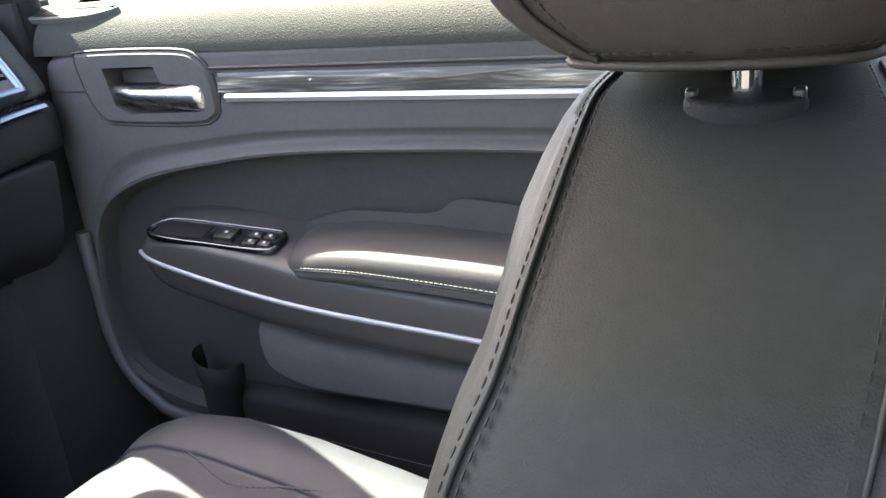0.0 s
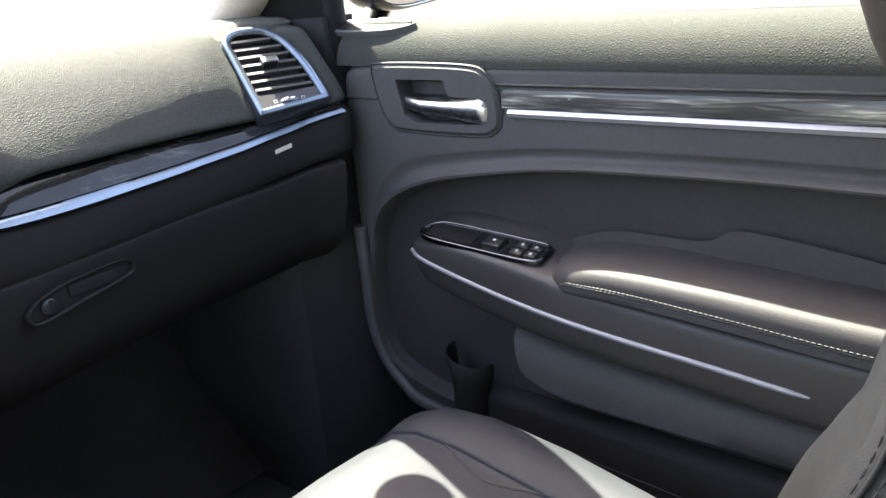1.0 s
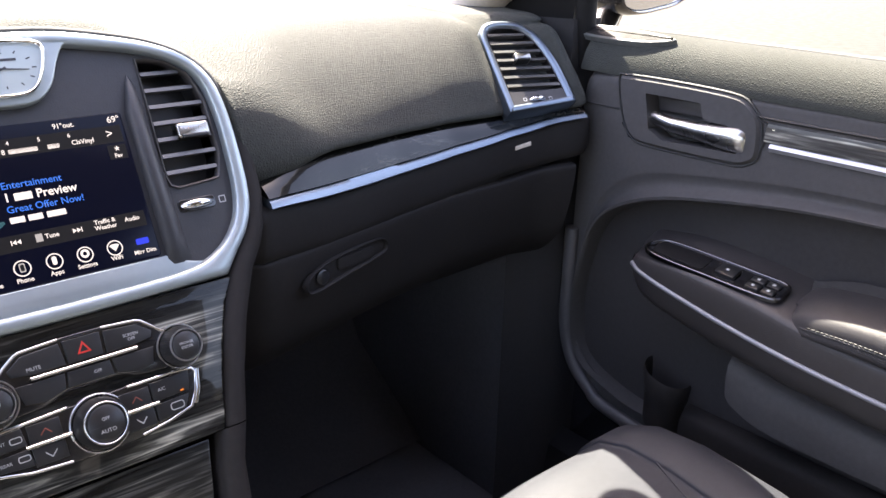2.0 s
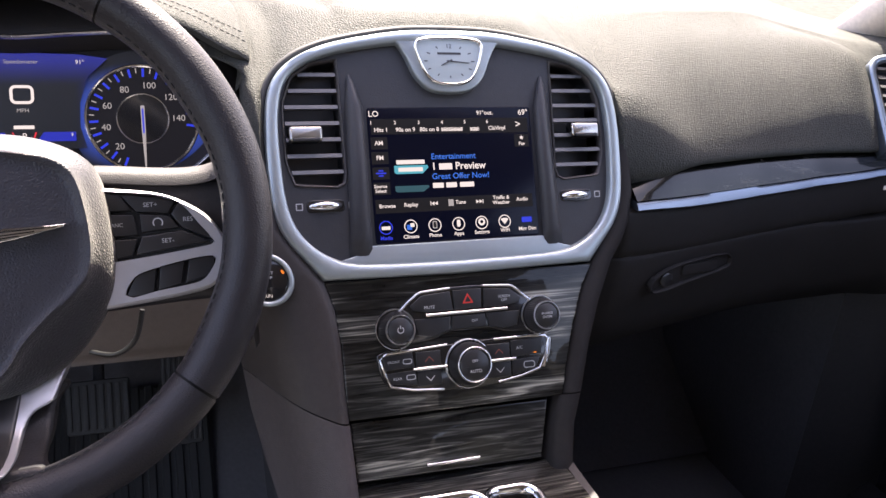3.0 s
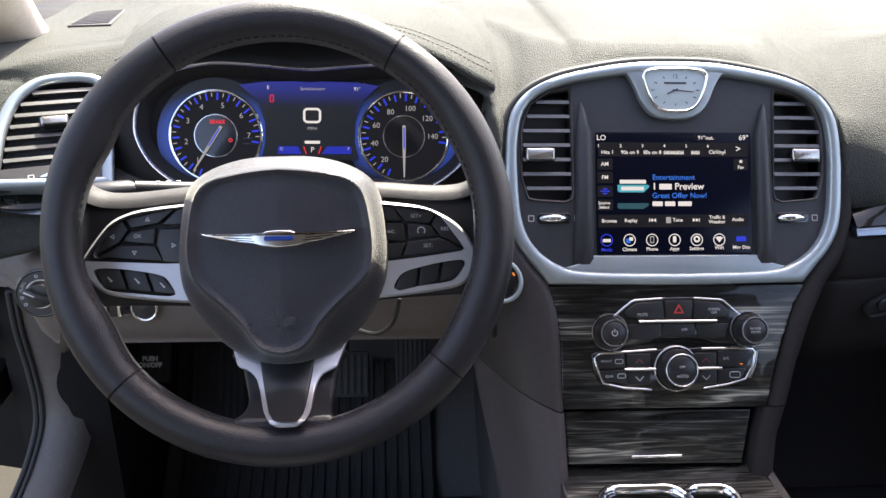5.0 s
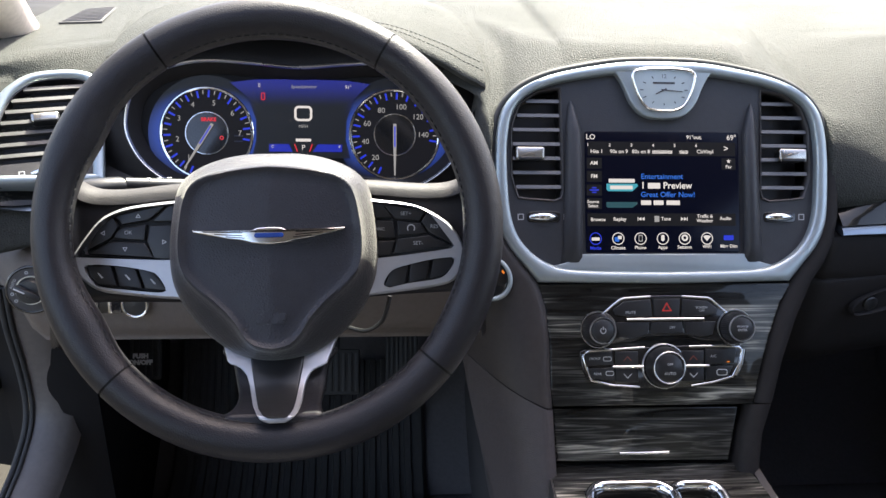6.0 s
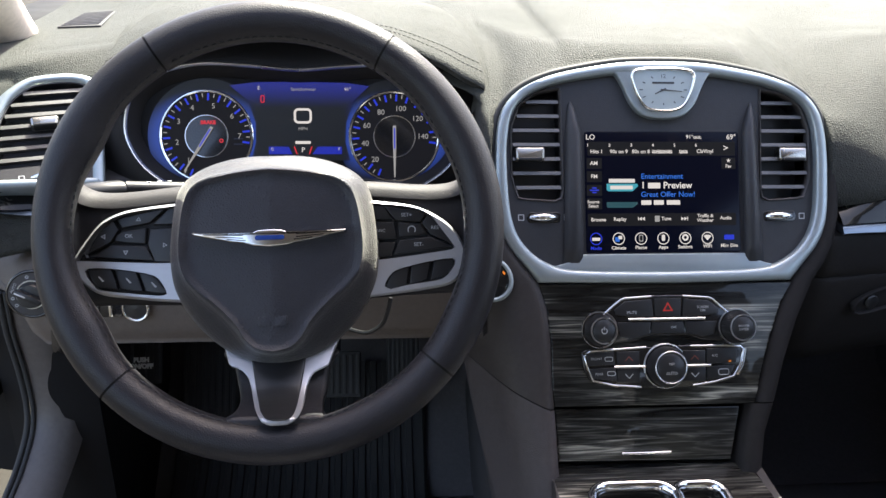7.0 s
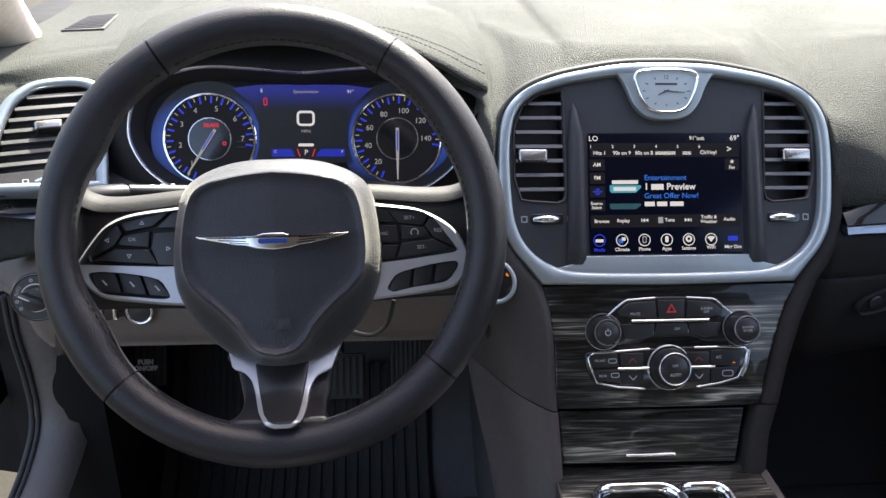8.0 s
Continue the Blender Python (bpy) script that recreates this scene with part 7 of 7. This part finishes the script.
# padded elbow rest with a double row of stitches
PADS = [(0.666, 0.722, 0.716, 0.745, 0.71), (0.658, 0.735, 0.714, 0.698, 0.706), (0.63, 0.746, 0.720, 0.684, 0.708), (0.56, 0.752, 0.724, 0.678, 0.711), (0.45, 0.750, 0.720, 0.676, 0.708), (0.32, 0.744, 0.713, 0.675, 0.70), (0.1, 0.74, 0.708, 0.675, 0.69), (-0.1, 0.738, 0.706, 0.676, 0.69)]
bm = bmesh.new()
secs = []
for y, zt_, zs, xi, zb in cr(PADS, 5):
    xi = min(xi, 0.74)
    secs.append([(x, y, z) for x, z in cr([(0.77, zt_ + 0.012), (0.745, zt_ + 0.006), (0.718, zt_ + 0.001), (xi + 0.016, zt_ - 0.004), (xi + 0.004, zt_ - 0.012), (xi, zs), (xi + 0.004, zb), (0.74, zb - 0.01)], 3)])
loft(bm, secs, caps=True)
rest_ = part("elbow_pad", bm, LEATHER, door, "padded black leather elbow rest", smooth=60)
THREAD = mat("grey_thread", (0.026, 0.026, 0.026), 0.8, vary=0.1)
for dz, ln in ((0.0036, 0.0042), (-0.0036, 0.0042)):
    bm = bmesh.new()
    stitches(bm, [(xi - 0.0006, y, zs + dz) for y, zt_, zs, xi, zb in cr(PADS[2:], 8)], ln, 0.0012, 0.0009)
    part("stitching", bm, THREAD, rest_, "grey thread", kind="stuff")
bm = bmesh.new()
tube(bm, [(xi + 0.0005, y, zs + 0.0005) for y, zt_, zs, xi, zb in cr(PADS[1:], 8)], 0.0016, 6)
part("piping", bm, DARK, rest_, smooth=60)
# pull pocket wall between rest and insert
bm = bmesh.new()
loft(bm, [[(0.762, y, z0), (0.752, y, z0 + 0.004), (0.748, y, z0 - 0.02), (0.748, y, z0 - 0.05)] for y, z0 in cr([(0.66, 0.748), (0.60, 0.765), (0.50, 0.767), (0.47, 0.782), (0.44, 0.784), (0.36, 0.776), (0.25, 0.762), (0.0, 0.75)], 4)])
part("pull_pocket", bm, LEATHER, door, smooth=60)
# wood and silver strips below the window
bm = bmesh.new()
loft(bm, [[(0.745 + d, y, z) for d, z in ((0.004, 0.928), (-0.0032, 0.928), (-0.0056, 0.918), (-0.0062, 0.9065), (0.004, 0.9065))] for y in np.linspace(0.744, -0.25, 12)], close_v=True, caps=True)
part("wood_strip", bm, WOOD_DOOR, door, "glossy grey wood strip", smooth=50)
bm = bmesh.new()
loft(bm, [[(0.745 + d, y, z) for d, z in ((0.004, 0.9055), (-0.005, 0.9055), (-0.008, 0.901), (-0.005, 0.896), (0.004, 0.896))] for y in np.linspace(0.736, -0.25, 12)], close_v=True, caps=True)
part("silver_strip", bm, SPOKE, door, "satin silver strip", smooth=50)
bm = bmesh.new()
so2 = [tuple(q) for q in resample(cr([(0.747, 0.899), (0.742, 0.931), (0.735, 0.9335), (0.3, 0.9335), (-0.25, 0.9335)], 4), 40)]
tube(bm, [(0.7432, y, z) for y, z in so2], 0.0022, 6)
part("strip_gap", bm, DARK, door, smooth=60)
# joint line from the handle to the strip and to the dash
for q in ([(0.752, 0.910), (0.747, 0.909)], [(1.02, 0.911), (0.958, 0.910)]):
    bm = bmesh.new()
    tube(bm, [(0.7435, y, z) for y, z in q], 0.0013, 6)
    part("joint_line", bm, DARK, door, smooth=60)
# lower pocket, bottle holder
bm = bmesh.new()
PK = [(0.73, 0.630, 0.575), (0.715, 0.628, 0.562), (0.66, 0.615, 0.548), (0.5, 0.605, 0.548), (0.35, 0.60, 0.548), (-0.2, 0.59, 0.54)]
loft(bm, [[(0.752, y, zt_ + 0.004), (0.722, y, zt_), (0.716, y, zt_ - 0.008), (0.714, y, (zt_ + zb) / 2), (0.720, y, zb), (0.752, y, zb - 0.01)] for y, zt_, zb in cr(PK, 4)], caps=True)
part("lower_pad", bm, VINYL, door, "dark grey lower panel", smooth=60)
bm = bmesh.new()
secs = []
for z, r in ((0.475, 0.028), (0.53, 0.029), (0.553, 0.031), (0.56, 0.033), (0.556, 0.035), (0.53, 0.032)):
    secs.append([(0.742 - r * math.sin(t) * 1.0, 0.828 + r * math.cos(t), z + 0.01 * math.cos(t)) for t in np.linspace(-0.2, math.pi + 0.2, 24)])
loft(bm, secs)
part("bottle_holder", bm, LOWER, door, smooth=60)
bm = bmesh.new()
loft(bm, [[(0.765, y, 0.512), (0.744, y, 0.508), (0.738, y, 0.495), (0.738, y, 0.38)] for y in np.linspace(0.80, -0.3, 6)])
part("map_pocket", bm, LOWER, door, smooth=60)

# ---- side mirror outside ----
mirror = thing("side_mirror", "black door mirror on the passenger side", "mirror", at=(0.98, 1.13, 1.0))
MM = axes((1.01, 1.10, 1.105), (1, 0.18, 0), (0.0, -0.02, 1.0))
mo = [tuple(q) for q in resample(cr([(-0.128, -0.055), (-0.122, 0.045), (-0.085, 0.085), (0.0, 0.095), (0.12, 0.088), (0.165, 0.02), (0.135, -0.07), (0.0, -0.090), (-0.095, -0.086)], 6, closed=True), 60, closed=True)]
bm = bmesh.new()
loft(bm, [[(x * k, y * k, h) for x, y in mo] for k, h in ((0.93, -0.004), (0.96, 0.003), (1.0, 0.0), (1.03, -0.015), (1.0, -0.05), (0.85, -0.085), (0.5, -0.105), (0.1, -0.11))], close_v=True, M=MM)
part("housing", bm, PAINT, mirror, "glossy black housing", smooth=60)
bm = bmesh.new()
plate(bm, [(x * 0.925, y * 0.925) for x, y in mo], -0.008, -0.002, 0.0005, MM)
part("mirror_glass", bm, mat("mirror_silver", (0.9, 0.9, 0.9), 0.02, metal=1.0, vary=0), mirror, "mirror glass")
bm = bmesh.new()
tube(bm, [(0.81, 1.09, 0.945), (0.89, 1.13, 0.957), (0.97, 1.16, 1.01)], [0.026, 0.024, 0.022], 10, flat=0.6)
part("foot", bm, PAINT, mirror, smooth=60)

# ---- unseen windscreen disc, added to cast the round shadow on the seat ----
bm = bmesh.new()
plate(bm, circle(0.043, 40, e=0.86), 0.0, 0.0006, 0.0002, axes((0.620, 1.074, 1.192), (1, 0, 0), (0, -0.909, 0.416)))
sticker = thing("windscreen_sticker", "unseen round disc low on the windscreen, casts the seat shadow", "sticker", at=(0.620, 1.074, 1.192))
part("disc", bm, mat("shadow_disc_pale", (0.6, 0.6, 0.58), 0.8, vary=0.05), sticker)

# ---- passenger seat ----
seat = thing("passenger_seat", "black leather bucket seat with double-stitched seams", "car seat", at=(0.425, 0.45, 0.21))
CX = 0.425


def cushion():
    bm = bmesh.new()
    secs = []
    # depth, half width, top, bolster lift, underside
    for y, w, zt_, bl, zb in ((0.10, 0.205, 0.458, 0.012, 0.32), (0.25, 0.215, 0.478, 0.014, 0.32), (0.45, 0.219, 0.510, 0.012, 0.33), (0.60, 0.219, 0.541, 0.009, 0.34), (0.70, 0.215, 0.557, 0.005, 0.35), (0.755, 0.207, 0.5605, 0.002, 0.37), (0.79, 0.195, 0.5525, 0.0, 0.40), (0.810, 0.178, 0.532, 0.0, 0.43), (0.816, 0.155, 0.495, 0.0, 0.46)):
        ring = cr([(-w, zt_ - 0.040), (-w * 0.94, zt_ + bl - 0.012), (-w * 0.76, zt_ + bl), (-w * 0.60, zt_ + 0.002), (-w * 0.56, zt_ - 0.003), (-w * 0.3, zt_), (0, zt_ + 0.002), (w * 0.3, zt_), (w * 0.56, zt_ - 0.003), (w * 0.60, zt_ + 0.003), (w * 0.76, zt_ + bl + 0.005), (w * 0.94, zt_ + bl - 0.006), (w, zt_ - 0.036), (w, zb), (0, zb - 0.01), (-w, zb)], 4, closed=True)
        secs.append([(CX + x, y, z) for x, z in ring])
    loft(bm, secs, close_v=True, caps=True)
    c = part("cushion", bm, CUSHIONHIDE, seat, "black leather cushion", smooth=60)
    path = cr([(CX - 0.122, 0.20, 0.4675), (CX - 0.125, 0.45, 0.5080), (CX - 0.125, 0.60, 0.5390), (CX - 0.123, 0.70, 0.5548), (CX - 0.119, 0.755, 0.5583), (CX - 0.112, 0.79, 0.5505), (CX - 0.104, 0.810, 0.531)], 6)
    bm = bmesh.new()
    tube(bm, path, 0.0014, 8)
    part("piping", bm, CUSHIONHIDE, c, smooth=60)
    # seam that runs in from the front corner and turns across towards the door
    seam = [(0.598, 0.788, 0.5455), (0.584, 0.770, 0.5575), (0.558, 0.735, 0.5615), (0.546, 0.700, 0.5545), (0.535, 0.667, 0.5490), (0.5305, 0.650, 0.5462)]
    turn = [(0.5305, 0.650, 0.5462), (0.536, 0.632, 0.5425), (0.547, 0.610, 0.5390), (0.5565, 0.578, 0.5375), (0.572, 0.53, 0.5310)]
    for path in (seam, turn):
        bm = bmesh.new()
        tube(bm, cr(path, 6), 0.0012, 8)
        part("seam", bm, CUSHIONHIDE, c, "raised seam", smooth=60)
    for off in (0.006, -0.005):
        bm = bmesh.new()
        stitches(bm, [(x + off * 0.3, y + off, z + 0.0012) for x, y, z in cr(turn, 6)], 0.0040, 0.0018, 0.0007)
        part("stitching", bm, STITCH, c, "dark thread", kind="stuff")
    return c


cushion()
# backrest: rings up the height; x of the flank, y of the front and rear seams
BK = [(0.46, 0.190, 0.295, 0.150), (0.56, 0.172, 0.280, 0.140), (0.70, 0.166, 0.255, 0.126), (0.80, 0.170, 0.236, 0.116), (0.85, 0.177, 0.224, 0.110), (0.885, 0.187, 0.214, 0.105), (0.90, 0.195, 0.209, 0.102), (0.916, 0.206, 0.203, 0.099), (0.935, 0.230, 0.2010, 0.095),
      (0.949, 0.258, 0.2012, 0.0925), (0.962, 0.282, 0.2008, 0.092), (0.973, 0.306, 0.2008, 0.093), (0.979, 0.330, 0.2015, 0.096), (0.982, 0.365, 0.2005, 0.099)]
bk = cr(BK, 4)
bm = bmesh.new()
secs = []
for z, xf, ys_, yr in bk:
    w = CX - xf
    bl = float(np.interp(z, [0.46, 0.80, 0.85, 0.885, 0.905, 0.92, 0.935, 0.949, 0.962, 0.973, 0.982], [0.033, 0.033, 0.0280, 0.0210, 0.0180, 0.0165, 0.0150, 0.0155, 0.0135, 0.0105, 0.006]))
    ro = float(np.interp(z, [0.46, 0.85, 0.885, 0.905, 0.92, 0.935, 0.95, 0.982], [0.120, 0.118, 0.080, 0.060, 0.044, 0.030, 0.020, 0.008]))
    m = (ys_ + yr) / 2
    half = [(-w, yr), (-w - 0.004, m), (-w, ys_), (-w + 0.26 * ro, ys_ + bl * 0.52), (-w + 0.60 * ro, ys_ + bl * 0.87), (-w + ro, ys_ + bl), (-(w - ro) * 0.74, ys_ + bl * 0.70), (-(w - ro) * 0.45, ys_ + 0.004), (0, ys_ - 0.006)]
    ring = half + [(-x, y) for x, y in half[-2::-1]] + [(w * 0.93, yr - 0.016), (0, yr - 0.024), (-w * 0.93, yr - 0.016)]
    secs.append([(CX + x, y, z) for x, y in cr(ring, 3, closed=True)])
loft(bm, secs, close_v=True, caps=True)
backrest = part("backrest", bm, SEATHIDE, seat, "black leather backrest", smooth=70)
for s in (-1, 1):
    for fr in (True, False):
        pts = []
        for z, xf, ys_, yr in bk:
            if z > 0.60:
                pts.append((CX + s * (CX - xf + 0.0008), (ys_ if fr else yr), z + 0.0006))
        bm = bmesh.new()
        tube(bm, pts, 0.0010, 8)
        part("piping", bm, SEATHIDE, backrest, "raised seam", smooth=60)
        for dy, dx in (((-0.0038, 0.0), (0.0024, 0.0012)) if fr else ((0.0045, 0.0),)):
            bm = bmesh.new()
            stitches(bm, [(p[0] + s * (0.0006 - dx), p[1] + dy, p[2] + 0.0004) for p in pts], 0.0042, 0.0016, 0.0005)
            part("stitching", bm, STITCH, backrest, "dark thread", kind="stuff")

# headrest
bm = bmesh.new()
secs = []
HS = [(0.9930, 0.165, 0.125, 0.09), (0.9920, 0.190, 0.108, 0.128), (0.9955, 0.206, 0.101, 0.138), (1.004, 0.222, 0.096, 0.143), (1.022, 0.240, 0.092, 0.147), (1.06, 0.252, 0.088, 0.15), (1.11, 0.252, 0.088, 0.15), (1.16, 0.240, 0.09, 0.145), (1.195, 0.215, 0.10, 0.12), (1.205, 0.18, 0.13, 0.08)]
for z, yf, yb, w in cr(HS, 3):
    ring = cr([(-w, (yf + yb) / 2), (-w * 0.96, yf - 0.022), (-w * 0.80, yf - 0.004), (0, yf), (w * 0.80, yf - 0.004), (w * 0.96, yf - 0.022), (w, (yf + yb) / 2), (w * 0.94, yb + 0.012), (w * 0.7, yb), (0, yb), (-w * 0.7, yb), (-w * 0.94, yb + 0.012)], 4, closed=True)
    secs.append([(CX + x, y, z) for x, y in ring])
loft(bm, secs, close_v=True, caps=True)
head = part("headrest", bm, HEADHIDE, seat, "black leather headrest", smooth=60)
for z, k in ((0.996, 1.006), (1.0005, 1.008)):
    yf, yb, w = 0.2105, 0.0985, 0.1405 * k
    ring = cr([(-w, (yf + yb) / 2), (-w * 0.96, yf - 0.022), (-w * 0.80, yf - 0.004), (0, yf), (w * 0.80, yf - 0.004), (w * 0.96, yf - 0.022), (w, (yf + yb) / 2), (w * 0.94, yb + 0.012), (w * 0.7, yb), (0, yb), (-w * 0.7, yb), (-w * 0.94, yb + 0.012)], 6, closed=True)
    bm = bmesh.new()
    if z < 0.999:
        tube(bm, [(CX + x, y, z) for x, y in ring], 0.0018, 8, closed=True)
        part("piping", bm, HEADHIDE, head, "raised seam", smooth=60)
    else:
        stitches(bm, [(CX + x * 1.02, y + (0.0024 if y > 0.15 else -0.0024), z) for x, y in ring], 0.0036, 0.0012, 0.0007)
        part("stitching", bm, STITCH, head, "dark thread", kind="stuff")
line = [(CX - w * 0.965 - 0.0006, yf - 0.0215, z) for z, yf, yb, w in cr(HS, 5) if 0.997 < z < 1.19]
bm = bmesh.new()
tube(bm, line, 0.0015, 8)
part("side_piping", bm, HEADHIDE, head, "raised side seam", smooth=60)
bm = bmesh.new()
stitches(bm, [(x - 0.0012, y - 0.0065, z + 0.001) for x, y, z in line], 0.0036, 0.0012, 0.0007)
part("side_stitching", bm, STITCH, head, "dark thread", kind="stuff")
for s in (-1, 1):
    px, py = CX + s * 0.104, 0.1440
    bm = bmesh.new()
    tube(bm, [(px, py, 0.96), (px, py, 1.02)], 0.0054, 16)
    part("post", bm, CHROME, seat, "chrome headrest post", smooth=60)
    bm = bmesh.new()
    G = axes((px - 0.007, py, 0.9722), (0, 1, 0), (-1, 0, 0.10 * s))
    o = circle(0.0213, 36, e=0.62)
    plate(bm, o, -0.010, 0.0088, 0.003, G)
    gd = part("post_guide", bm, LOWER, seat, "black oval guide with tabs", smooth=50)
    for t in (-1, 1):
        bm = bmesh.new()
        plate(bm, rrect(0.0045, 0.006, 0.0014, 3, t * 0.0183, 0.0), 0.003, 0.0112, 0.0014, G)
        part("release_tab", bm, BUTTON, gd, smooth=50)
bm = bmesh.new()
block(bm, (CX - 0.2, 0.12, 0.21), (CX + 0.2, 0.70, 0.35), 0.03)
part("seat_base", bm, DARK, seat, "black seat base")
